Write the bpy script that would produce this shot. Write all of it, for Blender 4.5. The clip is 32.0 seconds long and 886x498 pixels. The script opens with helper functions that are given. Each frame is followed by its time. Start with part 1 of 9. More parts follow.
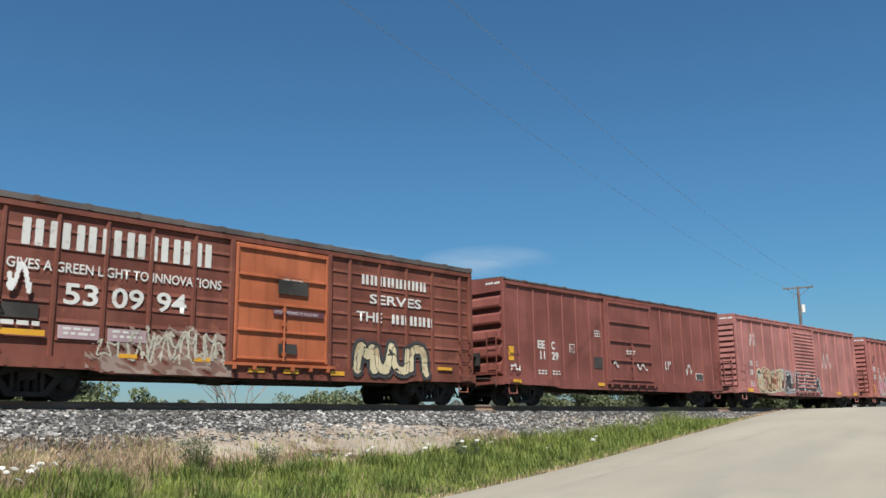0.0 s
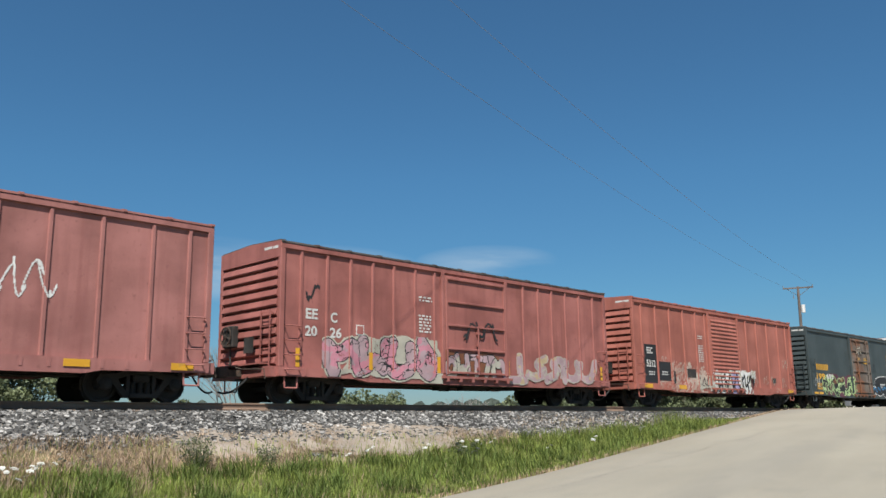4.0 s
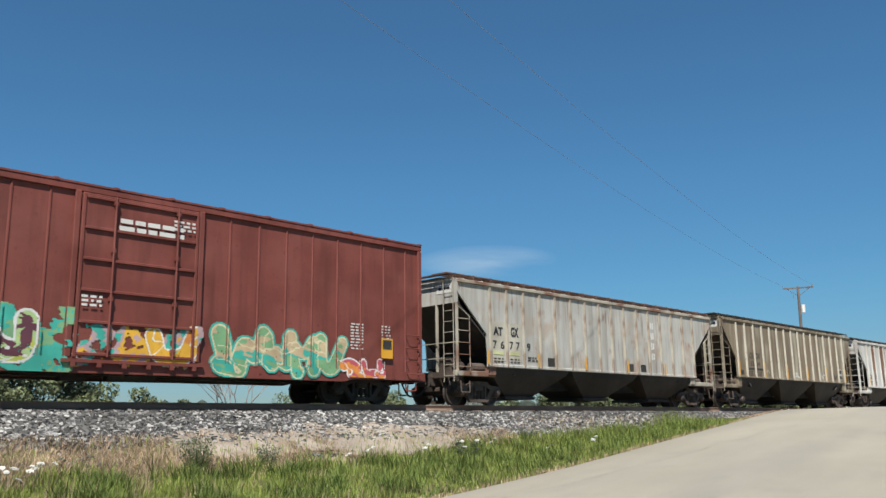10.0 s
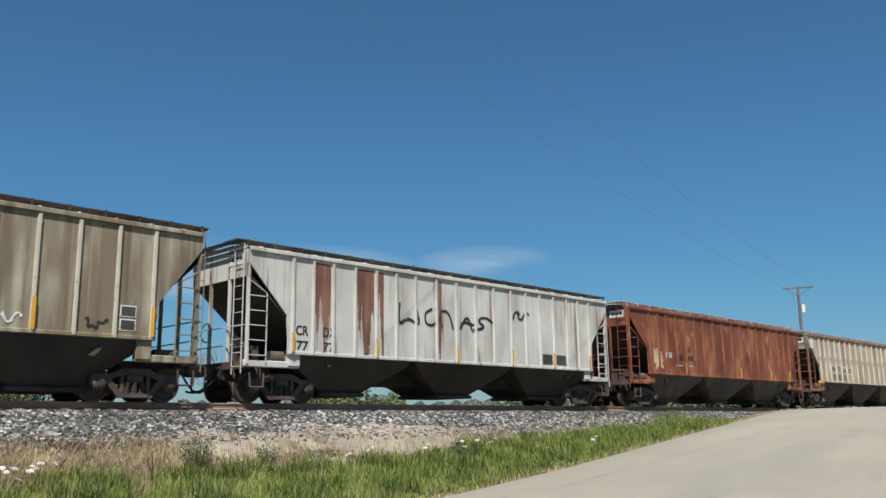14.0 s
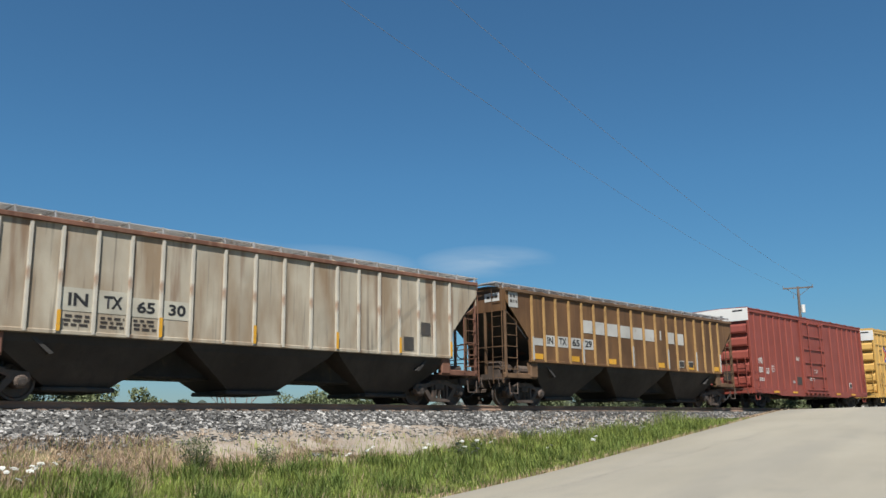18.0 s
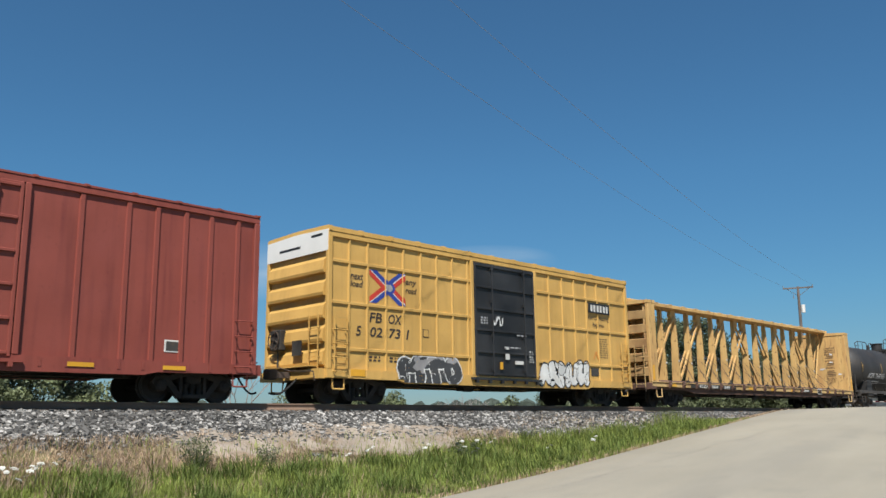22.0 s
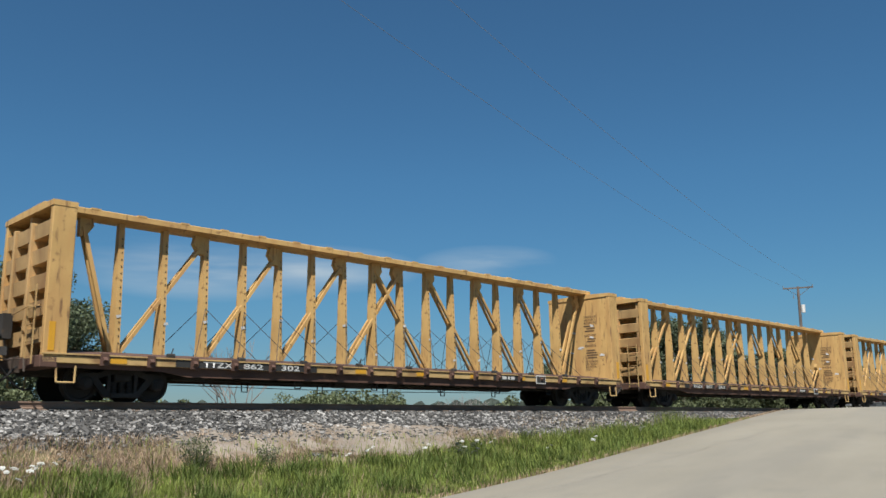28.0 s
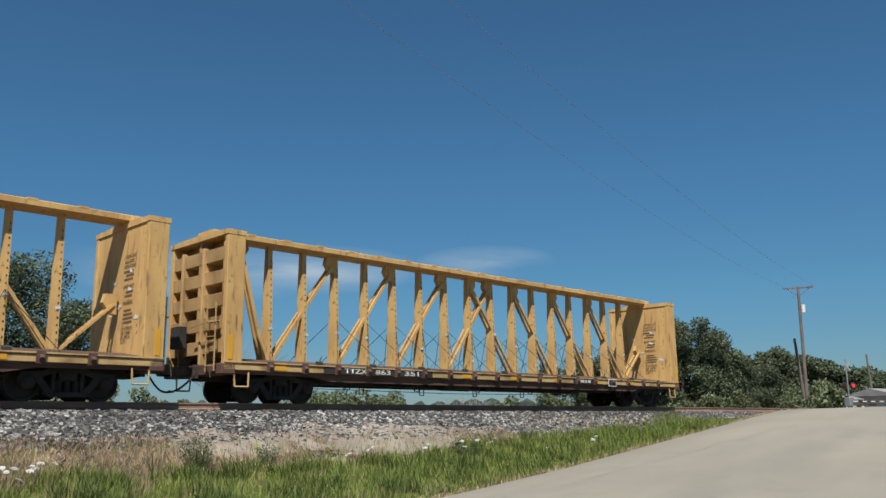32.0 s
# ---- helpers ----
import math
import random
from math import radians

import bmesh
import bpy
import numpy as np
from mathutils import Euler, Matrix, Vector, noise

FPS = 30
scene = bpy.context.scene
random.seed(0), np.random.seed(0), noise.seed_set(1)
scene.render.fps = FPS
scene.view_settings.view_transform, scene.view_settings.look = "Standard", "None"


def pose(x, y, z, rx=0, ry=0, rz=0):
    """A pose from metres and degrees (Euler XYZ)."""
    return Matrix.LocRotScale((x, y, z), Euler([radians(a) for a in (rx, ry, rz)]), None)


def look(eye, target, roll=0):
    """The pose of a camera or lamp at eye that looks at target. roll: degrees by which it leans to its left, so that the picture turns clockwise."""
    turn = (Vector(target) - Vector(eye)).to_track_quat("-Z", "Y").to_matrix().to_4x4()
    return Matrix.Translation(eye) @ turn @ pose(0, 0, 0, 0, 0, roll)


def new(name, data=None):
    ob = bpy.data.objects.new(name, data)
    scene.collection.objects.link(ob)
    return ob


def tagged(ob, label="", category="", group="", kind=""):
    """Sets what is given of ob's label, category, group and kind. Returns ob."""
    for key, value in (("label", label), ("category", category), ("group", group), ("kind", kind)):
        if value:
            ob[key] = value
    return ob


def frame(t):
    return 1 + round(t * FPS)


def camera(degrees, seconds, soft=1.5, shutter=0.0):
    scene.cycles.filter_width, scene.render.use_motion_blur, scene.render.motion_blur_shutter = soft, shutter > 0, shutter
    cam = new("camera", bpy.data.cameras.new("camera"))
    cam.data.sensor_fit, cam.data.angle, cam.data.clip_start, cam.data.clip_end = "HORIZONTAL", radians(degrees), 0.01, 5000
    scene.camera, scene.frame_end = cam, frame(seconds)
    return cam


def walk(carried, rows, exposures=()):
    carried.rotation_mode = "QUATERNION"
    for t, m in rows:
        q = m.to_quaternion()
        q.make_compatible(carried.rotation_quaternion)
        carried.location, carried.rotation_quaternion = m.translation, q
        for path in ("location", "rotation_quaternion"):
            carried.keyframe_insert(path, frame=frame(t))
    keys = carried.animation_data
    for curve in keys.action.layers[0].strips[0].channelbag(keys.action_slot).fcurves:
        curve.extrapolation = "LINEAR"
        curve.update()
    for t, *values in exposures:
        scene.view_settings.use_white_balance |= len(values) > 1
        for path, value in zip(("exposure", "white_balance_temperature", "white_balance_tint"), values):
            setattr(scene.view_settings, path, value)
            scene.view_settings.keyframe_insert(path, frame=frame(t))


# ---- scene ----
# World: x runs along the track, y across it (the near side is negative), z = 0 is the top of the rails.
import itertools

# ---- camera: on a tripod beside the road ----
cam = camera(54.71, 32.0, 1.5, 0.06)
EYE = Vector((0.0, -21.274, -0.6585))
YAW, PITCH = radians(45.085), radians(11.631)
AIM = EYE + Vector((math.sin(YAW) * math.cos(PITCH), math.cos(YAW) * math.cos(PITCH), math.sin(PITCH))) * 10
walk(cam, [(0.0, look(EYE, AIM, -0.804)), (32.0, look(EYE, AIM, -0.804))],
     [(0.0, 0.90), (5.0, 0.78), (6.0, 0.75), (9.0, 0.95), (12.0, 0.78), (19.0, 0.82), (21.0, 0.80), (21.5, 0.82), (22.2, 0.82), (23.0, 0.62), (24.0, 0.57), (26.8, 0.76), (28.0, 0.63), (32.0, 0.56)])

# ---- sky and sun ----
SUN = Vector((-0.42, -0.365, 0.83)).normalized()
sky_world = bpy.data.worlds.new("summer_sky")
scene.world = sky_world
sky_world.use_nodes = True
wn, wl = sky_world.node_tree.nodes, sky_world.node_tree.links
wn.clear()
w_out, w_bg, w_sky = wn.new("ShaderNodeOutputWorld"), wn.new("ShaderNodeBackground"), wn.new("ShaderNodeTexSky")
w_sky.sky_type, w_sky.sun_disc = "NISHITA", False
w_sky.sun_elevation = math.asin(SUN.z)
w_sky.sun_rotation = math.atan2(SUN.x, SUN.y)
w_sky.altitude, w_sky.air_density, w_sky.dust_density, w_sky.ozone_density = 200, 1.0, 0.3, 3.0
w_bg.inputs["Strength"].default_value = 0.0523
# a few thin wisps of high cloud low in the sky
w_co, w_map, w_noise = wn.new("ShaderNodeTexCoord"), wn.new("ShaderNodeMapping"), wn.new("ShaderNodeTexNoise")
w_map.inputs["Scale"].default_value = (2.2, 2.2, 15.0)
w_noise.inputs["Scale"].default_value, w_noise.inputs["Detail"].default_value = 1.9, 7.0
w_ramp = wn.new("ShaderNodeValToRGB")
w_ramp.color_ramp.elements[0].position, w_ramp.color_ramp.elements[1].position = 0.29, 0.66
# the wisps keep to three places low over the railway
w_spots = []
for centre, size in (((0.730, 0.658, 0.186), (0.085, 0.085, 0.020)), ((0.478, 0.859, 0.176), (0.16, 0.16, 0.038)), ((0.575, 0.797, 0.178), (0.14, 0.14, 0.030))):
    w_off, w_len, w_fall = wn.new("ShaderNodeMapping"), wn.new("ShaderNodeVectorMath"), wn.new("ShaderNodeMapRange")
    w_off.inputs["Scale"].default_value = tuple(1 / s for s in size)
    w_off.inputs["Location"].default_value = tuple(-c / s for c, s in zip(centre, size))
    w_len.operation = "LENGTH"
    w_fall.inputs["From Min"].default_value, w_fall.inputs["From Max"].default_value = 1.0, 0.1
    wl.new(w_co.outputs["Generated"], w_off.inputs["Vector"])
    wl.new(w_off.outputs[0], w_len.inputs[0])
    wl.new(w_len.outputs["Value"], w_fall.inputs["Value"])
    w_spots.append(w_fall.outputs[0])
w_any, w_any2 = wn.new("ShaderNodeMath"), wn.new("ShaderNodeMath")
w_any.operation = w_any2.operation = "MAXIMUM"
wl.new(w_spots[0], w_any.inputs[0])
wl.new(w_spots[1], w_any.inputs[1])
wl.new(w_any.outputs[0], w_any2.inputs[0])
wl.new(w_spots[2], w_any2.inputs[1])
w_sep, w_mul = wn.new("ShaderNodeSeparateXYZ"), wn.new("ShaderNodeMath")
w_mul.operation = "MULTIPLY"
w_mul2 = wn.new("ShaderNodeMath")
w_mul2.operation, w_mul2.inputs[1].default_value = "MULTIPLY", 0.95
w_mix = wn.new("ShaderNodeMix")
w_mix.data_type = "RGBA"
w_mix.inputs["B"].default_value = (6.3, 7.4, 8.2, 1)
w_sat = wn.new("ShaderNodeHueSaturation")
w_sat.inputs["Saturation"].default_value = 1.12
wl.new(w_co.outputs["Generated"], w_map.inputs["Vector"])
wl.new(w_map.outputs[0], w_noise.inputs["Vector"])
wl.new(w_noise.outputs["Fac"], w_ramp.inputs[0])
wl.new(w_co.outputs["Generated"], w_sep.inputs[0])
wl.new(w_ramp.outputs["Color"], w_mul.inputs[0])
wl.new(w_any2.outputs[0], w_mul.inputs[1])
wl.new(w_mul.outputs[0], w_mul2.inputs[0])
wl.new(w_mul2.outputs[0], w_mix.inputs["Factor"])
wl.new(w_sky.outputs[0], w_sat.inputs["Color"])
# clear dry air: deep blue overhead, less glare towards the horizon
w_grad, w_tint = wn.new("ShaderNodeValToRGB"), wn.new("ShaderNodeMix")
w_tint.data_type, w_tint.blend_type = "RGBA", "MULTIPLY"
w_tint.inputs["Factor"].default_value = 1.0
w_grad.color_ramp.elements[0].position, w_grad.color_ramp.elements[0].color = 0.0, (0.45, 0.565, 0.72, 1)
w_grad.color_ramp.elements[1].position, w_grad.color_ramp.elements[1].color = 0.5, (0.73, 1.02, 1.055, 1)
w_grad.color_ramp.elements.new(0.14).color = (0.53, 0.835, 0.925, 1)
w_grad.color_ramp.elements.new(0.28).color = (0.635, 0.975, 1.045, 1)
wl.new(w_sep.outputs["Z"], w_grad.inputs[0])
wl.new(w_sat.outputs[0], w_tint.inputs["A"])
wl.new(w_grad.outputs["Color"], w_tint.inputs["B"])
wl.new(w_tint.outputs["Result"], w_mix.inputs["A"])
wl.new(w_mix.outputs["Result"], w_bg.inputs["Color"])
wl.new(w_bg.outputs[0], w_out.inputs["Surface"])

sun = new("sun", bpy.data.lights.new("sun", "SUN"))
sun.data.energy, sun.data.angle, sun.data.color = 4.8, radians(0.53), (1.0, 0.965, 0.905)
sun.matrix_world = look(SUN * 60, (0, 0, 0))


# ---- materials ----
def mat(name, color, rough=0.6, metal=0.0, spots=None, spot_amount=0.5, spot_scale=2.0, contrast=None, streaks=None, streak_amount=0.45,
        vary=0.12, grain=40.0, bump=0.15, spec=0.4, vary_scale=0.7, per_piece=0.0, sheer=0.0, soft=()):
    """Painted or raw surface: large fading, fine grain, blotches (spots) and runs down the face (streaks)."""
    m = bpy.data.materials.new(name)
    m.use_nodes = True
    n, l = m.node_tree.nodes, m.node_tree.links
    bsdf = n["Principled BSDF"]
    bsdf.inputs["Roughness"].default_value, bsdf.inputs["Metallic"].default_value = rough, metal
    bsdf.inputs["Specular IOR Level"].default_value = spec
    co = n.new("ShaderNodeTexCoord").outputs["Object"]

    def noise_at(scale, detail=4.0, stretch=None):
        t = n.new("ShaderNodeTexNoise")
        t.inputs["Scale"].default_value, t.inputs["Detail"].default_value = scale, detail
        if stretch:
            mp = n.new("ShaderNodeMapping")
            mp.inputs["Scale"].default_value = stretch
            l.new(co, mp.inputs["Vector"])
            l.new(mp.outputs[0], t.inputs["Vector"])
        else:
            l.new(co, t.inputs["Vector"])
        return t.outputs["Fac"]

    def ramped(socket, lo, hi, top=1.0):
        r = n.new("ShaderNodeMapRange")
        r.inputs["From Min"].default_value, r.inputs["From Max"].default_value, r.inputs["To Max"].default_value = lo, hi, top
        l.new(socket, r.inputs["Value"])
        return r.outputs[0]

    def mixed(a, b, fac):
        x = n.new("ShaderNodeMix")
        x.data_type = "RGBA"
        for key, value in (("A", a), ("B", b), ("Factor", fac)):
            if isinstance(value, (tuple, float, int)):
                x.inputs[key].default_value = value
            else:
                l.new(value, x.inputs[key])
        return x.outputs["Result"]

    dark, light = (*(v * (1 - vary * 1.6) for v in color), 1), (*(min(1, v * (1 + vary) + vary * 0.04) for v in color), 1)
    out = mixed(dark, light, ramped(noise_at(vary_scale), 0.3, 0.7))
    fine = noise_at(grain, 3.0)
    out = mixed(out, dark, ramped(fine, 0.5, 0.8, 0.5))
    if per_piece:
        info = n.new("ShaderNodeObjectInfo")
        geo = n.new("ShaderNodeNewGeometry")
        add = n.new("ShaderNodeMath")
        add.operation = "ADD"
        l.new(info.outputs["Random"], add.inputs[0])
        l.new(geo.outputs["Random Per Island"], add.inputs[1])
        fr = n.new("ShaderNodeMath")
        fr.operation = "FRACT"
        l.new(add.outputs[0], fr.inputs[0])
        hs = n.new("ShaderNodeHueSaturation")
        vr = n.new("ShaderNodeMapRange")
        vr.inputs["To Min"].default_value, vr.inputs["To Max"].default_value = 1 - per_piece, 1 + per_piece
        l.new(fr.outputs[0], vr.inputs["Value"])
        if contrast:
            # most pieces dark, some pale
            cr = n.new("ShaderNodeValToRGB")
            for e, (at, v) in zip((cr.color_ramp.elements[0], cr.color_ramp.elements[1]), ((0.0, contrast[0]), (1.0, contrast[3]))):
                e.position, e.color = at, (v, v, v, 1)
            for at, v in ((0.58, contrast[1]), (0.74, contrast[2])):
                cr.color_ramp.elements.new(at).color = (v, v, v, 1)
            l.new(fr.outputs[0], cr.inputs[0])
            l.new(cr.outputs["Color"], hs.inputs["Value"])
        else:
            l.new(vr.outputs[0], hs.inputs["Value"])
        l.new(out, hs.inputs["Color"])
        out = hs.outputs[0]
    if streaks:
        out = mixed(out, (*streaks, 1), ramped(noise_at(1.0, 6.0, (5.0, 5.0, 0.35)), 0.62 - streak_amount * 0.3, 0.80, 0.8))
    if spots:
        out = mixed(out, (*spots, 1), ramped(noise_at(spot_scale, 8.0), 0.70 - spot_amount * 0.3, 0.74, 0.9))
    # soft stains: colour, stretch, low, high, amount
    for k, (tint, stretch, lo, hi, amount) in enumerate(soft):
        out = mixed(out, (*tint, 1), ramped(noise_at(1.0 + 0.013 * k, 5.0, stretch), lo, hi, amount))
    l.new(out, bsdf.inputs["Base Color"])
    rr = n.new("ShaderNodeMapRange")
    rr.inputs["To Min"].default_value, rr.inputs["To Max"].default_value = max(0.02, rough - 0.1), min(1, rough + 0.12)
    l.new(fine, rr.inputs["Value"])
    l.new(rr.outputs[0], bsdf.inputs["Roughness"])
    if bump:
        b = n.new("ShaderNodeBump")
        b.inputs["Strength"].default_value, b.inputs["Distance"].default_value = bump, 0.02
        l.new(fine, b.inputs["Height"])
        l.new(b.outputs[0], bsdf.inputs["Normal"])
    if sheer:
        bsdf.inputs["Subsurface Weight"].default_value = 0.0
        tr = n.new("ShaderNodeBsdfTranslucent")
        l.new(out, tr.inputs["Color"])
        ms = n.new("ShaderNodeMixShader")
        ms.inputs[0].default_value = sheer
        l.new(bsdf.outputs[0], ms.inputs[1])
        l.new(tr.outputs[0], ms.inputs[2])
        l.new(ms.outputs[0], n["Material Output"].inputs["Surface"])
    return m


# ---- mesh helpers ----
def bx(bm, x0, x1, y0, y1, z0, z1):
    v = [bm.verts.new(p) for p in itertools.product((x0, x1), (y0, y1), (z0, z1))]
    for f in ((0, 1, 3, 2), (4, 6, 7, 5), (0, 4, 5, 1), (2, 3, 7, 6), (0, 2, 6, 4), (1, 5, 7, 3)):
        bm.faces.new([v[i] for i in f])


def cbx(bm, x0, x1, y0, y1, z0, z1, c=0.02):
    """Box with all edges chamfered by c."""
    rings = []
    for z, k in ((z0, c), (z0 + c, 0), (z1 - c, 0), (z1, c)):
        xa, xb, ya, yb = x0 + k, x1 - k, y0 + k, y1 - k
        rings.append([bm.verts.new((x, y, z)) for x, y in ((xa + c, ya), (xb - c, ya), (xb, ya + c), (xb, yb - c), (xb - c, yb), (xa + c, yb), (xa, yb - c), (xa, ya + c))])
    for a, b in zip(rings, rings[1:]):
        for i in range(8):
            bm.faces.new((a[i], a[(i + 1) % 8], b[(i + 1) % 8], b[i]))
    bm.faces.new(rings[0][::-1])
    bm.faces.new(rings[-1])


def rod(bm, p, q, r, n=6, r2=None):
    p, q = Vector(p), Vector(q)
    turn = (q - p).to_track_quat("Z", "Y")
    a, b = [], []
    for i in range(n):
        w = 2 * math.pi * (i + 0.5) / n
        d = turn @ Vector((math.cos(w), math.sin(w), 0))
        a.append(bm.verts.new(p + d * r))
        b.append(bm.verts.new(q + d * (r if r2 is None else r2)))
    for i in range(n):
        bm.faces.new((a[i], a[(i + 1) % n], b[(i + 1) % n], b[i]))
    bm.faces.new(a[::-1])
    bm.faces.new(b)


def pipe(bm, pts, r, n=6):
    for p, q in zip(pts, pts[1:]):
        rod(bm, p, q, r, n)


def prism_y(bm, pts, y0, y1):
    """Outline in x, z pushed through from y0 to y1."""
    a, b = [bm.verts.new((x, y0, z)) for x, z in pts], [bm.verts.new((x, y1, z)) for x, z in pts]
    n = len(pts)
    for i in range(n):
        bm.faces.new((a[i], a[(i + 1) % n], b[(i + 1) % n], b[i]))
    bm.faces.new(a[::-1])
    bm.faces.new(b)


def prism_x(bm, pts, x0, x1):
    """Outline in y, z pushed through from x0 to x1."""
    a, b = [bm.verts.new((x0, y, z)) for y, z in pts], [bm.verts.new((x1, y, z)) for y, z in pts]
    n = len(pts)
    for i in range(n):
        bm.faces.new((a[i], a[(i + 1) % n], b[(i + 1) % n], b[i]))
    bm.faces.new(a[::-1])
    bm.faces.new(b)


def lathe_y(bm, profile, n=20, cx=0.0, cz=0.0):
    """Turned about a line along y: profile of (radius, y)."""
    rings = [[bm.verts.new((cx + r * math.cos(2 * math.pi * i / n), y, cz + r * math.sin(2 * math.pi * i / n))) for i in range(n)] for r, y in profile]
    for a, b in zip(rings, rings[1:]):
        for i in range(n):
            bm.faces.new((a[i], a[(i + 1) % n], b[(i + 1) % n], b[i]))
    bm.faces.new(rings[0][::-1])
    bm.faces.new(rings[-1])


def mesh_of(name, bm, material):
    bmesh.ops.recalc_face_normals(bm, faces=bm.faces)
    me = bpy.data.meshes.new(name)
    bm.to_mesh(me)
    bm.free()
    for m in (material if isinstance(material, (list, tuple)) else [material]):
        me.materials.append(m)
    return me


def part(name, bm, material, parent, label="", at=None):
    """One mesh object under a thing or under a part; bm may be a finished mesh that alike pieces share."""
    me = bm if isinstance(bm, bpy.types.Mesh) else mesh_of(name, bm, material)
    ob = new(name, me)
    ob.parent = parent
    if at is not None:
        ob.matrix_basis = at
    return tagged(ob, label)


def thing(name, label, category, group="", m=None, kind=""):
    ob = new(name)
    ob.empty_display_size = 0.3
    if m is not None:
        ob.matrix_basis = m
    return tagged(ob, label, category, group, kind)


def poly_mesh(name, verts, faces, material, smooth=False):
    me = bpy.data.meshes.new(name)
    me.from_pydata([tuple(v) for v in verts], [], [tuple(f) for f in faces])
    me.materials.append(material)
    if smooth:
        me.shade_smooth()
    return me


def pieces(name, boxes, material, parent, label=""):
    """Boxes that are parts of their own."""
    for b in boxes:
        bm = bmesh.new()
        cbx(bm, *b[:6], b[6] if len(b) > 6 else 0.01)
        part(name, bm, material, parent, label)
# ---- ground, road, track ----
M_GROUND = mat("dry_soil_and_grass", (0.207, 0.162, 0.100), 0.95, spots=(0.097, 0.117, 0.034), spot_amount=0.75, spot_scale=0.9, vary=0.25, grain=25, bump=0.5)
M_DUST = mat("pale_dirt", (0.240, 0.201, 0.159), 0.95, vary=0.2, grain=30, bump=0.8, soft=(((0.180, 0.132, 0.090), (1.6, 2.2, 1), 0.46, 0.66, 0.8), ((0.120, 0.102, 0.084), (12, 12, 12), 0.56, 0.68, 0.8), ((0.348, 0.325, 0.288), (16, 16, 16), 0.60, 0.70, 0.8)))
M_ROAD = mat("worn_pale_asphalt", (0.238, 0.216, 0.168), 0.92, vary=0.06, vary_scale=0.25, grain=55, bump=0.35,
             soft=(((0.180, 0.168, 0.141), (0.045, 0.55, 1), 0.42, 0.66, 0.55), ((0.252, 0.231, 0.186), (0.3, 1.6, 1), 0.45, 0.75, 0.4), ((0.150, 0.141, 0.120), (0.9, 1.3, 1), 0.55, 0.75, 0.3), ((0.168, 0.156, 0.132), (14, 14, 1), 0.58, 0.74, 0.5)))
M_RAIL = mat("rusty_rail", (0.23, 0.155, 0.11), 0.85, 0.0, vary=0.2, soft=(((0.17, 0.11, 0.08), (0.8, 4, 4), 0.45, 0.7, 0.7),))
M_RAILTOP = mat("polished_rail_head", (0.16, 0.14, 0.13), 0.35, 0.8)
M_TIE = mat("weathered_tie_wood", (0.19, 0.135, 0.10), 0.9, vary=0.3, grain=20, bump=0.6, per_piece=0.3)
M_STONE = mat("crushed_stone", (0.310, 0.297, 0.279), 0.9, vary=0.15, grain=30, bump=0.3, per_piece=0.85, contrast=(0.15, 0.30, 0.72, 1.3))
M_STONE_D = mat("dark_crushed_stone", (0.241, 0.231, 0.217), 0.9, vary=0.15, grain=30, bump=0.3, per_piece=0.85, contrast=(0.15, 0.34, 0.52, 1.4))

M_STONE_B = mat("rust_stained_stone", (0.205, 0.155, 0.12), 0.95, vary=0.2, grain=30, bump=0.3, per_piece=0.5, contrast=(0.45, 0.6, 0.85, 1.5))

ROAD_P, ROAD_U = Vector((11.5, -10.4)), Vector((0.976, 0.218))
ROAD_N = Vector((0.218, -0.976))                    # towards the road's far right
ROAD_S, ROAD_Z = [-60, -20, -6, 0.4, 4.1, 7.5, 12.1, 18.8, 22.9, 27.0, 33, 46, 60, 120, 400], [-2.3, -2.3, -2.0, -1.74, -1.55, -1.34, -1.05, -0.64, -0.38, -0.16, -0.10, -0.07, -0.3, -1.2, -2.0]
SIDE_Y, SIDE_Z = [-60, -12, -8, -5.6, -3.7, -2.05, -1.45, 1.5, 2.2, 6.5, 30, 200], [-2.3, -2.2, -2.02, -1.72, -1.22, -0.37, -0.25, -0.29, -0.35, -2.6, -3.0, -3.2]


def road_coords(x, y):
    d = Vector((x, y)) - ROAD_P
    return d.dot(ROAD_U), d.dot(ROAD_N)


def ground_z(x, y):
    base = float(np.interp(y, SIDE_Y, SIDE_Z))
    s, n = road_coords(x, y)
    rz = float(np.interp(s, ROAD_S, ROAD_Z)) - 0.09
    if -0.15 <= n <= 9.6:
        return rz if abs(y) > 2.3 else min(rz, -0.3)
    off = -n if n < 0 else n - 9.4
    if off < 7 and abs(y) > 2.2:
        return max(base, rz - 0.22 * off) if rz > base else base + (rz - base) * max(0, 1 - off / 3)
    return base


def ground_sheet():
    xs = [-3500, -1200, -500, -250, -140, -90, -60] + [-40 + 0.9 * i for i in range(140)] + [90, 100, 115, 140, 180, 260, 500, 1200, 3500]
    ys = [-3500, -1200, -400, -150, -80, -55, -42] + [-34 + 0.75 * i for i in range(42)] + [-2.6, -2.2, -1.8, -1.4, -0.7, 0.7, 1.4, 1.8, 2.2, 2.8] + [3.5 + 1.2 * i for i in range(25)] + [36, 42, 52, 70, 100, 160, 300, 700, 1500, 3500]
    verts = [(x, y, ground_z(x, y) + 0.05 * noise.noise((x * 0.6, y * 0.6, 3)) * (2.6 < abs(y) < 60)) for y in ys for x in xs]
    w = len(xs)
    faces = [(j * w + i, j * w + i + 1, (j + 1) * w + i + 1, (j + 1) * w + i) for j in range(len(ys) - 1) for i in range(w - 1)]
    ob = new("ground", poly_mesh("ground", verts, faces, M_GROUND, True))
    return tagged(ob, "dry grassy ground falling away from the railway bank", "ground", kind="structure")


ground_sheet()


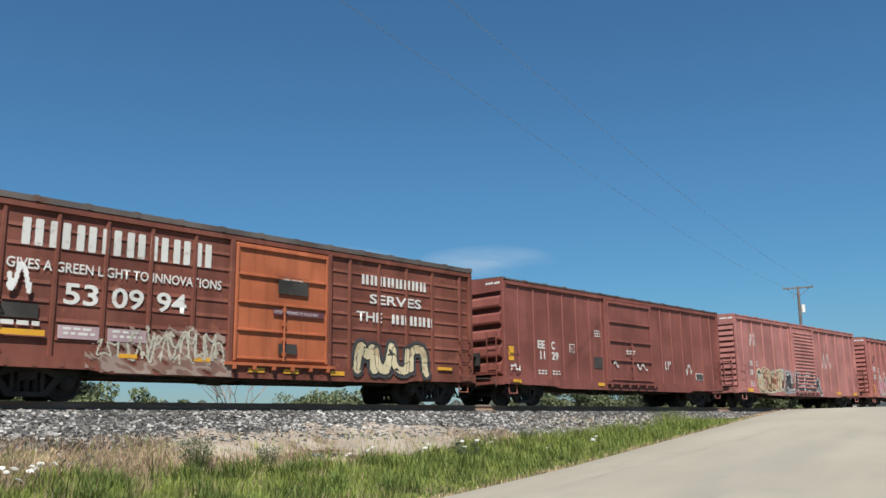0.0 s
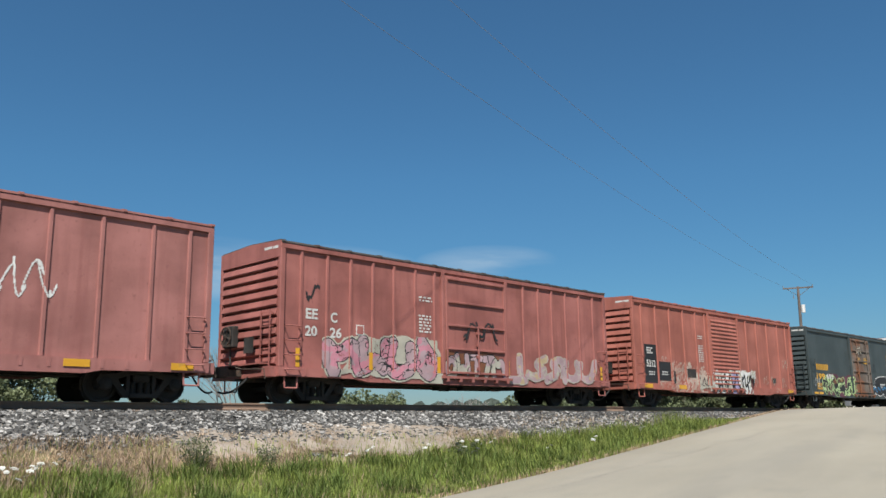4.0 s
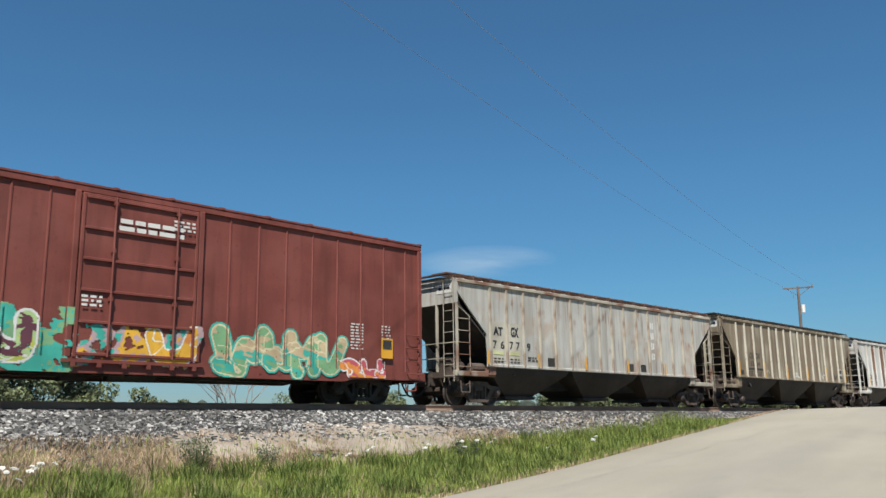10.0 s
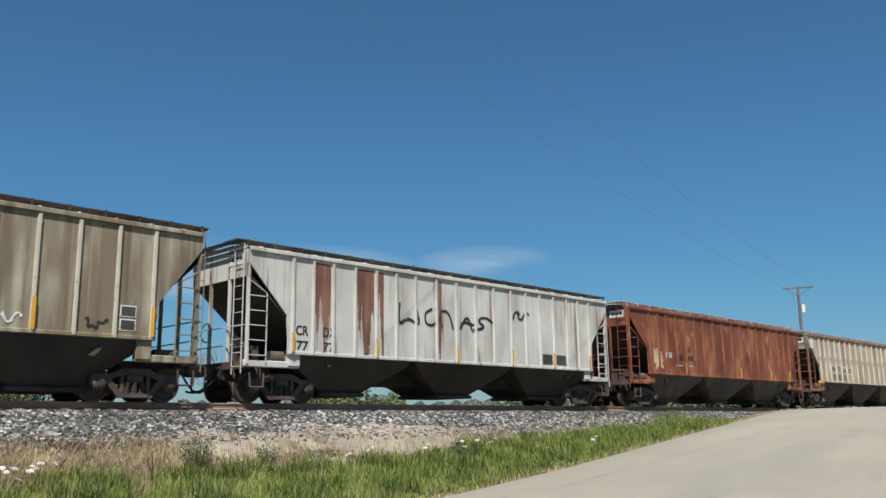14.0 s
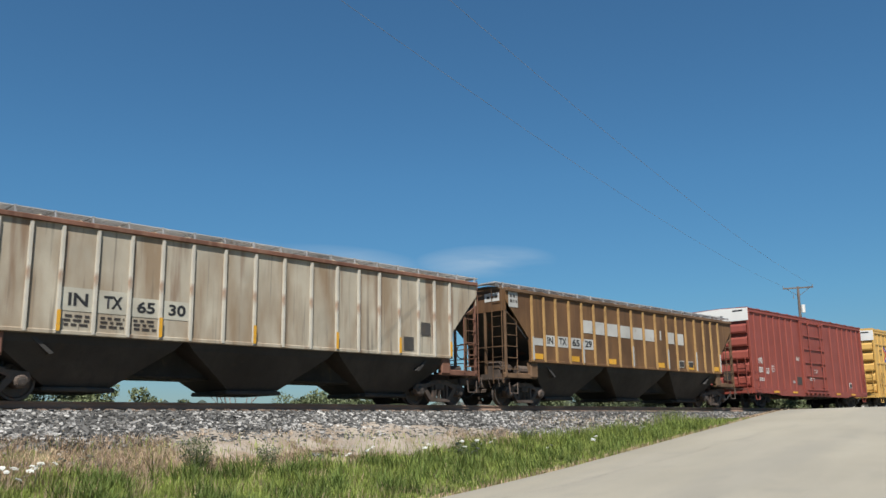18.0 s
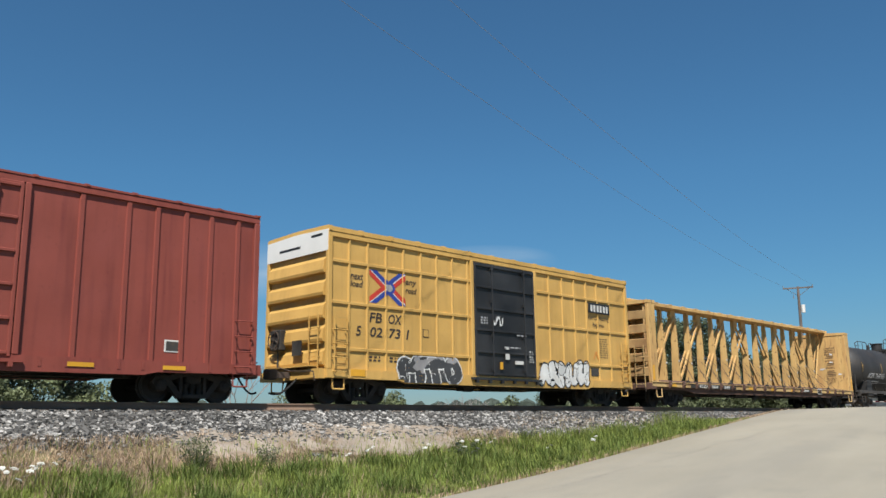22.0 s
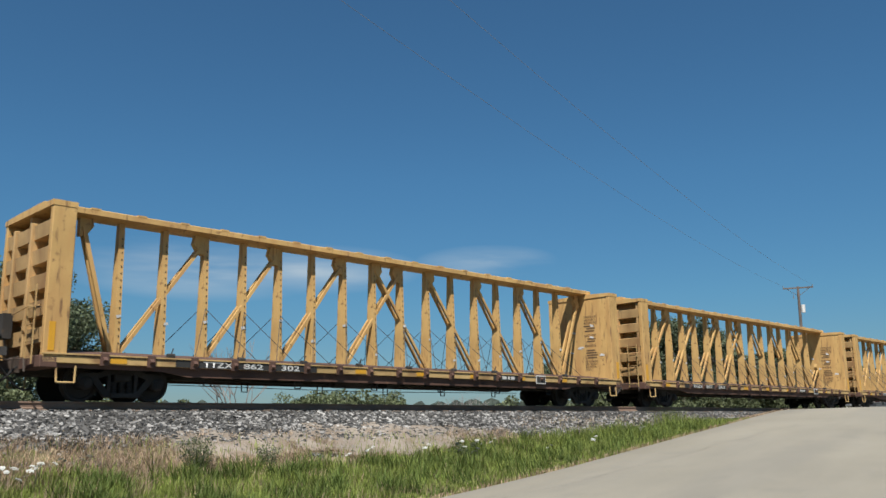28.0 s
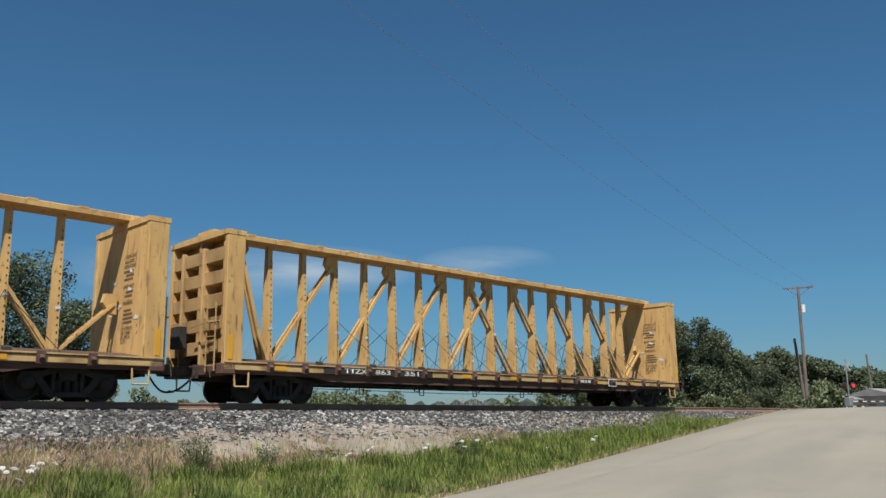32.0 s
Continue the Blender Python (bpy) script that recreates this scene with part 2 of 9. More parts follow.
def road_sheet():
    ss = [-60 + 2.0 * i for i in range(95)]
    ns = [0, 0.15, 1.5, 3, 4.5, 6, 7.5, 9.2, 9.4]
    verts, faces = [], []
    for s in ss:
        for k, n in enumerate(ns):
            edge = 0.10 * noise.noise((s * 0.9, k * 5, 1)) if k in (0, 8) else 0
            crown = 0.05 * (1 - ((n - 4.7) / 4.7) ** 2)
            verts.append((s, -(n + edge), float(np.interp(s, ROAD_S, ROAD_Z)) + crown - (0.09 if k in (0, 8) else 0) - 0.03))
    w = len(ns)
    for j in range(len(ss) - 1):
        for i in range(w - 1):
            faces.append((j * w + i, (j + 1) * w + i, (j + 1) * w + i + 1, j * w + i + 1))
    ob = new("road", poly_mesh("road", verts, faces, M_ROAD, True))
    ob.matrix_world = pose(ROAD_P.x, ROAD_P.y, 0, 0, 0, math.degrees(math.atan2(ROAD_U.y, ROAD_U.x)))
    return tagged(ob, "pale worn asphalt road climbing to a level crossing", "road", kind="structure")


road = road_sheet()

# rails, ties
RAIL_Y = 0.7525
bm = bmesh.new()
prism_x(bm, [(-0.07, -0.17), (0.07, -0.17), (0.07, -0.155), (0.012, -0.135), (0.012, -0.045), (0.036, -0.035), (0.036, -0.004), (0.028, 0), (-0.028, 0), (-0.036, -0.004), (-0.036, -0.035), (-0.012, -0.045), (-0.012, -0.135), (-0.07, -0.155)], -150, 260)
rail_me = mesh_of("rail", bm, M_RAIL)
track = thing("railway_track", "single railway track with rusty rails on wooden ties", "railway track", kind="structure")
for sy in (-1, 1):
    part("rail", rail_me, None, track, "rusty steel rail with a polished head", Matrix.Translation((0, sy * RAIL_Y, 0)))
    bm = bmesh.new()
    bx(bm, -150, 260, sy * RAIL_Y - 0.022, sy * RAIL_Y + 0.022, 0.0005, 0.0035)
    part("rail_head", bm, M_RAILTOP, track, "worn bright running surface")
tie_meshes = []
for k in range(4):
    bm = bmesh.new()
    cbx(bm, -0.115, 0.115, -1.18 - 0.03 * k, 1.28 + 0.03 * k, -0.36, -0.185 - 0.006 * k, 0.012)
    tie_meshes.append(mesh_of("tie", bm, M_TIE))
plate_bm = bmesh.new()
for sy in (-1, 1):
    bx(plate_bm, -0.09, 0.09, sy * RAIL_Y - 0.17, sy * RAIL_Y + 0.17, -0.185, -0.168)
    for ex in (-0.05, 0.05):
        bx(plate_bm, ex - 0.01, ex + 0.01, sy * RAIL_Y - 0.095, sy * RAIL_Y - 0.072, -0.17, -0.145)
plate_me = mesh_of("tie_plate", plate_bm, M_RAIL)
rnd = random.Random(5)
for i in range(150):
    tie = part("tie", tie_meshes[i % 4], None, track, "", Matrix.Translation((-10 + i * 0.53, rnd.uniform(-0.04, 0.04), rnd.uniform(-0.01, 0.006))))
    part("tie_plate", plate_me, None, tie)
# ---- ballast, dirt and grass ----
M_GRASS = mat("green_grass", (0.205, 0.250, 0.052), 0.7, vary=0.25, vary_scale=0.8, grain=3, bump=0, per_piece=0.45, sheer=0.35, spec=0.3)
M_STRAW = mat("dry_grass", (0.386, 0.283, 0.190), 0.8, vary=0.3, vary_scale=0.9, grain=3, bump=0, per_piece=0.4, sheer=0.25, spec=0.2)
M_WEED = mat("dark_weed_leaves", (0.103, 0.124, 0.059), 0.7, vary=0.3, grain=5, bump=0, per_piece=0.4, sheer=0.3)
M_PETAL = mat("white_petals", (0.517, 0.524, 0.483), 0.7, vary=0.1, per_piece=0.15, bump=0)
rs = np.random.RandomState(12)


def stones(name, n, xr, y0, y1, size, label, dens=1.0, material=M_STONE):
    """Loose crushed stones lying on the bank, each an uneven block of its own."""
    xs = xr[0] + (xr[1] - xr[0]) * rs.rand(n) ** dens
    ys = y0 + (y1 - y0) * rs.rand(n)
    base = np.array([(x, y, z) for x in (-1, 1) for y in (-1, 1) for z in (-1, 1)], float)
    quads = np.array([(0, 1, 3, 2), (4, 6, 7, 5), (0, 4, 5, 1), (2, 3, 7, 6), (0, 2, 6, 4), (1, 5, 7, 3)])
    s = size[0] + (size[1] - size[0]) * rs.rand(n) ** 2
    pts = base[None] * (0.55 + 0.45 * rs.rand(n, 8, 1)) + rs.normal(0, 0.18, (n, 8, 3))
    pts *= (s[:, None] * np.stack([1 + 0.5 * rs.rand(n), 0.7 + 0.5 * rs.rand(n), 0.55 + 0.35 * rs.rand(n)], -1))[:, None, :]
    a, b = rs.rand(n) * 6.28, rs.normal(0, 0.4, n)
    ca, sa, cb_, sb = np.cos(a)[:, None], np.sin(a)[:, None], np.cos(b)[:, None], np.sin(b)[:, None]
    x, y, z = pts[..., 0], pts[..., 1], pts[..., 2]
    x, y = x * ca - y * sa, x * sa + y * ca
    y, z = y * cb_ - z * sb, y * sb + z * cb_
    gz = np.array([ground_z(u, v) for u, v in zip(xs, ys)])
    verts = np.stack([x + xs[:, None], y + ys[:, None], z + (gz + s * 0.25)[:, None]], -1).reshape(-1, 3)
    faces = (quads[None] + 8 * np.arange(n)[:, None, None]).reshape(-1, 4)
    me = bpy.data.meshes.new(name)
    me.from_pydata(verts.tolist(), [], faces.tolist())
    me.materials.append(material)
    return tagged(new(name, me), label, "ballast", kind="stuff")


stones("ballast", 14000, (2.5, 46.0), -3.25, -2.2, (0.022, 0.056), "grey and white crushed stone at the foot of the bank", 1.25)
stones("ballast", 9000, (3.0, 24.0), -3.35, -1.9, (0.026, 0.064), "grey and white crushed stone at the foot of the bank", 1.2)
stones("ballast", 13000, (2.5, 46.0), -2.3, -1.36, (0.022, 0.054), "darker crushed stone at the top of the bank", 1.25, M_STONE_D)
stones("ballast", 9000, (2.0, 60.0), -1.50, -0.86, (0.018, 0.036), "rust-stained crushed stone between the tie ends", 1.1, M_STONE_B)
stones("ballast", 5000, (2.0, 40.0), -0.62, 0.62, (0.03, 0.06), "crushed stone between the rails", 1.1)
stones("ballast", 2600, (3.0, 24.0), -4.3, -3.05, (0.016, 0.05), "scattered crushed stone", 1.0)

# pale dirt showing through at the foot of the bank
def dirt(x, y):
    return noise.noise((x * 0.35, y * 0.7, 7)) + 0.6 * noise.noise((x * 1.5, y * 2.2, 2)) - ((x - 15.5) / 6.5) ** 2 - ((y + 3.6) / 1.0) ** 2 * 0.9 + 0.8


verts, faces, seen = [], [], {}
for i in range(110):
    for j in range(24):
        x, y = 9.0 + 0.16 * i, -4.9 + 0.10 * j
        if dirt(x, y) > 0:
            q = []
            for u, v in ((i, j), (i + 1, j), (i + 1, j + 1), (i, j + 1)):
                if (u, v) not in seen:
                    px, py = 9.0 + 0.16 * u, -4.9 + 0.10 * v
                    seen[u, v] = len(verts)
                    verts.append((px, py, ground_z(px, py) + 0.055 + 0.02 * noise.noise((px * 3, py * 3, 1))))
                q.append(seen[u, v])
            faces.append(q)
tagged(new("dirt_patch", poly_mesh("dirt_patch", verts, faces, M_DUST, True)), "pale dusty dirt at the foot of the bank", "dirt", kind="stuff")

GRASS_X, GRASS_Y = [0, 5, 13, 17, 24, 34, 42], [-5.0, -5.0, -5.3, -4.6, -3.7, -3.1, -2.9]


def blades(name, roots, height, width, lean, material, label, category="grass", seed=3):
    """Grass blades: bent tapering strips."""
    r2 = np.random.RandomState(seed)
    n = len(roots)
    roots = np.asarray(roots)
    h = height(roots) * (0.55 + 0.6 * r2.rand(n))
    a = r2.rand(n) * 6.283
    side = np.stack([np.cos(a), np.sin(a), 0 * a], -1)
    way = np.stack([np.cos(a + 1.3), np.sin(a + 1.3), 0 * a], -1) * (lean * (0.3 + r2.rand(n)))[:, None]
    w = width * (0.6 + 0.8 * r2.rand(n))
    lv = []
    for t, k in ((0, 1.0), (0.45, 0.85), (0.8, 0.5)):
        c = roots + way * (h * t * t)[:, None] + np.array([0, 0, 1.0]) * (h * t * (1 - 0.12 * t))[:, None]
        lv += [c - side * (w * k / 2)[:, None], c + side * (w * k / 2)[:, None]]
    lv.append(roots + way * h[:, None] + np.array([0, 0, 1.0]) * (h * 0.86)[:, None])
    verts = np.stack(lv, 1).reshape(-1, 3)
    k = 7 * np.arange(n)[:, None]
    quads = np.concatenate([k + np.array([0, 1, 3, 2]), k + np.array([2, 3, 5, 4])]).tolist()
    tris = (k + np.array([4, 5, 6])).tolist()
    me = bpy.data.meshes.new(name)
    me.from_pydata(verts.tolist(), [], quads + tris)
    me.materials.append(material)
    return tagged(new(name, me), label, category, kind="stuff")


def scatter(n, xr, inside, seed, clump=0.0, yr=(-14, -2.5)):
    r2 = np.random.RandomState(seed)
    out = []
    while len(out) < n:
        x, y = xr[0] + (xr[1] - xr[0]) * r2.rand() ** 1.2, yr[0] + (yr[1] - yr[0]) * r2.rand()
        if inside(x, y) and noise.noise((x * 0.9, y * 0.9, seed)) > clump - r2.rand() * 0.9:
            out.append((x, y, ground_z(x, y) - 0.01))
    return out


def left_of_road(x, y):
    return road_coords(x, y)[1] < -0.12


edge_y = lambda x: float(np.interp(x, GRASS_X, GRASS_Y)) + 0.35 * noise.noise((x * 0.7, 0, 4))
def verge_height(p):
    """Grass stays short along the road's edge and gives out near the crossing."""
    n = -((p[:, 0] - ROAD_P.x) * ROAD_N.x + (p[:, 1] - ROAD_P.y) * ROAD_N.y)
    return np.interp(n, [0.1, 0.45, 1.2], [0.28, 0.55, 1.0]) * np.interp(p[:, 0], [29, 33], [1.0, 0.35])


green = scatter(60000, (3.5, 33), lambda x, y: y < edge_y(x) and left_of_road(x, y) and y > -10.8, 3, -0.25)
blades("grass", green, lambda p: np.interp(p[:, 0], [3, 9, 15, 24, 36], [0.34, 0.40, 0.52, 0.72, 0.72]) * (0.7 + 0.3 * np.sin(p[:, 0] * 1.7) ** 2) * verge_height(p), 0.016, 0.35, M_GRASS, "tall green grass on the road's verge")
tufts = scatter(14000, (5, 33), lambda x, y: y < edge_y(x) - 0.1 and left_of_road(x, y) and noise.noise((x * 1.4, y * 1.4, 31)) > 0.12, 33, -0.2)
M_GRASS2 = mat("dark_green_grass", (0.105, 0.148, 0.029), 0.7, vary=0.2, grain=3, bump=0, per_piece=0.4, sheer=0.35, spec=0.3)
blades("grass", tufts, lambda p: np.interp(p[:, 0], [3, 15, 24, 36], [0.45, 0.62, 0.75, 0.7]) * verge_height(p), 0.018, 0.45, M_GRASS2, "darker grass tufts on the verge", "grass", 34)
mixed = scatter(14000, (3.5, 40), lambda x, y: y < edge_y(x) + 0.2 and left_of_road(x, y) and (road_coords(x, y)[1] > -1.6 or noise.noise((x * 2.2, y * 2.2, 3)) > 0.1), 5, -0.1)
blades("dry_grass", mixed, lambda p: 0.40 * verge_height(p), 0.011, 0.4, M_STRAW, "dry stalks among the green grass", "grass", 8)
tan = scatter(26000, (3.0, 21), lambda x, y: edge_y(x) - 0.6 < y < -3.05 + 0.25 * noise.noise((x, 1, 1)) and dirt(x, y) < 0.25 + 0.5 * noise.noise((x * 1.1, y * 1.6, 14)) and noise.noise((x * 0.5, y * 0.8, 9)) > -0.42, 6, -0.15, (-6.0, -2.8))
blades("dry_grass", tan, lambda p: np.full(len(p), 0.24), 0.009, 0.75, M_STRAW, "dry tan grass at the foot of the bank", "grass", 9)
shoots = scatter(2500, (3.0, 24), lambda x, y: edge_y(x) - 0.3 < y < -3.2, 16, 0.15, (-6.0, -2.8))
blades("grass", shoots, lambda p: np.full(len(p), 0.30), 0.013, 0.4, M_GRASS, "green shoots in the dry grass", "grass", 10)
roadside = scatter(7000, (5, 42), lambda x, y: -0.75 < road_coords(x, y)[1] < -0.05, 7, -0.3)
blades("dry_grass", roadside, lambda p: np.full(len(p), 0.14), 0.013, 0.7, M_STRAW, "short dry grass along the road's edge", "grass", 11)
sparse = scatter(1500, (22, 45), lambda x, y: -3.6 < y < -2.2 and left_of_road(x, y), 17, 0.0, (-3.6, -2.2))
blades("dry_grass", sparse, lambda p: np.full(len(p), 0.22), 0.012, 0.5, M_STRAW, "dry grass beside the ballast", "grass", 12)


def tall_weed(x, y, h, n, seed, label, spread=0.4):
    r2 = np.random.RandomState(seed)
    plant = thing("weed_clump", label, "weed", "weeds on the bank", Matrix.Translation((x, y, ground_z(x, y) - 0.02)))
    bm = bmesh.new()
    for k in range(n):
        a, l = r2.rand() * 6.28, spread * r2.rand() ** 0.6
        top = Vector((math.cos(a) * l, math.sin(a) * l, h * (0.6 + 0.4 * r2.rand()) * (1 - 0.3 * l / spread)))
        rod(bm, (top.x * 0.2, top.y * 0.2, 0), top, 0.006, 3, 0.003)
    part("stalk_bunch", bm, M_WEED, plant)
    verts, faces = [], []
    for k in range(n * 26):
        a, l, t = r2.rand() * 6.28, spread * r2.rand() ** 0.5, 0.15 + 0.85 * r2.rand()
        c = np.array([math.cos(a) * l * (0.4 + 0.6 * t), math.sin(a) * l * (0.4 + 0.6 * t), h * t * (1 - 0.25 * l / spread)])
        u, v = r2.normal(0, 1, 3), r2.normal(0, 1, 3)
        u, v = u / np.linalg.norm(u) * 0.035, v / np.linalg.norm(v) * 0.010
        b = len(verts)
        verts += [c - u, c + v, c + u, c - v]
        faces.append((b, b + 1, b + 2, b + 3))
    part("leaves", poly_mesh("leaves", verts, faces, M_WEED), None, plant)


tall_weed(9.15, -4.95, 0.82, 46, 1, "tall leafy weed clump in the dry grass", 0.42)
tall_weed(10.9, -4.9, 0.60, 24, 2, "tall leafy weed clump in the dry grass", 0.30)
tall_weed(16.2, -5.6, 0.60, 18, 3, "leafy weed clump in the green grass", 0.40)
tall_weed(31.5, -2.95, 0.85, 16, 7, "tall weed clump close to the rails", 0.55)
tuft = [(31.4 + 0.9 * rs.normal(), -3.0 + 0.3 * rs.normal(), -0.75) for k in range(600)]
tuft = [(x, y, ground_z(x, y)) for x, y, z in tuft if y < -2.1]
blades("grass", tuft, lambda p: np.full(len(p), 0.58), 0.012, 0.45, M_GRASS, "tall grass tuft close to the rails", "grass", 21)


def flower_bm(seed, r):
    r2 = np.random.RandomState(seed)
    verts, faces = [], []
    for k in range(60):
        a, l = r2.rand() * 6.28, r * r2.rand() ** 0.5
        c = np.array([math.cos(a) * l, math.sin(a) * l, 0.02 * (1 - (l / r) ** 2) + r2.rand() * 0.01])
        b = len(verts)
        s = 0.011
        verts += [c + (-s, -s, 0), c + (s, -s, 0.004), c + (s, s, 0), c + (-s, s, 0.004)]
        faces.append((b, b + 1, b + 2, b + 3))
    return poly_mesh("flower_head", verts, faces, M_PETAL)


heads = [flower_bm(k, r) for k, r in enumerate((0.06, 0.075, 0.05))]
flower_spots = [(5.2, -5.5, 0.42), (5.45, -5.35, 0.36), (5.75, -5.6, 0.45), (5.95, -5.2, 0.38), (6.35, -5.1, 0.4), (5.5, -5.8, 0.33), (6.9, -5.0, 0.42), (16.15, -5.7, 0.72), (16.4, -5.5, 0.62), (16.7, -5.75, 0.68),
                (16.05, -5.9, 0.55), (16.9, -5.55, 0.58), (16.5, -5.95, 0.5), (17.3, -5.5, 0.62), (17.9, -5.3, 0.6), (12.9, -5.35, 0.42), (13.6, -5.2, 0.45), (15.4, -5.3, 0.5), (22.5, -5.4, 0.6), (25.8, -5.0, 0.6), (19.6, -5.9, 0.5)]
for k, (x, y, h) in enumerate(flower_spots):
    fl = thing("wildflower", "white flat-headed wildflower on a thin stem", "wildflower", "wildflowers on the verge", Matrix.Translation((x, y, ground_z(x, y))))
    bm = bmesh.new()
    rod(bm, (0, 0, -0.02), (0.03, 0.01, h), 0.006, 4)
    rod(bm, (0.01, 0, h * 0.55), (-0.08, 0.04, h * 0.85), 0.004, 4)
    part("stem", bm, M_WEED, fl)
    part("flower_head", heads[k % 3], None, fl, "", pose(0.03, 0.01, h, 25 - 12 * (k % 4), -15 + 10 * (k % 3), 40 * k))
    part("flower_head", heads[(k + 1) % 3], None, fl, "", pose(-0.08, 0.04, h * 0.85, 20, -18, 20 * k))

# cracks sealed with tar, and a low lip where the asphalt ends
bm = bmesh.new()
for s0, n0, s1, n1 in ((-2, 1.2, 16, 2.6),):
    prev = None
    for k in range(41):
        t = k / 40
        s, n = s0 + (s1 - s0) * t, n0 + (n1 - n0) * t + 0.18 * noise.noise((s0 + t * 9, n0, 2))
        z = float(np.interp(s, ROAD_S, ROAD_Z)) + 0.05 * (1 - ((n - 4.7) / 4.7) ** 2) - 0.03 + 0.006
        w = 0.004 + 0.006 * abs(noise.noise((t * 14, s0, 5)))
        cur = [bm.verts.new((s, -n + w * sg, z)) for sg in (-1, 1)]
        if prev:
            bm.faces.new((prev[0], prev[1], cur[1], cur[0]))
        prev = cur
part("crack_seal", bm, mat("faded_crack_sealer", (0.152, 0.141, 0.121), 0.85), road)
# ---- train: shared materials and gear ----
RUST = (0.10, 0.035, 0.016)
M_WHITE = mat("white_stencil_paint", (0.518, 0.511, 0.481), 0.6, vary=0.1, spots=(0.259, 0.148, 0.118), spot_amount=0.35, spot_scale=6)
M_BLACKP = mat("black_stencil_paint", (0.015, 0.015, 0.016), 0.55)
M_YELLOWR = mat("yellow_reflector", (0.555, 0.281, 0.022), 0.35, vary=0.1, spots=(0.296, 0.185, 0.059), spot_amount=0.3, spot_scale=5)
M_ORANGEP = mat("gold_paint", (0.592, 0.311, 0.022), 0.5)
M_UNDER = mat("undercarriage_grime", (0.030, 0.027, 0.024), 0.85, vary=0.35, spots=(0.07, 0.05, 0.035), spot_amount=0.4, spot_scale=5)
M_TRUCK = mat("rusty_cast_steel", (0.070, 0.050, 0.038), 0.8, 0.1, vary=0.35, spots=(0.13, 0.08, 0.055), spot_amount=0.5, spot_scale=6)
M_WHEEL = mat("wheel_steel", (0.060, 0.048, 0.040), 0.6, 0.4, vary=0.3, spots=(0.12, 0.075, 0.05), spot_amount=0.4, spot_scale=7)
M_HOSE = mat("black_rubber", (0.015, 0.015, 0.015), 0.6)
M_ROOF = mat("weathered_roof_steel", (0.089, 0.074, 0.067), 0.7, 0.2, vary=0.3, spots=RUST, spot_amount=0.5, spot_scale=1.5)
M_GALV = mat("galvanised_walkway", (0.370, 0.370, 0.370), 0.5, 0.2, vary=0.2)
# truck and wheel steel with the car body's shade put into the colour
M_TRUCKD = mat("shaded_cast_steel", (0.020, 0.017, 0.015), 0.85, vary=0.35, spots=(0.045, 0.036, 0.03), spot_amount=0.35, spot_scale=6)
M_WHEELD = mat("shaded_wheel_steel", (0.022, 0.019, 0.017), 0.75, 0.2, vary=0.3)
PAINTS = {}


def spray_paint(key, color):
    if key not in PAINTS:
        PAINTS[key] = mat("paint_" + key, color, 0.6, vary=0.16, vary_scale=1.5, bump=0.05, spots=tuple(v * 0.6 + 0.03 for v in color), spot_amount=0.25, spot_scale=7)
    return PAINTS[key]


for key, color in dict(white=(0.577, 0.577, 0.555), black=(0.015, 0.015, 0.016), teal=(0.037, 0.311, 0.244), lime=(0.370, 0.407, 0.074), plum=(0.096, 0.030, 0.044), cream=(0.518, 0.444, 0.281), pink=(0.459, 0.192, 0.237),
                       rose=(0.407, 0.074, 0.096), blue=(0.030, 0.185, 0.385), grey=(0.252, 0.244, 0.244), lilac=(0.266, 0.244, 0.385), orange=(0.555, 0.200, 0.037), green=(0.148, 0.296, 0.148), sand=(0.407, 0.311, 0.185),
                       paleg=(0.333, 0.459, 0.207), char=(0.041, 0.042, 0.044), amber=(0.555, 0.311, 0.030), mauve=(0.355, 0.252, 0.266), bone=(0.385, 0.363, 0.296), brown=(0.163, 0.059, 0.026)).items():
    spray_paint(key, color)

GEAR = {}


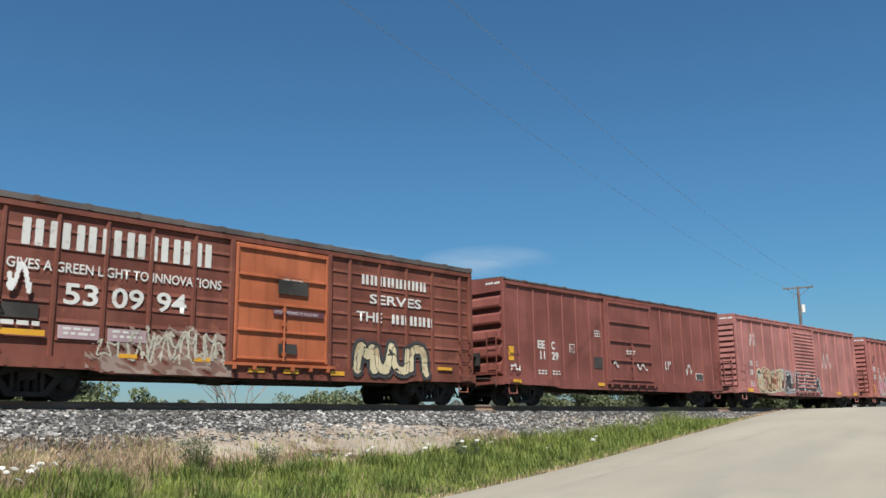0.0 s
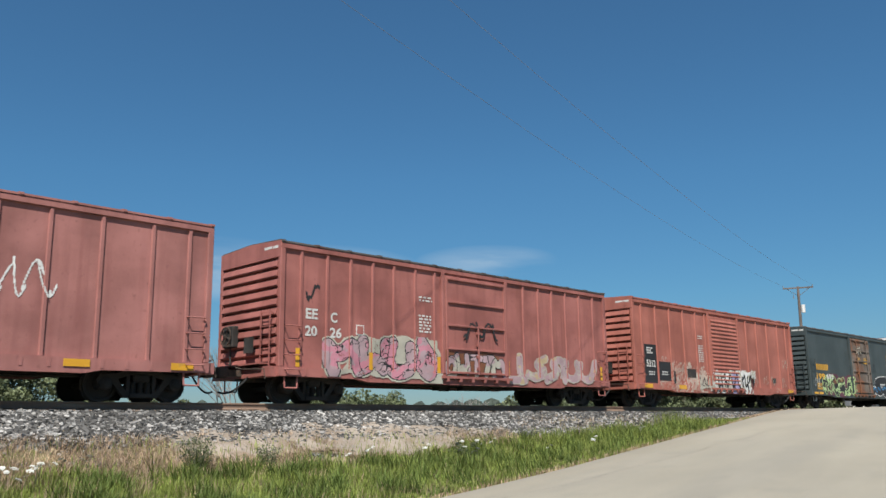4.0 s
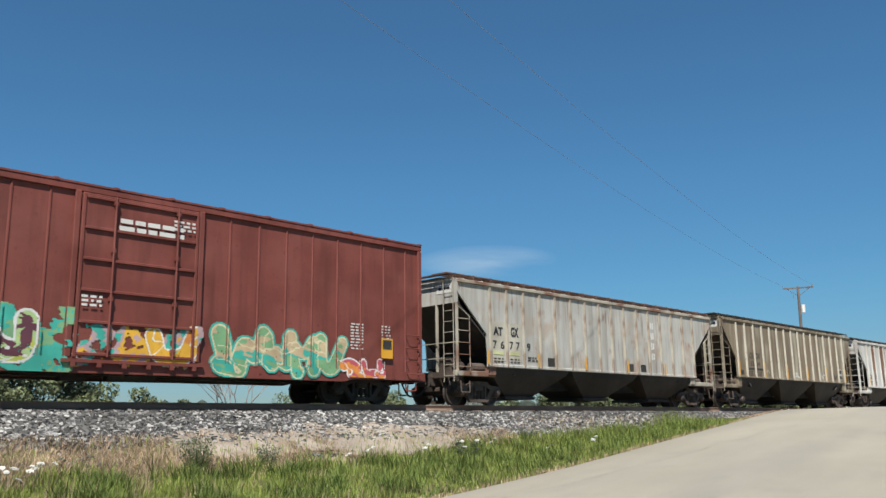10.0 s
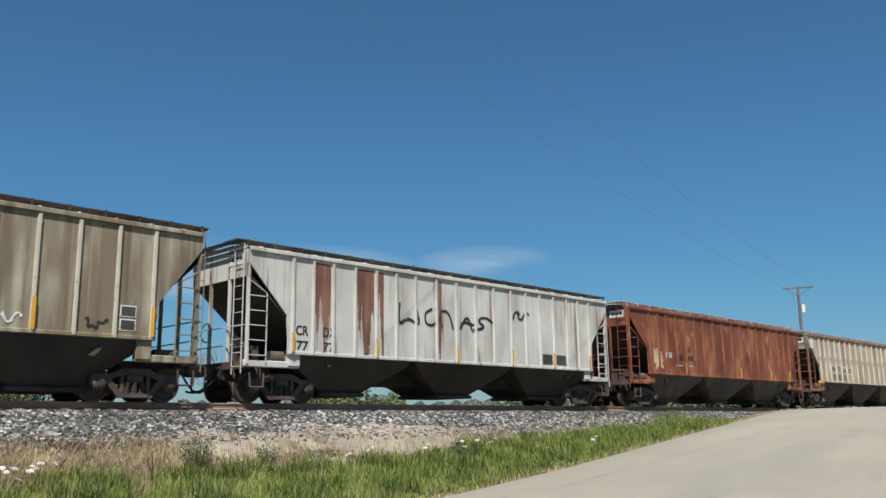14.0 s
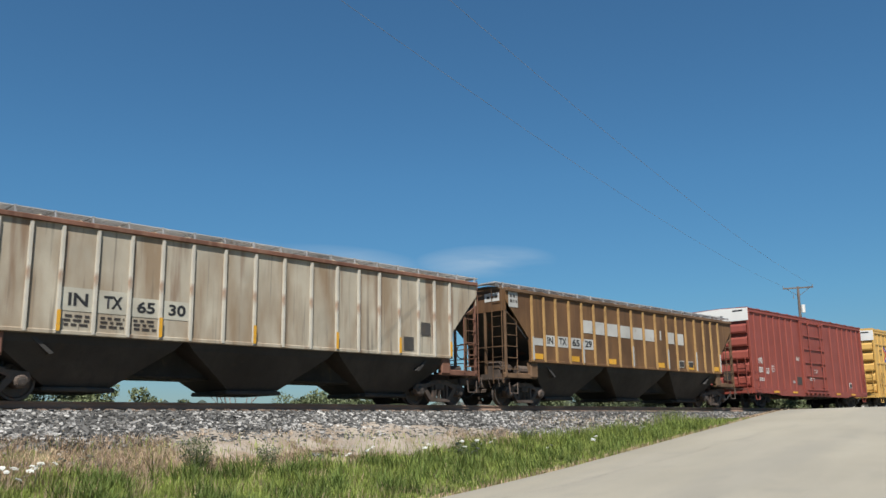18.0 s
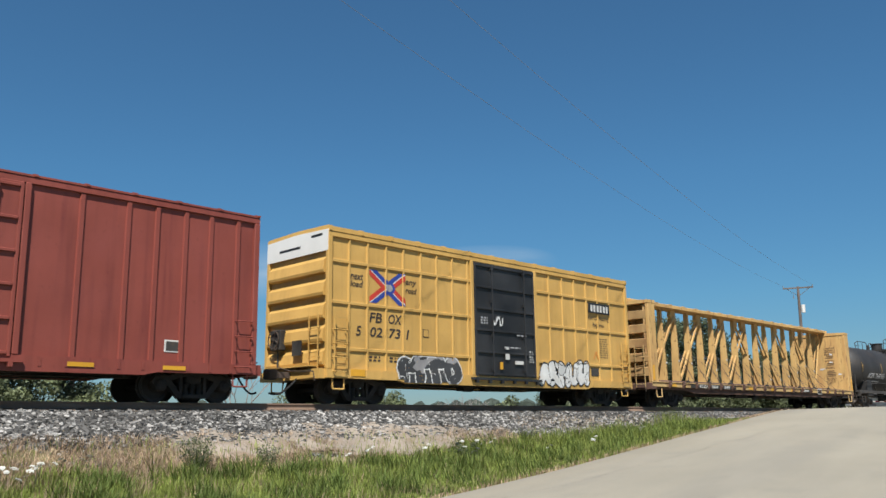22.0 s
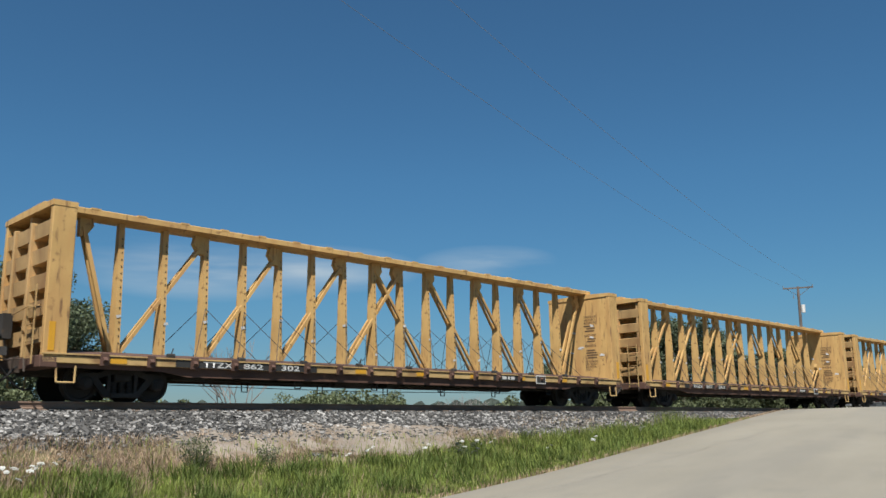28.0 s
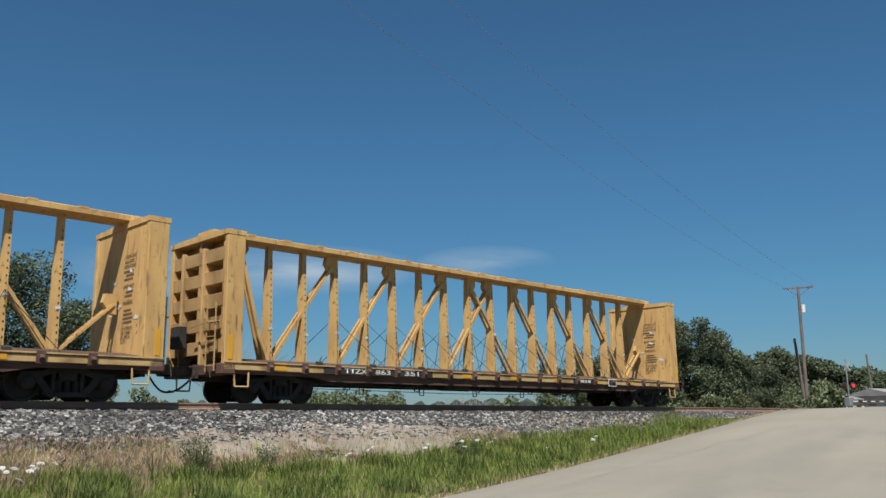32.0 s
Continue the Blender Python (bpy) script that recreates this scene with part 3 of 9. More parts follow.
def gear():
    """Meshes that every truck shares."""
    bm = bmesh.new()
    for sy in (-1, 1):
        y0, y1 = sorted((sy * 0.99, sy * 1.12))
        prism_y(bm, [(-1.12, 0.50), (-1.04, 0.64), (-0.58, 0.67), (-0.32, 0.80), (0.32, 0.80), (0.58, 0.67), (1.04, 0.64), (1.12, 0.50), (1.06, 0.42), (0.74, 0.44), (0.60, 0.53), (0.30, 0.64), (-0.30, 0.64), (-0.60, 0.53), (-0.74, 0.44), (-1.06, 0.42)], y0, y1)
        prism_y(bm, [(-0.74, 0.46), (-0.60, 0.54), (-0.34, 0.20), (0.34, 0.20), (0.60, 0.54), (0.74, 0.46), (0.42, 0.09), (-0.42, 0.09)], y0, y1)
        for sx in (-1, 1):
            bx(bm, sx * 0.33 - 0.04, sx * 0.33 + 0.04, y0 + 0.004, y1 - 0.004, 0.19, 0.66)
            lathe_y(bm, [(0.155, sy * 0.93), (0.16, sy * 1.15), (0.12, sy * 1.19)], 12, sx * 0.89, 0.42)
            bx(bm, sx * 0.89 - 0.17, sx * 0.89 + 0.17, min(sy * 0.985, sy * 1.125), max(sy * 0.985, sy * 1.125), 0.50, 0.60)
            rod(bm, (sx * 0.44, sy * 0.3, 0.36), (sx * 0.44, sy * 0.78, 0.38), 0.05)
        bx(bm, -0.30, 0.30, min(sy * 1.13, sy * 1.16), max(sy * 1.13, sy * 1.16), 0.10, 0.19)
    cbx(bm, -0.21, 0.21, -1.14, 1.14, 0.47, 0.66, 0.03)
    bx(bm, -0.3, 0.3, -0.35, 0.35, 0.60, 0.78)
    GEAR["truck"] = mesh_of("truck", bm, M_TRUCK)
    bm = bmesh.new()
    for sy in (-1, 1):
        lathe_y(bm, [(0.445, sy * 0.68), (0.445, sy * 0.705), (0.42, sy * 0.72), (0.418, sy * 0.82), (0.36, sy * 0.815), (0.33, sy * 0.775), (0.15, sy * 0.75), (0.13, sy * 0.84), (0.09, sy * 0.85)], 28)
        lathe_y(bm, [(0.10, sy * 1.18), (0.10, sy * 1.215), (0.05, sy * 1.225)], 10)
        for k in range(3):
            a = 2.094 * k
            bx(bm, 0.062 * math.cos(a) - 0.014, 0.062 * math.cos(a) + 0.014, min(sy * 1.21, sy * 1.235), max(sy * 1.21, sy * 1.235), 0.062 * math.sin(a) - 0.014, 0.062 * math.sin(a) + 0.014)
    rod(bm, (0, -1.18, 0), (0, 1.18, 0), 0.075, 10)
    GEAR["wheelset"] = mesh_of("wheelset", bm, M_WHEEL)
    bm = bmesh.new()
    for k in range(5):
        z = 0.205 + k * 0.055
        rod(bm, (0, 0, z), (0, 0, z + 0.032), 0.078, 8)
    rod(bm, (0, 0, 0.2), (0, 0, 0.47), 0.05, 6)
    GEAR["spring"] = mesh_of("spring", bm, M_TRUCK)


gear()
# dark copies of the gear: shade under low bodies painted in
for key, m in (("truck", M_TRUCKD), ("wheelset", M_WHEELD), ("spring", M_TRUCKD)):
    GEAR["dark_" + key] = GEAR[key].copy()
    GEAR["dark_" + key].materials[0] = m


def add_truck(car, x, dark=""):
    tr = part("truck", GEAR[dark + "truck"], None, car, "cast-steel three-piece truck, body shade put into its dark colour" if dark else "rusty cast-steel three-piece truck", Matrix.Translation((x, 0, 0)))
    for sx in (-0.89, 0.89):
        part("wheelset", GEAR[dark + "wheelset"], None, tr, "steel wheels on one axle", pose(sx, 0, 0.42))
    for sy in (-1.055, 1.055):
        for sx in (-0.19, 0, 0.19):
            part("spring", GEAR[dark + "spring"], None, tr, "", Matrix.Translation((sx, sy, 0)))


def add_coupler(car, x, out):
    """Coupler, air hose and lever at an end; out is -1 or 1."""
    bm = bmesh.new()
    bx(bm, min(x, x + out * 0.72), max(x, x + out * 0.72), -0.09, 0.09, 0.76, 0.94)
    cbx(bm, min(x + out * 0.66, x + out * 0.99), max(x + out * 0.66, x + out * 0.99), -0.17, 0.17, 0.70, 1.0, 0.04)
    bx(bm, min(x, x + out * 0.16), max(x, x + out * 0.16), -0.32, 0.32, 0.66, 1.02)
    part("coupler", bm, M_TRUCK, car, "rusty knuckle coupler")
    bm = bmesh.new()
    pts = [(x + out * (0.12 + 0.84 * (i / 9)), -0.42 + 0.30 * (i / 9), 0.80 - 0.52 * math.sin(math.pi * min(1, i / 9 * 0.62))) for i in range(10)]
    pipe(bm, pts, 0.028, 6)
    part("air_hose", bm, M_HOSE, car, "black rubber brake hose")
    bm = bmesh.new()
    pipe(bm, [(x + out * 0.30, -1.42, 0.62), (x + out * 0.30, -1.35, 0.90), (x + out * 0.34, -0.3, 0.95), (x + out * 0.62, -0.12, 1.05)], 0.016, 5)
    part("uncoupling_lever", bm, M_TRUCK, car)


def add_ladder(car, x0, x1, z0, z1, n, y, material, along="x", name="ladder"):
    bm = bmesh.new()
    P = (lambda u, z, o=0.0: (u, y + o, z)) if along == "x" else (lambda u, z, o=0.0: (y + o, u, z))
    for u in (x0, x1):
        rod(bm, P(u, z0), P(u, z1), 0.022, 4)
    for k in range(n):
        z = z0 + 0.1 + (z1 - z0 - 0.2) * k / max(1, n - 1)
        rod(bm, P(x0, z), P(x1, z), 0.017, 4)
        inward = (0.09 if y < 0 else -0.09) if along == "x" else (0.10 if y < 5 else -0.10)
        if k % 3 == 0:
            for u in (x0, x1):
                rod(bm, P(u, z), P(u, z, inward), 0.014, 4)
    return part(name, bm, material, car)


def add_stirrup(car, x, material, sy=-1):
    bm = bmesh.new()
    pipe(bm, [(x - 0.22, sy * 1.52, 0.78), (x - 0.20, sy * 1.54, 0.40), (x + 0.20, sy * 1.54, 0.40), (x + 0.22, sy * 1.52, 0.78)], 0.024, 5)
    part("stirrup_step", bm, material, car)


def add_underframe(car, L, z0=0.62, clutter=True, seed=1):
    rg = random.Random(seed)
    bm = bmesh.new()
    cbx(bm, 0.1, L - 0.1, -0.28, 0.28, z0, 0.98, 0.02)
    part("center_sill", bm, M_UNDER, car)
    if not clutter:
        return
    for k in range(7):
        bm = bmesh.new()
        x = 3.2 + (L - 6.4) * k / 6
        prism_x(bm, [(-1.45, 0.96), (-1.45, 0.86), (-0.3, 0.68), (0.3, 0.68), (1.45, 0.86), (1.45, 0.96)], x - 0.06, x + 0.06)
        part("crossbearer", bm, M_UNDER, car)
    bm = bmesh.new()
    x = L * 0.5 + rg.uniform(-1.0, 0.4)
    rod(bm, (x, -0.75, 0.66), (x + 1.25, -0.75, 0.66), 0.17, 12)
    part("air_reservoir", bm, M_UNDER, car)
    bm = bmesh.new()
    bx(bm, x - 1.1, x - 0.75, -0.9, -0.55, 0.48, 0.78)
    rod(bm, (x - 0.9, -0.7, 0.55), (x - 0.5, -0.7, 0.55), 0.10, 8)
    part("brake_valve", bm, M_UNDER, car)
    for line, r in (([(2.9, -0.55, 0.62), (x - 0.6, -0.6, 0.50), (x + 1.4, -0.5, 0.52), (L - 3.0, -0.6, 0.60)], 0.022), ([(3.1, -1.1, 0.72), (L * 0.4, -1.15, 0.60), (L * 0.62, -1.1, 0.62), (L - 3.1, -1.1, 0.72)], 0.018)):
        bm = bmesh.new()
        pipe(bm, line, r, 5)
        part("brake_rod", bm, M_UNDER, car)
    for k in range(5):
        bm = bmesh.new()
        u = 3.4 + (L - 6.8) * k / 4
        rod(bm, (u, -1.1, 0.55), (u, -1.1, 0.92), 0.018, 4)
        part("rod_hanger", bm, M_UNDER, car)


TEXTS = {}


def lettering(car, text, x, z, h, material, y=-1.53, w=None, bold=0.0, name="lettering", slant=0.0, gap=1.0):
    """Letters h metres high from x, standing on z, on the near side."""
    key = (text, bold, slant, gap)
    if key not in TEXTS:
        cu = bpy.data.curves.new("lettering", "FONT")
        cu.body, cu.size, cu.offset, cu.shear, cu.space_character = text, 1.0, bold, slant, gap
        cu.resolution_u = 3
        ob = new("lettering_source", cu)
        dg = bpy.context.evaluated_depsgraph_get()
        me = bpy.data.meshes.new_from_object(ob.evaluated_get(dg))
        bpy.data.objects.remove(ob)
        co = np.empty(len(me.vertices) * 3)
        me.vertices.foreach_get("co", co)
        TEXTS[key] = (me, co.reshape(-1, 3))
    src, co = TEXTS[key]
    me = src.copy()
    lo, hi = co.min(0), co.max(0)
    kz = h / max(0.01, (hi - lo)[1])
    kx = kz * 0.92 if w is None else w / max(0.01, (hi - lo)[0])
    pts = np.stack([x + (co[:, 0] - lo[0]) * kx, np.full(len(co), y), z + (co[:, 1] - lo[1]) * kz], -1)
    me.vertices.foreach_set("co", pts.ravel())
    me.materials.clear()
    me.materials.append(material)
    me.update()
    return part(name, me, None, car)


def stencil(car, x, z, w, rows, material, y=-1.53, rh=0.055, gap=0.045, seed=0, name="data_stencil", words=3):
    """Lines of small writing as plain bars."""
    rg = random.Random(seed)
    bm = bmesh.new()
    for r in range(rows):
        u = x + rg.uniform(0, 0.06) * w
        while u < x + w * 0.95:
            e = min(x + w, u + w * rg.uniform(0.4, 1.0) / words)
            zz = z - r * (rh + gap)
            f = [bm.verts.new(p) for p in ((u, y, zz), (e, y, zz), (e, y, zz + rh), (u, y, zz + rh))]
            bm.faces.new(f)
            u = e + 0.06
    return tagged(part(name, bm, material, car), kind="stuff")


def plate(car, x0, x1, z0, z1, material, y=-1.53, name="panel", label="", thick=0.006):
    bm = bmesh.new()
    bx(bm, x0, x1, y - thick, y + 0.004, z0, z1)
    return part(name, bm, material, car, label)


def emblem(car, x, z, w, h, n, material, y=-1.53, name="emblem_bar"):
    """A company's mark as plain bars, two upright ones for each letter's place."""
    step = w / n
    for k in range(n):
        for u, v in ((0.12, 0.42), (0.58, 0.88)):
            bm = bmesh.new()
            a, b, c = x + (k + u) * step, x + (k + v) * step, 0.04 * h
            bm.faces.new([bm.verts.new((p, y, q)) for p, q in ((a + c, z), (b - c, z), (b, z + c), (b, z + h - c), (b - c, z + h), (a + c, z + h), (a, z + h - c), (a, z + c))])
            part(name, bm, material, car)


def wobble(X, Z, s, seed):
    rg = np.random.RandomState(seed)
    out = 0
    for k in range(6):
        a, b, c = rg.uniform(-1, 1, 3) * (1.0 + 0.5 * k)
        out = out + np.sin(X * a * s + Z * b * s * 1.3 + c * 9) / (1 + 0.4 * k)
    return out / 3.2


def seg_dist(X, Z, p, q):
    px, pz, dx, dz = p[0], p[1], q[0] - p[0], q[1] - p[1]
    t = np.clip(((X - px) * dx + (Z - pz) * dz) / (dx * dx + dz * dz + 1e-9), 0, 1)
    return np.hypot(X - px - t * dx, Z - pz - t * dz)


BODY, LAYERS = {}, {}


def rasters(car, x0, x1, z0, z1, painter, mats, y=-1.526, steps=(), cell=0.025, name="graffiti", label="spray-painted graffiti"):
    """Flat paint laid over the side, cell by cell; steps are (from, to, y) where ribs stand proud."""
    nx, nz = int((x1 - x0) / cell), int((z1 - z0) / cell)
    xs, zs = x0 + np.arange(nx) * cell, z0 + np.arange(nz) * cell
    X, Z = np.meshgrid(xs + cell / 2, zs + cell / 2)
    col = painter(X, Z)
    yy = np.full(nx, y)
    for a, b, v in steps:
        yy[(xs + cell / 2 > a) & (xs + cell / 2 < b)] = v - 0.006
    L = BODY.get(car.name)
    if L:
        foot = np.where((X < 2.95) | (X > L - 2.95), 0.735, 0.635)
        col = np.where((Z < foot) | (X < 0.02) | (X > L - 0.02), -1, col)
    LAYERS[car.name] = LAYERS.get(car.name, 0) + 1
    flat = yy - 0.0011 * LAYERS[car.name]
    verts, faces, idx = [], [], []
    for j in range(nz):
        row = col[j]
        yy = np.minimum(flat, -1.612 - 0.002 * LAYERS[car.name]) if L and zs[j] < 0.97 else flat
        cut = np.flatnonzero((row[1:] != row[:-1]) | (yy[1:] != yy[:-1])) + 1
        edges = np.concatenate([[0], cut, [nx]])
        for a, b in zip(edges, edges[1:]):
            if row[a] < 0:
                continue
            xa, xb, v, k = x0 + a * cell, x0 + b * cell, float(yy[a]), len(verts)
            verts += [(xa, v, zs[j]), (xb, v, zs[j]), (xb, v, zs[j] + cell), (xa, v, zs[j] + cell)]
            faces.append((k, k + 1, k + 2, k + 3))
            idx.append(int(row[a]))
    if not faces:
        return None
    me = bpy.data.meshes.new(name)
    me.from_pydata(verts, [], faces)
    for m in mats:
        me.materials.append(PAINTS[m] if isinstance(m, str) else m)
    me.polygons.foreach_set("material_index", idx)
    return part(name, me, None, car, label)


SKELETONS = ([(0.1, 0), (0.1, 1), (0.8, 0.85), (0.2, 0.5), (0.9, 0)], [(0.85, 0.85), (0.3, 1), (0.1, 0.6), (0.85, 0.4), (0.7, 0), (0.1, 0.1)], [(0.05, 0), (0.45, 1), (0.9, 0), (0.7, 0.4), (0.25, 0.4)],
             [(0.1, 1), (0.1, 0), (0.5, 0.5), (0.9, 0), (0.9, 1)], [(0.5, 0), (0.1, 0.4), (0.4, 1), (0.9, 0.6), (0.55, 0.05)], [(0.05, 0.95), (0.95, 1), (0.5, 0.9), (0.5, 0)], [(0.1, 0.9), (0.2, 0.1), (0.8, 0.1), (0.9, 0.9)],
             [(0.0, 0.3), (0.5, 0.0), (1.0, 0.45), (0.3, 0.7), (0.9, 1.0)], [(0.1, 0.1), (0.3, 0.9), (0.6, 0.2), (0.8, 1.0)])


def burner(seed, x0, x1, z0, z1, n, fill, outline, halo=None, cloud=None, thick=0.16, line=0.045, inner=None, wear=1.05, veins=0.045):
    """Painter of bulging, tangled strokes. fill: indices to mix, outline, halo and cloud: one index each."""
    rg = np.random.RandomState(seed)
    w, h, thick, line = (x1 - x0) / n, z1 - z0, thick * 0.92, line * 0.95

    def paint(X, Z):
        d = np.full(X.shape, 9.0)
        which = np.zeros(X.shape, int)
        for k in range(n):
            sk = SKELETONS[rg.randint(len(SKELETONS))]
            fx, fz = rg.rand() < 0.4, rg.rand() < 0.35
            sk = [((1 - u if fx else u) + rg.uniform(-0.14, 0.14), (1 - v if fz else v) + rg.uniform(-0.10, 0.10)) for u, v in sk]
            lean = rg.uniform(-0.15, 0.2)
            pts = [(x0 + w * (k + -0.04 + 1.08 * u + lean * v + 0.0), z0 + h * (0.16 + 0.66 * v)) for u, v in sk]
            for _ in range(2):
                cut = [pts[0]]
                for p, q in zip(pts, pts[1:]):
                    cut += [(p[0] * 0.75 + q[0] * 0.25, p[1] * 0.75 + q[1] * 0.25), (p[0] * 0.25 + q[0] * 0.75, p[1] * 0.25 + q[1] * 0.75)]
                pts = cut + [pts[-1]]
            th = 1 + 0.25 * wobble(X, Z, 2.0, seed + k)
            dk = np.min([seg_dist(X, Z, p, q) for p, q in zip(pts, pts[1:])], 0) / th
            which = np.where(dk < d, k, which)
            d = np.minimum(d, dk)
        out = np.full(X.shape, -1)
        if cloud is not None:
            e = np.maximum(np.abs((X - (x0 + x1) / 2) / ((x1 - x0) / 2)), np.abs((Z - (z0 + z1) / 2) / (h / 2)))
            out = np.where(e + 0.35 * wobble(X, Z, 3.0, seed + 50) < 0.86, cloud, out)
        if halo is not None:
            out = np.where(d < thick + line * 2.4, halo, out)
        out = np.where(d < thick + line, outline, out)
        f = wobble(X, Z, 4.5, seed + 9) + 0.4 * wobble(X, Z, 11.0, seed + 12) + (Z - z0) / h - 0.5
        band = np.clip(((f + 1.0) / 2.0 * len(fill)).astype(int), 0, len(fill) - 1)
        out = np.where(d < thick, np.array(fill)[band], out)
        # overlapping strokes drawn as thin lines, chips where the paint has gone
        line_at = np.abs(wobble(X, Z, 3.2, seed + 31) + 0.5 * wobble(X, Z, 7.0, seed + 32))
        out = np.where((d < thick * 0.92) & (line_at < veins), outline, out)
        edge = np.zeros(X.shape, bool)
        edge[:, 1:] |= which[:, 1:] != which[:, :-1]
        edge[1:] |= which[1:] != which[:-1]
        out = np.where(edge & (d < thick) & (veins > 0.02), outline, out)
        worn = wobble(X, Z, 22.0, seed + 41) + 0.8 * wobble(X, Z, 55.0, seed + 42) + 0.5 * wobble(X, Z, 5.0, seed + 43)
        if inner is not None:
            out = np.where((d < thick * 0.55) & (wobble(X, Z, 7.0, seed + 21) > 0.45), inner, out)
        return np.where(worn > wear, -1, out)

    return paint


def scrawl(seed, x0, x1, z0, z1, n, index=0, t=0.022):
    """Painter of a thin hand-drawn line."""
    rg = np.random.RandomState(seed)
    pts = []
    for i in range(n + 1):
        back = 0.10 * math.sin(2.1 * i + rg.uniform(-0.6, 0.6)) + rg.uniform(-0.04, 0.04)
        up = (0.12, 0.88, 0.55, 0.95, 0.10, 0.45)[(i + seed) % 6] + rg.uniform(-0.12, 0.12)
        pts.append((x0 + (x1 - x0) * min(0.95, max(0.05, 0.12 + 0.76 * i / n + back)), z0 + (z1 - z0) * min(0.96, max(0.04, up))))
    curve = []
    for p, q, r in zip(pts, pts[1:], pts[2:]):
        for s in np.linspace(0, 1, 5)[:-1]:
            a, b = [(p[i] + q[i]) / 2 for i in (0, 1)], [(q[i] + r[i]) / 2 for i in (0, 1)]
            curve.append(tuple((1 - s) ** 2 * a[i] + 2 * s * (1 - s) * q[i] + s * s * b[i] for i in (0, 1)))

    def paint(X, Z):
        d = np.min([seg_dist(X, Z, p, q) for p, q in zip(curve, curve[1:])], 0)
        return np.where(d < t, index, -1)

    return paint


def blotch(seed, x0, x1, z0, z1, colors, cover=0.2):
    """Painter of ragged patches: overspray, primer, worn old paint."""
    def paint(X, Z):
        e = np.maximum(np.abs((X - (x0 + x1) / 2) / ((x1 - x0) / 2)), np.abs((Z - (z0 + z1) / 2) / ((z1 - z0) / 2)))
        f = wobble(X, Z, 5.0, seed) + 0.6 * wobble(X, Z, 15.0, seed + 3)
        k = np.clip(((f + 1.1) / 2.2 * len(colors)).astype(int), 0, len(colors) - 1)
        return np.where(e + 0.5 * wobble(X, Z, 4.0, seed + 5) + 0.3 * wobble(X, Z, 17.0, seed + 6) < 1 - cover, np.array(colors)[k], -1)
    return paint


def drips(seed, x0, x1, top, reach, index=0, cover=0.5):
    """Painter of runs that bleed down from an upper edge."""
    def paint(X, Z):
        f = 0.5 + 0.5 * wobble(X, 0 * X, 9.0, seed) + 0.35 * wobble(X, 0 * X, 40.0, seed + 1)
        length = reach * np.clip(f - (1 - cover), 0, 1) * 1.5
        ragged = 0.12 * wobble(X, Z, 25.0, seed + 2)
        return np.where((top - Z < length + ragged * length) & (X > x0) & (X < x1), index, -1)
    return paint


CARS = []


def place(car, left):
    CARS.append((car, left))
    return car
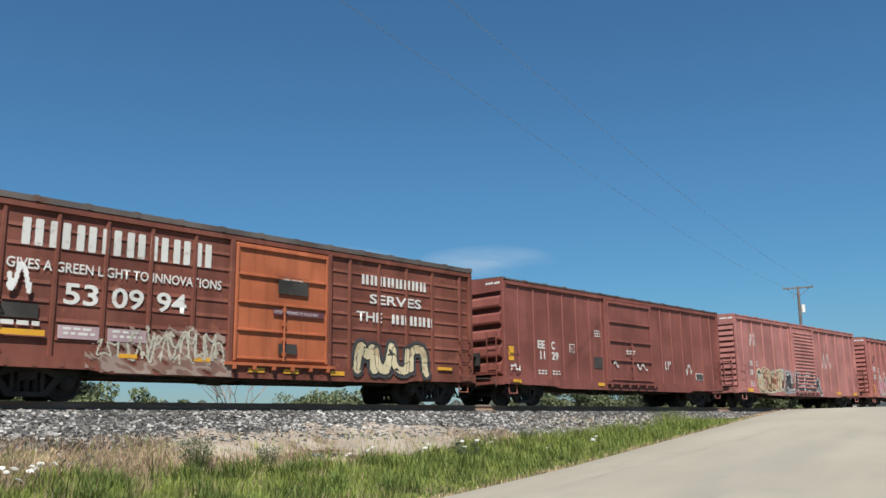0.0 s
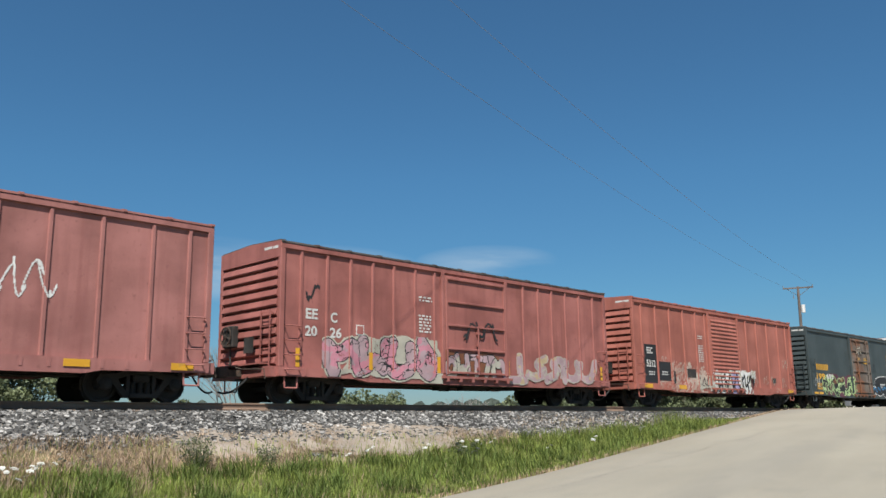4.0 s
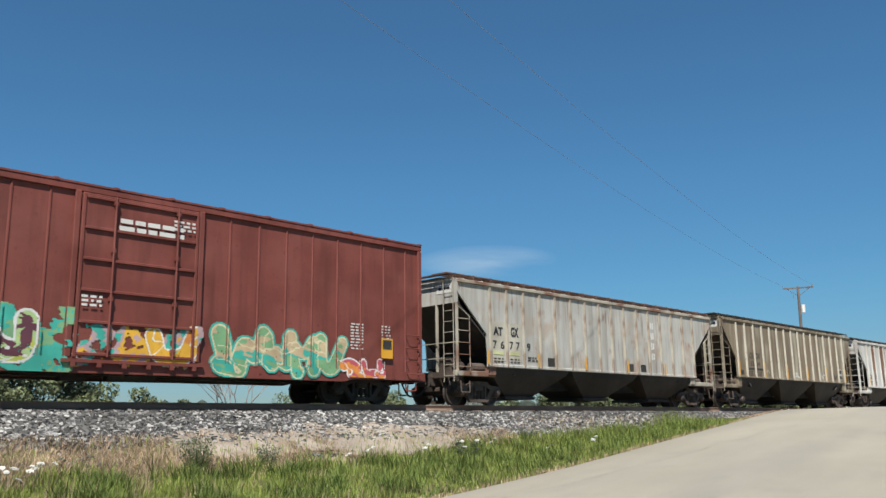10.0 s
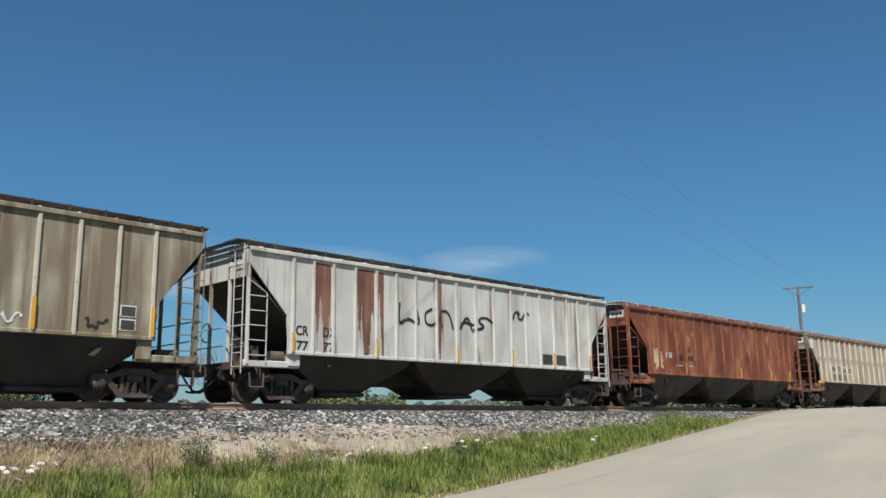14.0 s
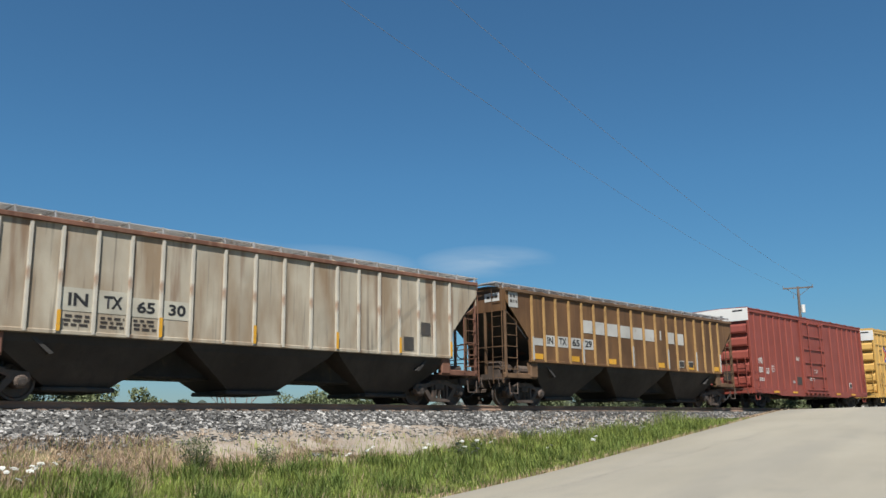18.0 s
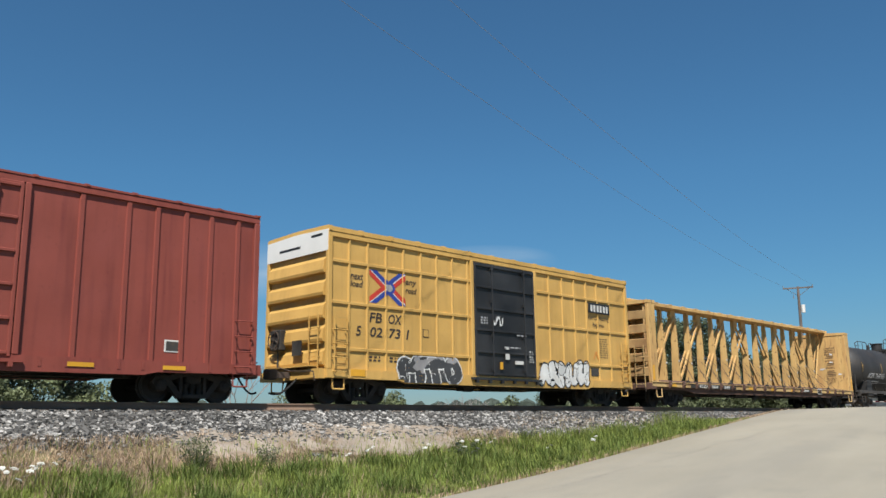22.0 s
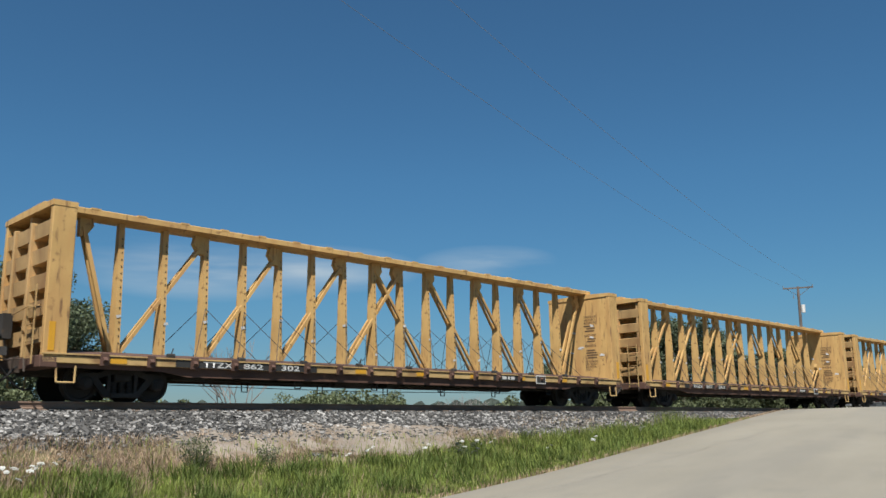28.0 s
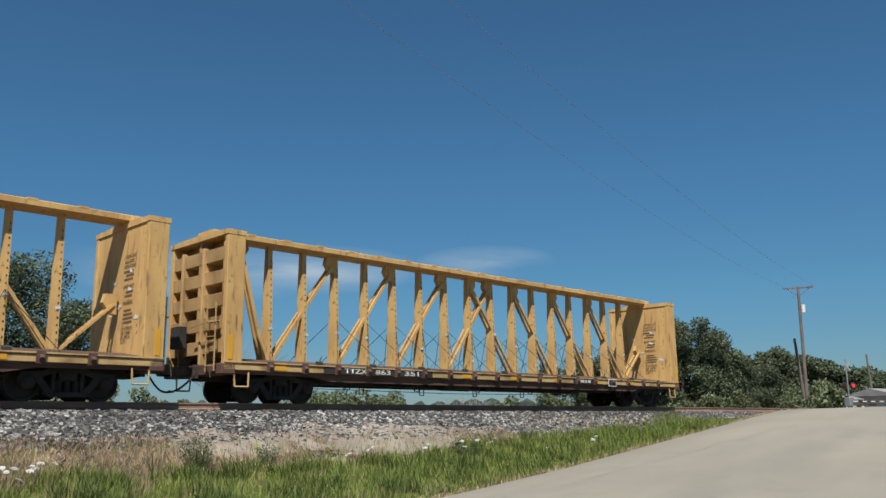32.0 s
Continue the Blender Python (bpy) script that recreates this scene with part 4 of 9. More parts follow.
# ---- boxcars ----
def boxcar(left, L, H, paint, label, ribs, door, rib_w=0.11, ends="few", roof=M_ROOF, trucks=1.55, rows=(), white_top=None, door_paint=None, door_kind="plug", group="boxcars of the train",
           end_paint=None, smooth=False, steps=False, seed=1, low_ladders=True, sill_paint=None, grabs=True, peak=0.08, rib_d=0.05, eave=0.0):
    car = thing("boxcar", label, "boxcar", group)
    PY = 1.52
    BODY[car.name] = L
    door_paint, end_paint, sill_paint = door_paint or paint, end_paint or paint, sill_paint or paint
    bm = bmesh.new()
    bx(bm, 0.10, L - 0.10, -PY, PY, 0.92, H - 0.02)
    part("body_shell", bm, paint, car)
    # roof with raised seams
    bm = bmesh.new()
    prism_x(bm, [(-1.60, H - 0.05), (-1.60, H + eave), (-0.1, H + peak + eave), (0.1, H + peak + eave), (1.60, H + eave), (1.60, H - 0.05)], 0.02, L - 0.02)
    n = 13
    for k in range(n + 1):
        x = 0.04 + (L - 0.13) * k / n
        rise = eave + 0.03
        prism_x(bm, [(-1.612, H - 0.03), (-1.612, H + rise - 0.01), (-1.52, H + rise + 0.015), (-0.1, H + peak + rise), (0.1, H + peak + rise), (1.52, H + rise + 0.015), (1.612, H + rise - 0.01), (1.612, H - 0.03)], x, x + 0.09)
    part("roof", bm, roof, car, "weathered steel roof with raised seams")
    for sy in (-1, 1):
        near = lambda a, b: (min(sy * a, sy * b), max(sy * a, sy * b))
        bm = bmesh.new()
        cbx(bm, 0.0, L, *near(PY - 0.05, 1.585), H - 0.21, H - 0.052, 0.012)
        part("top_chord", bm, paint, car)
        bm = bmesh.new()
        prism_y(bm, [(0, 0.97), (0, 0.72), (2.75, 0.70), (3.15, 0.62), (L - 3.15, 0.62), (L - 2.75, 0.70), (L, 0.72), (L, 0.97)], *near(PY - 0.08, 1.60))
        for k in range(int(L / 0.6)):
            bx(bm, 0.25 + k * 0.6, 0.33 + k * 0.6, *near(1.56, 1.61), 0.74, 0.95)
        part("side_sill", bm, sill_paint, car)
        for x0, x1 in ((0.0, 0.16), (L - 0.16, L)):
            bm = bmesh.new()
            cbx(bm, x0, x1, *near(PY - 0.06, 1.595), 0.97, H - 0.21, 0.015)
            part("corner_post", bm, paint, car)
        if ribs:
            bm = bmesh.new()
            prism_x(bm, [(-rib_w / 2, 0), (-rib_w / 2 + 0.02, rib_d), (rib_w / 2 - 0.02, rib_d), (rib_w / 2, 0)], 0, 1)
            base = mesh_of("side_post", bm, paint)
            co = np.empty(len(base.vertices) * 3)
            base.vertices.foreach_get("co", co)
            co = co.reshape(-1, 3)
            out = np.stack([co[:, 1], sy * (PY - 0.004 + co[:, 2]), 0.975 + co[:, 0] * (H - 0.215 - 0.98)], -1)
            base.vertices.foreach_set("co", out.ravel())
            base.update()
            for x in ribs:
                part("side_post", base, None, car, "", Matrix.Translation((x, 0, 0)))
        if rows:
            for z in rows:
                for a, b in ((0.16, door[0] - 0.05), (door[1] + 0.05, L - 0.16)):
                    bm = bmesh.new()
                    cbx(bm, a, b, *near(PY - 0.01, 1.565), z - 0.05, z + 0.05, 0.012)
                    part("side_rail", bm, paint, car)
        if steps:
            # rolled panels: a shallow lip every so often between the posts
            bm = bmesh.new()
            cuts = [0.16] + [r for r in ribs] + [L - 0.16]
            for z in np.arange(1.35, H - 0.3, 0.415):
                for a, b in zip(cuts, cuts[1:]):
                    if b - a > 0.3 and not (a >= door[0] - 0.3 and b <= door[1] + 0.3):
                        prism_x(bm, [(sy * (PY - 0.002), z + 0.075), (sy * (PY + 0.024), z - 0.02), (sy * (PY - 0.002), z - 0.03)], a + 0.09, b - 0.09)
            part("panel_lip", bm, paint, car)
        # door
        x0, x1, z0, z1 = door
        dr_bm = bmesh.new()
        cbx(dr_bm, x0, x1, *near(PY - 0.01, 1.60), z0, z1, 0.012)
        dr = part("door", dr_bm, door_paint, car)
        if door_kind == "louver":
            m = 17
            for k in range(m):
                bm = bmesh.new()
                z = z0 + 0.12 + (z1 - z0 - 0.2) * k / m
                prism_x(bm, [(sy * 1.595, z), (sy * 1.632, z + 0.035), (sy * 1.632, z + 0.06), (sy * 1.595, z + 0.15)], x0 + 0.12, x1 - 0.12)
                part("door_corrugation", bm, door_paint, dr)
        else:
            for k in range(5 if door_kind == "plug" else 6):
                z = z0 + 0.10 + (z1 - z0 - 0.2) * k / (4 if door_kind == "plug" else 5)
                pieces("door_stiffener", [(x0 + 0.09, x1 - 0.09, *near(1.595, 1.655), z - 0.035, z + 0.035)], door_paint, dr)
            pieces("door_edge", [(x - 0.04, x + 0.04, *near(1.595, 1.635), z0 + 0.02, z1 - 0.02) for x in (x0 + 0.04, x1 - 0.04)], door_paint, dr)
            for x in ((x0 + (x1 - x0) * 0.26, x0 + (x1 - x0) * 0.80) if door_kind == "bars" else (x0 + (x1 - x0) * 0.5,)):
                bm = bmesh.new()
                top = z1 - 0.02 if door_kind == "bars" else z0 + 1.6
                rod(bm, (x, sy * 1.68, z0 + 0.05), (x, sy * 1.68, top), 0.028, 6)
                for z in np.linspace(z0 + 0.25, top - 0.15, 4):
                    bx(bm, x - 0.05, x + 0.05, *near(1.62, 1.70), z - 0.05, z + 0.05)
                part("lock_bar", bm, door_paint, dr)
        bm = bmesh.new()
        bx(bm, x0 - 0.25, x1 + 0.25, *near(1.55, 1.68), z0 - 0.10, z0 - 0.02)
        for k in range(6):
            bx(bm, x0 + (x1 - x0) * k / 5 - 0.05, x0 + (x1 - x0) * k / 5 + 0.05, *near(1.56, 1.70), z0 - 0.2, z0 - 0.08)
        part("door_track", bm, door_paint, car)
        pieces("door_post", [(x - 0.07, x + 0.07, *near(PY - 0.01, 1.615), 0.97, H - 0.2, 0.015) for x in (x0 - 0.10, x1 + 0.10)], paint, car)
        # ladders
        if grabs:
            for a, b in ((0.20, 0.66), (L - 0.66, L - 0.20)):
                for z in (0.9, 1.3, 1.7, 2.1) if low_ladders else (0.9, 1.3, 1.7, 2.1, 2.5, 2.9):
                    bm = bmesh.new()
                    pipe(bm, [(a, sy * 1.55, z), (a, sy * 1.68, z), (b, sy * 1.68, z), (b, sy * 1.55, z)], 0.016, 5)
                    part("grab_iron", bm, paint, car)
        for x in (0.45, L - 0.45):
            add_stirrup(car, x, sill_paint, sy)
    # ends
    for out, x in ((-1, 0.10), (1, L - 0.10)):
        end_bm = bmesh.new()
        bx(end_bm, min(x + out * 0.012, x - out * 0.08), max(x + out * 0.012, x - out * 0.08), -1.515, 1.515, 0.75, H - 0.3)
        end = part("end_wall", end_bm, end_paint, car)
        # flat head of the end wall, up to the roof's gable
        drop = 0.64 if white_top else 0.46
        bm = bmesh.new()
        prism_x(bm, [(-1.575, H - drop), (-1.575, H - 0.004), (-0.1, H + peak - 0.004), (0.1, H + peak - 0.004), (1.575, H - 0.004), (1.575, H - drop)], *sorted((x + out * 0.105, x + out * 0.055)))
        part("end_head", bm, white_top or end_paint, end, "white-painted top of the end wall" if white_top else "")
        for u, w, z in (((-1.3, 0.55, H - 0.16), (-0.2, 1.1, H - 0.40)) if white_top else ((-1.45, 0.26, H - 0.20), (-1.14, 0.36, H - 0.19))):
            bm = bmesh.new()
            bx(bm, *sorted((x + out * 0.104, x + out * 0.109)), u, u + w, z, z + 0.075)
            part("end_stencil", bm, M_BLACKP if white_top else M_WHITE, end)
        count = 5 if ends == "few" else 11
        pitch = (H - drop - 1.06) / count
        for k in range(count):
            z = 1.02 + pitch * k
            bm = bmesh.new()
            d = 0.14 if ends == "few" else 0.10
            lo, hi = (0.12, 0.66) if ends == "few" else (0.10, 0.80)
            pts = [(x - out * 0.01, z + pitch * lo * 0.4), (x + out * d, z + pitch * lo), (x + out * (d + 0.02), z + pitch * (lo + 0.12)), (x + out * d * 0.8, z + pitch * hi), (x - out * 0.01, z + pitch * (hi + 0.22))]
            prism_y(bm, pts if out < 0 else pts[::-1], -1.42, 1.42)
            part("end_rib", bm, end_paint, end)
        bm = bmesh.new()
        for u in (-1.30, -0.86):
            rod(bm, (x + out * 0.22, u, 0.80), (x + out * 0.22, u, 2.55), 0.02, 4)
        for k in range(5):
            rod(bm, (x + out * 0.22, -1.30, 0.95 + 0.38 * k), (x + out * 0.22, -0.86, 0.95 + 0.38 * k), 0.016, 4)
            rod(bm, (x + out * 0.22, -1.30, 0.95 + 0.38 * k), (x, -1.30, 0.95 + 0.38 * k), 0.014, 4)
        part("end_ladder", bm, end_paint, car)
        bm = bmesh.new()
        bx(bm, min(x + out * 0.10, x + out * 0.42), max(x + out * 0.10, x + out * 0.42), -1.15, 1.15, 1.05, 1.09)
        bx(bm, min(x + out * 0.02, x + out * 0.30), max(x + out * 0.02, x + out * 0.30), -1.5, 1.5, 0.70, 0.98)
        part("end_platform", bm, sill_paint, car)
        if out < 0:
            bm = bmesh.new()
            for k in range(16):
                a, b = 2 * math.pi * k / 16, 2 * math.pi * (k + 1) / 16
                rod(bm, (x - 0.36, 0.75 + 0.27 * math.cos(a), 1.95 + 0.27 * math.sin(a)), (x - 0.36, 0.75 + 0.27 * math.cos(b), 1.95 + 0.27 * math.sin(b)), 0.02, 4)
            for k in range(4):
                a = 2 * math.pi * k / 4 + 0.4
                rod(bm, (x - 0.34, 0.75, 1.95), (x - 0.36, 0.75 + 0.27 * math.cos(a), 1.95 + 0.27 * math.sin(a)), 0.015, 4)
            part("brake_wheel", bm, M_TRUCK, car)
            bm = bmesh.new()
            cbx(bm, x - 0.30, x - 0.08, 0.48, 1.02, 1.62, 2.25, 0.03)
            rod(bm, (x - 0.18, 0.75, 0.9), (x - 0.18, 0.75, 1.65), 0.03, 5)
            part("brake_housing", bm, M_UNDER, car)
            bm = bmesh.new()
            bx(bm, x - 0.27, x - 0.24, -0.55, -0.10, 1.40, 1.85)
            part("end_board", bm, M_UNDER, car)
    add_underframe(car, L, seed=seed)
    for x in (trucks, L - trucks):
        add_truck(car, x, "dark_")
    add_coupler(car, 0.0, -1)
    add_coupler(car, L, 1)
    return place(car, left)


def rib_steps(ribs, w=0.11, door=None, rows=()):
    out = [(r - w / 2, r + w / 2, -1.568) for r in ribs]
    if door:
        out += [(door[0] - 0.18, door[0], -1.616), (door[0], door[1], -1.602), (door[1], door[1] + 0.18, -1.616)]
    return out


def reflectors(car, places, z=0.76, w=0.42, h=0.13, y=-1.615):
    for x in places:
        plate(car, x, x + w, z, z + h, M_YELLOWR, y, "reflector", "yellow reflective strip")
M_CAP = mat("white_end_paint", (0.579, 0.572, 0.545), 0.5, vary=0.06)
# -- rust-brown boxcar with an orange door
spray_paint("umber", (0.17, 0.095, 0.07))
spray_paint("fawn", (0.26, 0.19, 0.155))
P1 = mat("rust_brown_paint", (0.130, 0.033, 0.018), 0.7, streaks=(0.096, 0.033, 0.021), streak_amount=0.5, spots=(0.222, 0.084, 0.050), spot_amount=0.3, spot_scale=3, vary=0.25,
         soft=(((0.184, 0.064, 0.042), (0.6, 0.6, 0.9), 0.44, 0.72, 0.60), ((0.075, 0.019, 0.010), (3.0, 3.0, 0.35), 0.52, 0.72, 0.60), ((0.075, 0.019, 0.010), (11, 11, 6), 0.62, 0.72, 0.55)))
P1D = mat("orange_rust_paint", (0.326, 0.085, 0.030), 0.65, streaks=(0.185, 0.052, 0.022), streak_amount=0.35, vary=0.2,
         soft=(((0.423, 0.130, 0.062), (0.6, 0.6, 0.9), 0.44, 0.72, 0.60), ((0.189, 0.050, 0.017), (3.0, 3.0, 0.35), 0.52, 0.72, 0.60), ((0.189, 0.050, 0.017), (11, 11, 6), 0.62, 0.72, 0.55)))
R1, D1 = [0.64, 1.82, 2.97, 4.10, 5.28, 10.35, 11.49, 12.63, 13.76, 15.04], (6.44, 9.47, 1.05, 4.22)
c1 = boxcar(5.51, 15.6, 4.46, P1, "rust-brown steel boxcar with an orange door and faded white lettering", R1, D1, door_paint=P1D, steps=True, seed=3, eave=0.09)
emblem(c1, 0.95, 3.42, 4.85, 0.62, 8, M_WHITE, -1.549)
lettering(c1, "GIVES A GREEN LIGHT TO INNOVATIONS", 0.75, 2.88, 0.24, M_WHITE, -1.549, 5.3, 0.015)
lettering(c1, "53", 2.03, 2.16, 0.50, M_WHITE, -1.549, 0.8, 0.02)
lettering(c1, "09", 3.15, 2.16, 0.50, M_WHITE, -1.549, 0.8, 0.02)
lettering(c1, "94", 4.28, 2.16, 0.50, M_WHITE, -1.549, 0.8, 0.02)
emblem(c1, 10.75, 3.55, 2.75, 0.30, 8, M_WHITE, -1.549)
lettering(c1, "SERVES", 11.1, 2.98, 0.30, M_WHITE, -1.549, 2.15, 0.02)
lettering(c1, "THE", 10.6, 2.42, 0.30, M_WHITE, -1.549, 1.0, 0.02)
emblem(c1, 11.95, 2.42, 1.9, 0.30, 5, M_WHITE, -1.549)
for x, w in ((1.95, 0.95), (3.1, 0.95)):
    plate(c1, x, x + w, 1.38, 1.68, PAINTS["mauve"], -1.558, "faded_panel", "faded pinkish data panel")
    stencil(c1, x + 0.1, 1.58, w - 0.2, 2, M_WHITE, -1.568, 0.06, 0.05, 3)
plate(c1, 7.75, 8.75, 2.95, 3.42, M_UNDER, -1.645, "placard_board", "dark placard board on the door")
stencil(c1, 7.85, 3.34, 0.8, 1, M_WHITE, -1.655, 0.05)
plate(c1, 7.6, 9.3, 2.36, 2.52, PAINTS["plum"], -1.645, "door_stencil_band")
lettering(c1, "DOOR OPENING W 10-0 H 10-3", 7.65, 2.40, 0.085, M_WHITE, -1.654, 1.45)
plate(c1, 7.8, 8.4, 1.30, 1.58, M_UNDER, -1.645, "placard_board")
plate(c1, 0.72, 1.5, 1.78, 2.1, M_UNDER, -1.56, "placard_board", "blackened placard board")
stencil(c1, 0.72, 1.62, 0.9, 1, M_WHITE, -1.57, 0.10, 0.05, 1)
plate(c1, 0.66, 1.66, 1.40, 1.53, M_YELLOWR, -1.60, "reflector", "yellow reflective strip")
reflectors(c1, [3.4, 5.35], 1.0, 0.45, 0.10, -1.56)
reflectors(c1, [13.95], 1.08, 0.65, 0.10, -1.56)
reflectors(c1, [6.9, 8.0, 9.6], 0.78, 0.5, 0.12)
rasters(c1, 2.6, 6.4, 0.64, 1.9, blotch(5, 2.6, 6.4, 0.4, 1.75, [-1, 0, 1, 0, -1], 0.1), ["umber", "fawn"], steps=rib_steps(R1), y=-1.553, label="pale worn overspray")
for k, (x, w, z, h) in enumerate(((2.7, 1.2, 0.85, 0.7), (3.4, 1.2, 0.75, 1.1), (4.2, 1.3, 0.7, 1.2), (4.9, 1.3, 0.75, 1.2), (5.4, 1.0, 0.8, 0.9), (3.8, 1.6, 1.2, 0.7))):
    rasters(c1, x, x + w, z, z + h, scrawl(170 + k, x, x + w, z, z + h, 13, 0, 0.022), ["bone"], steps=rib_steps(R1), y=-1.556, label="thin white spray lines")
for k, x in enumerate((3.4, 4.3, 5.1)):
    rasters(c1, x, x + 1.1, 0.8, 1.9, scrawl(150 + k, x, x + 1.1, 0.8, 1.9, 9, 0, 0.02), ["bone"], steps=rib_steps(R1), y=-1.565, label="thin white spray lines")
rasters(c1, 10.4, 13.7, 0.72, 2.05, burner(8, 10.6, 13.4, 0.75, 1.95, 4, [0, 0, 4], 1, 2, None, 0.14, 0.05), ["cream", "black", "char", "brown", "sand"], steps=rib_steps(R1), y=-1.562, label="cream block graffiti with dark blue shadow")
rasters(c1, 0.62, 1.45, 2.2, 3.15, scrawl(3, 0.62, 1.45, 2.2, 3.15, 9, 0, 0.05), ["white"], y=-1.60, label="white hand-drawn doodle")

# -- brown-red boxcar with a wide plug door
P2 = mat("brown_red_paint", (0.155, 0.045, 0.033), 0.62, streaks=(0.106, 0.032, 0.025), streak_amount=0.25, vary=0.15,
         soft=(((0.238, 0.082, 0.067), (0.6, 0.6, 0.9), 0.44, 0.72, 0.60), ((0.102, 0.029, 0.022), (3.0, 3.0, 0.35), 0.52, 0.72, 0.60), ((0.102, 0.029, 0.022), (11, 11, 6), 0.62, 0.72, 0.55)))
R2, D2 = [0.87, 1.74, 2.63, 3.48, 4.33, 5.21, 6.02, 10.5, 11.38, 12.27, 13.17, 14.05, 14.9], (6.36, 9.52, 0.95, 4.24)
c2 = boxcar(22.72, 15.65, 4.46, P2, "brown-red steel boxcar with a wide plug door", R2, D2, seed=4, rib_d=0.035, rib_w=0.08)
lettering(c2, "EE", 1.92, 2.05, 0.30, M_WHITE, -1.53, 0.42, 0.03)
lettering(c2, "C", 2.72, 2.05, 0.30, M_WHITE, -1.53, 0.22, 0.03)
lettering(c2, "11", 2.05, 1.66, 0.30, M_WHITE, -1.53, 0.28, 0.03)
lettering(c2, "29", 2.72, 1.66, 0.30, M_WHITE, -1.53, 0.42, 0.03)
stencil(c2, 1.9, 1.22, 0.5, 2, M_WHITE, seed=1)
stencil(c2, 2.72, 1.22, 0.5, 2, M_WHITE, seed=2)
plate(c2, 3.85, 4.15, 2.0, 2.32, M_WHITE, -1.526, "data_box")
plate(c2, 3.88, 4.12, 2.03, 2.29, P2, -1.533, "data_box_inner")
lettering(c2, "C", 3.94, 2.07, 0.12, M_WHITE, -1.545)
plate(c2, 5.4, 6.0, 1.45, 1.90, M_UNDER, -1.53, "placard_board")
stencil(c2, 5.5, 2.9, 0.42, 3, M_WHITE, seed=4)
stencil(c2, 7.5, 2.2, 0.7, 2, M_WHITE, -1.648, seed=5)
plate(c2, 0.28, 0.55, 1.55, 2.05, M_YELLOWR, -1.53, "reflector", "yellow reflective panel")
plate(c2, 13.3, 13.95, 1.2, 1.5, M_WHITE, -1.53, "data_box")
plate(c2, 13.33, 13.92, 1.23, 1.47, M_UNDER, -1.538, "data_box_inner")
reflectors(c2, [0.4, 5.5])
rasters(c2, 0.15, 1.0, 1.15, 1.45, scrawl(5, 0.15, 1.0, 1.15, 1.45, 9), ["white"], y=-1.60, label="white scribbled tag")
rasters(c2, 6.5, 7.0, 1.5, 1.8, scrawl(6, 6.5, 7.0, 1.5, 1.8, 7), ["white"], y=-1.648, label="white scribbled tag")
rasters(c2, 8.1, 9.2, 1.4, 1.8, scrawl(7, 8.1, 9.2, 1.4, 1.8, 11), ["white"], y=-1.648, label="white scribbled tag")
rasters(c2, 10.55, 11.3, 1.4, 2.1, scrawl(8, 10.55, 11.3, 1.4, 2.1, 8), ["white"], label="white scribbled tag")
rasters(c2, 12.35, 13.1, 1.3, 2.0, scrawl(9, 12.35, 13.1, 1.3, 2.0, 10), ["white"], label="white scribbled tag")

# -- faded pink-red boxcar with a corrugated door
P3 = mat("faded_pink_red_paint", (0.277, 0.111, 0.096), 0.66, streaks=(0.207, 0.074, 0.065), streak_amount=0.3, vary=0.18,
         soft=(((0.414, 0.175, 0.157), (0.6, 0.6, 0.9), 0.44, 0.72, 0.60), ((0.184, 0.071, 0.062), (3.0, 3.0, 0.35), 0.52, 0.72, 0.60), ((0.184, 0.071, 0.062), (11, 11, 6), 0.62, 0.72, 0.55)))
R3, D3 = [0.73, 1.86, 3.02, 4.20, 5.32, 6.2, 10.38, 11.52, 12.73, 14.01, 15.0], (6.55, 9.28, 0.92, 4.28)
c3 = boxcar(40.19, 15.65, 4.56, P3, "faded pink-red boxcar with a corrugated sliding door", R3, D3, ends="many", door_kind="louver", seed=5, roof=P3)
lettering(c3, "EE", 1.35, 2.06, 0.26, M_WHITE, -1.53, 0.30, 0.03)
lettering(c3, "C", 2.02, 2.06, 0.26, M_WHITE, -1.53, 0.18, 0.03)
lettering(c3, "28", 1.30, 1.62, 0.26, M_WHITE, -1.53, 0.34, 0.03)
stencil(c3, 1.3, 1.25, 0.4, 3, M_WHITE, seed=1)
reflectors(c3, [0.7, 12.0, 14.6], 0.76, 0.6, 0.17)
rasters(c3, 2.0, 6.5, 0.62, 2.05, burner(11, 2.1, 5.2, 0.7, 2.0, 4, [0, 1, 4], 2, 3, 5, 0.16, 0.05), ["brown", "sand", "black", "cream", "bone", "grey"], steps=rib_steps(R3, door=D3), label="brown and sand graffiti mural")
rasters(c3, 5.0, 9.9, 0.66, 2.0, burner(13, 5.1, 9.8, 0.75, 1.95, 6, [0, 0, 3], 1, 0, 2, 0.16, 0.05, veins=0.0), ["char", "white", "grey", "black"], steps=rib_steps(R3, door=D3), y=-1.54, label="black graffiti with white outline across the door")
rasters(c3, 1.3, 2.3, 2.9, 3.9, scrawl(15, 1.3, 2.3, 2.9, 3.9, 15, 0, 0.018), ["white"], steps=rib_steps(R3), label="white hand-drawn tag")
rasters(c3, 10.2, 12.0, 2.0, 3.4, scrawl(16, 10.2, 12.0, 2.0, 3.4, 15, 0, 0.02), ["white"], steps=rib_steps(R3), label="white line drawing")

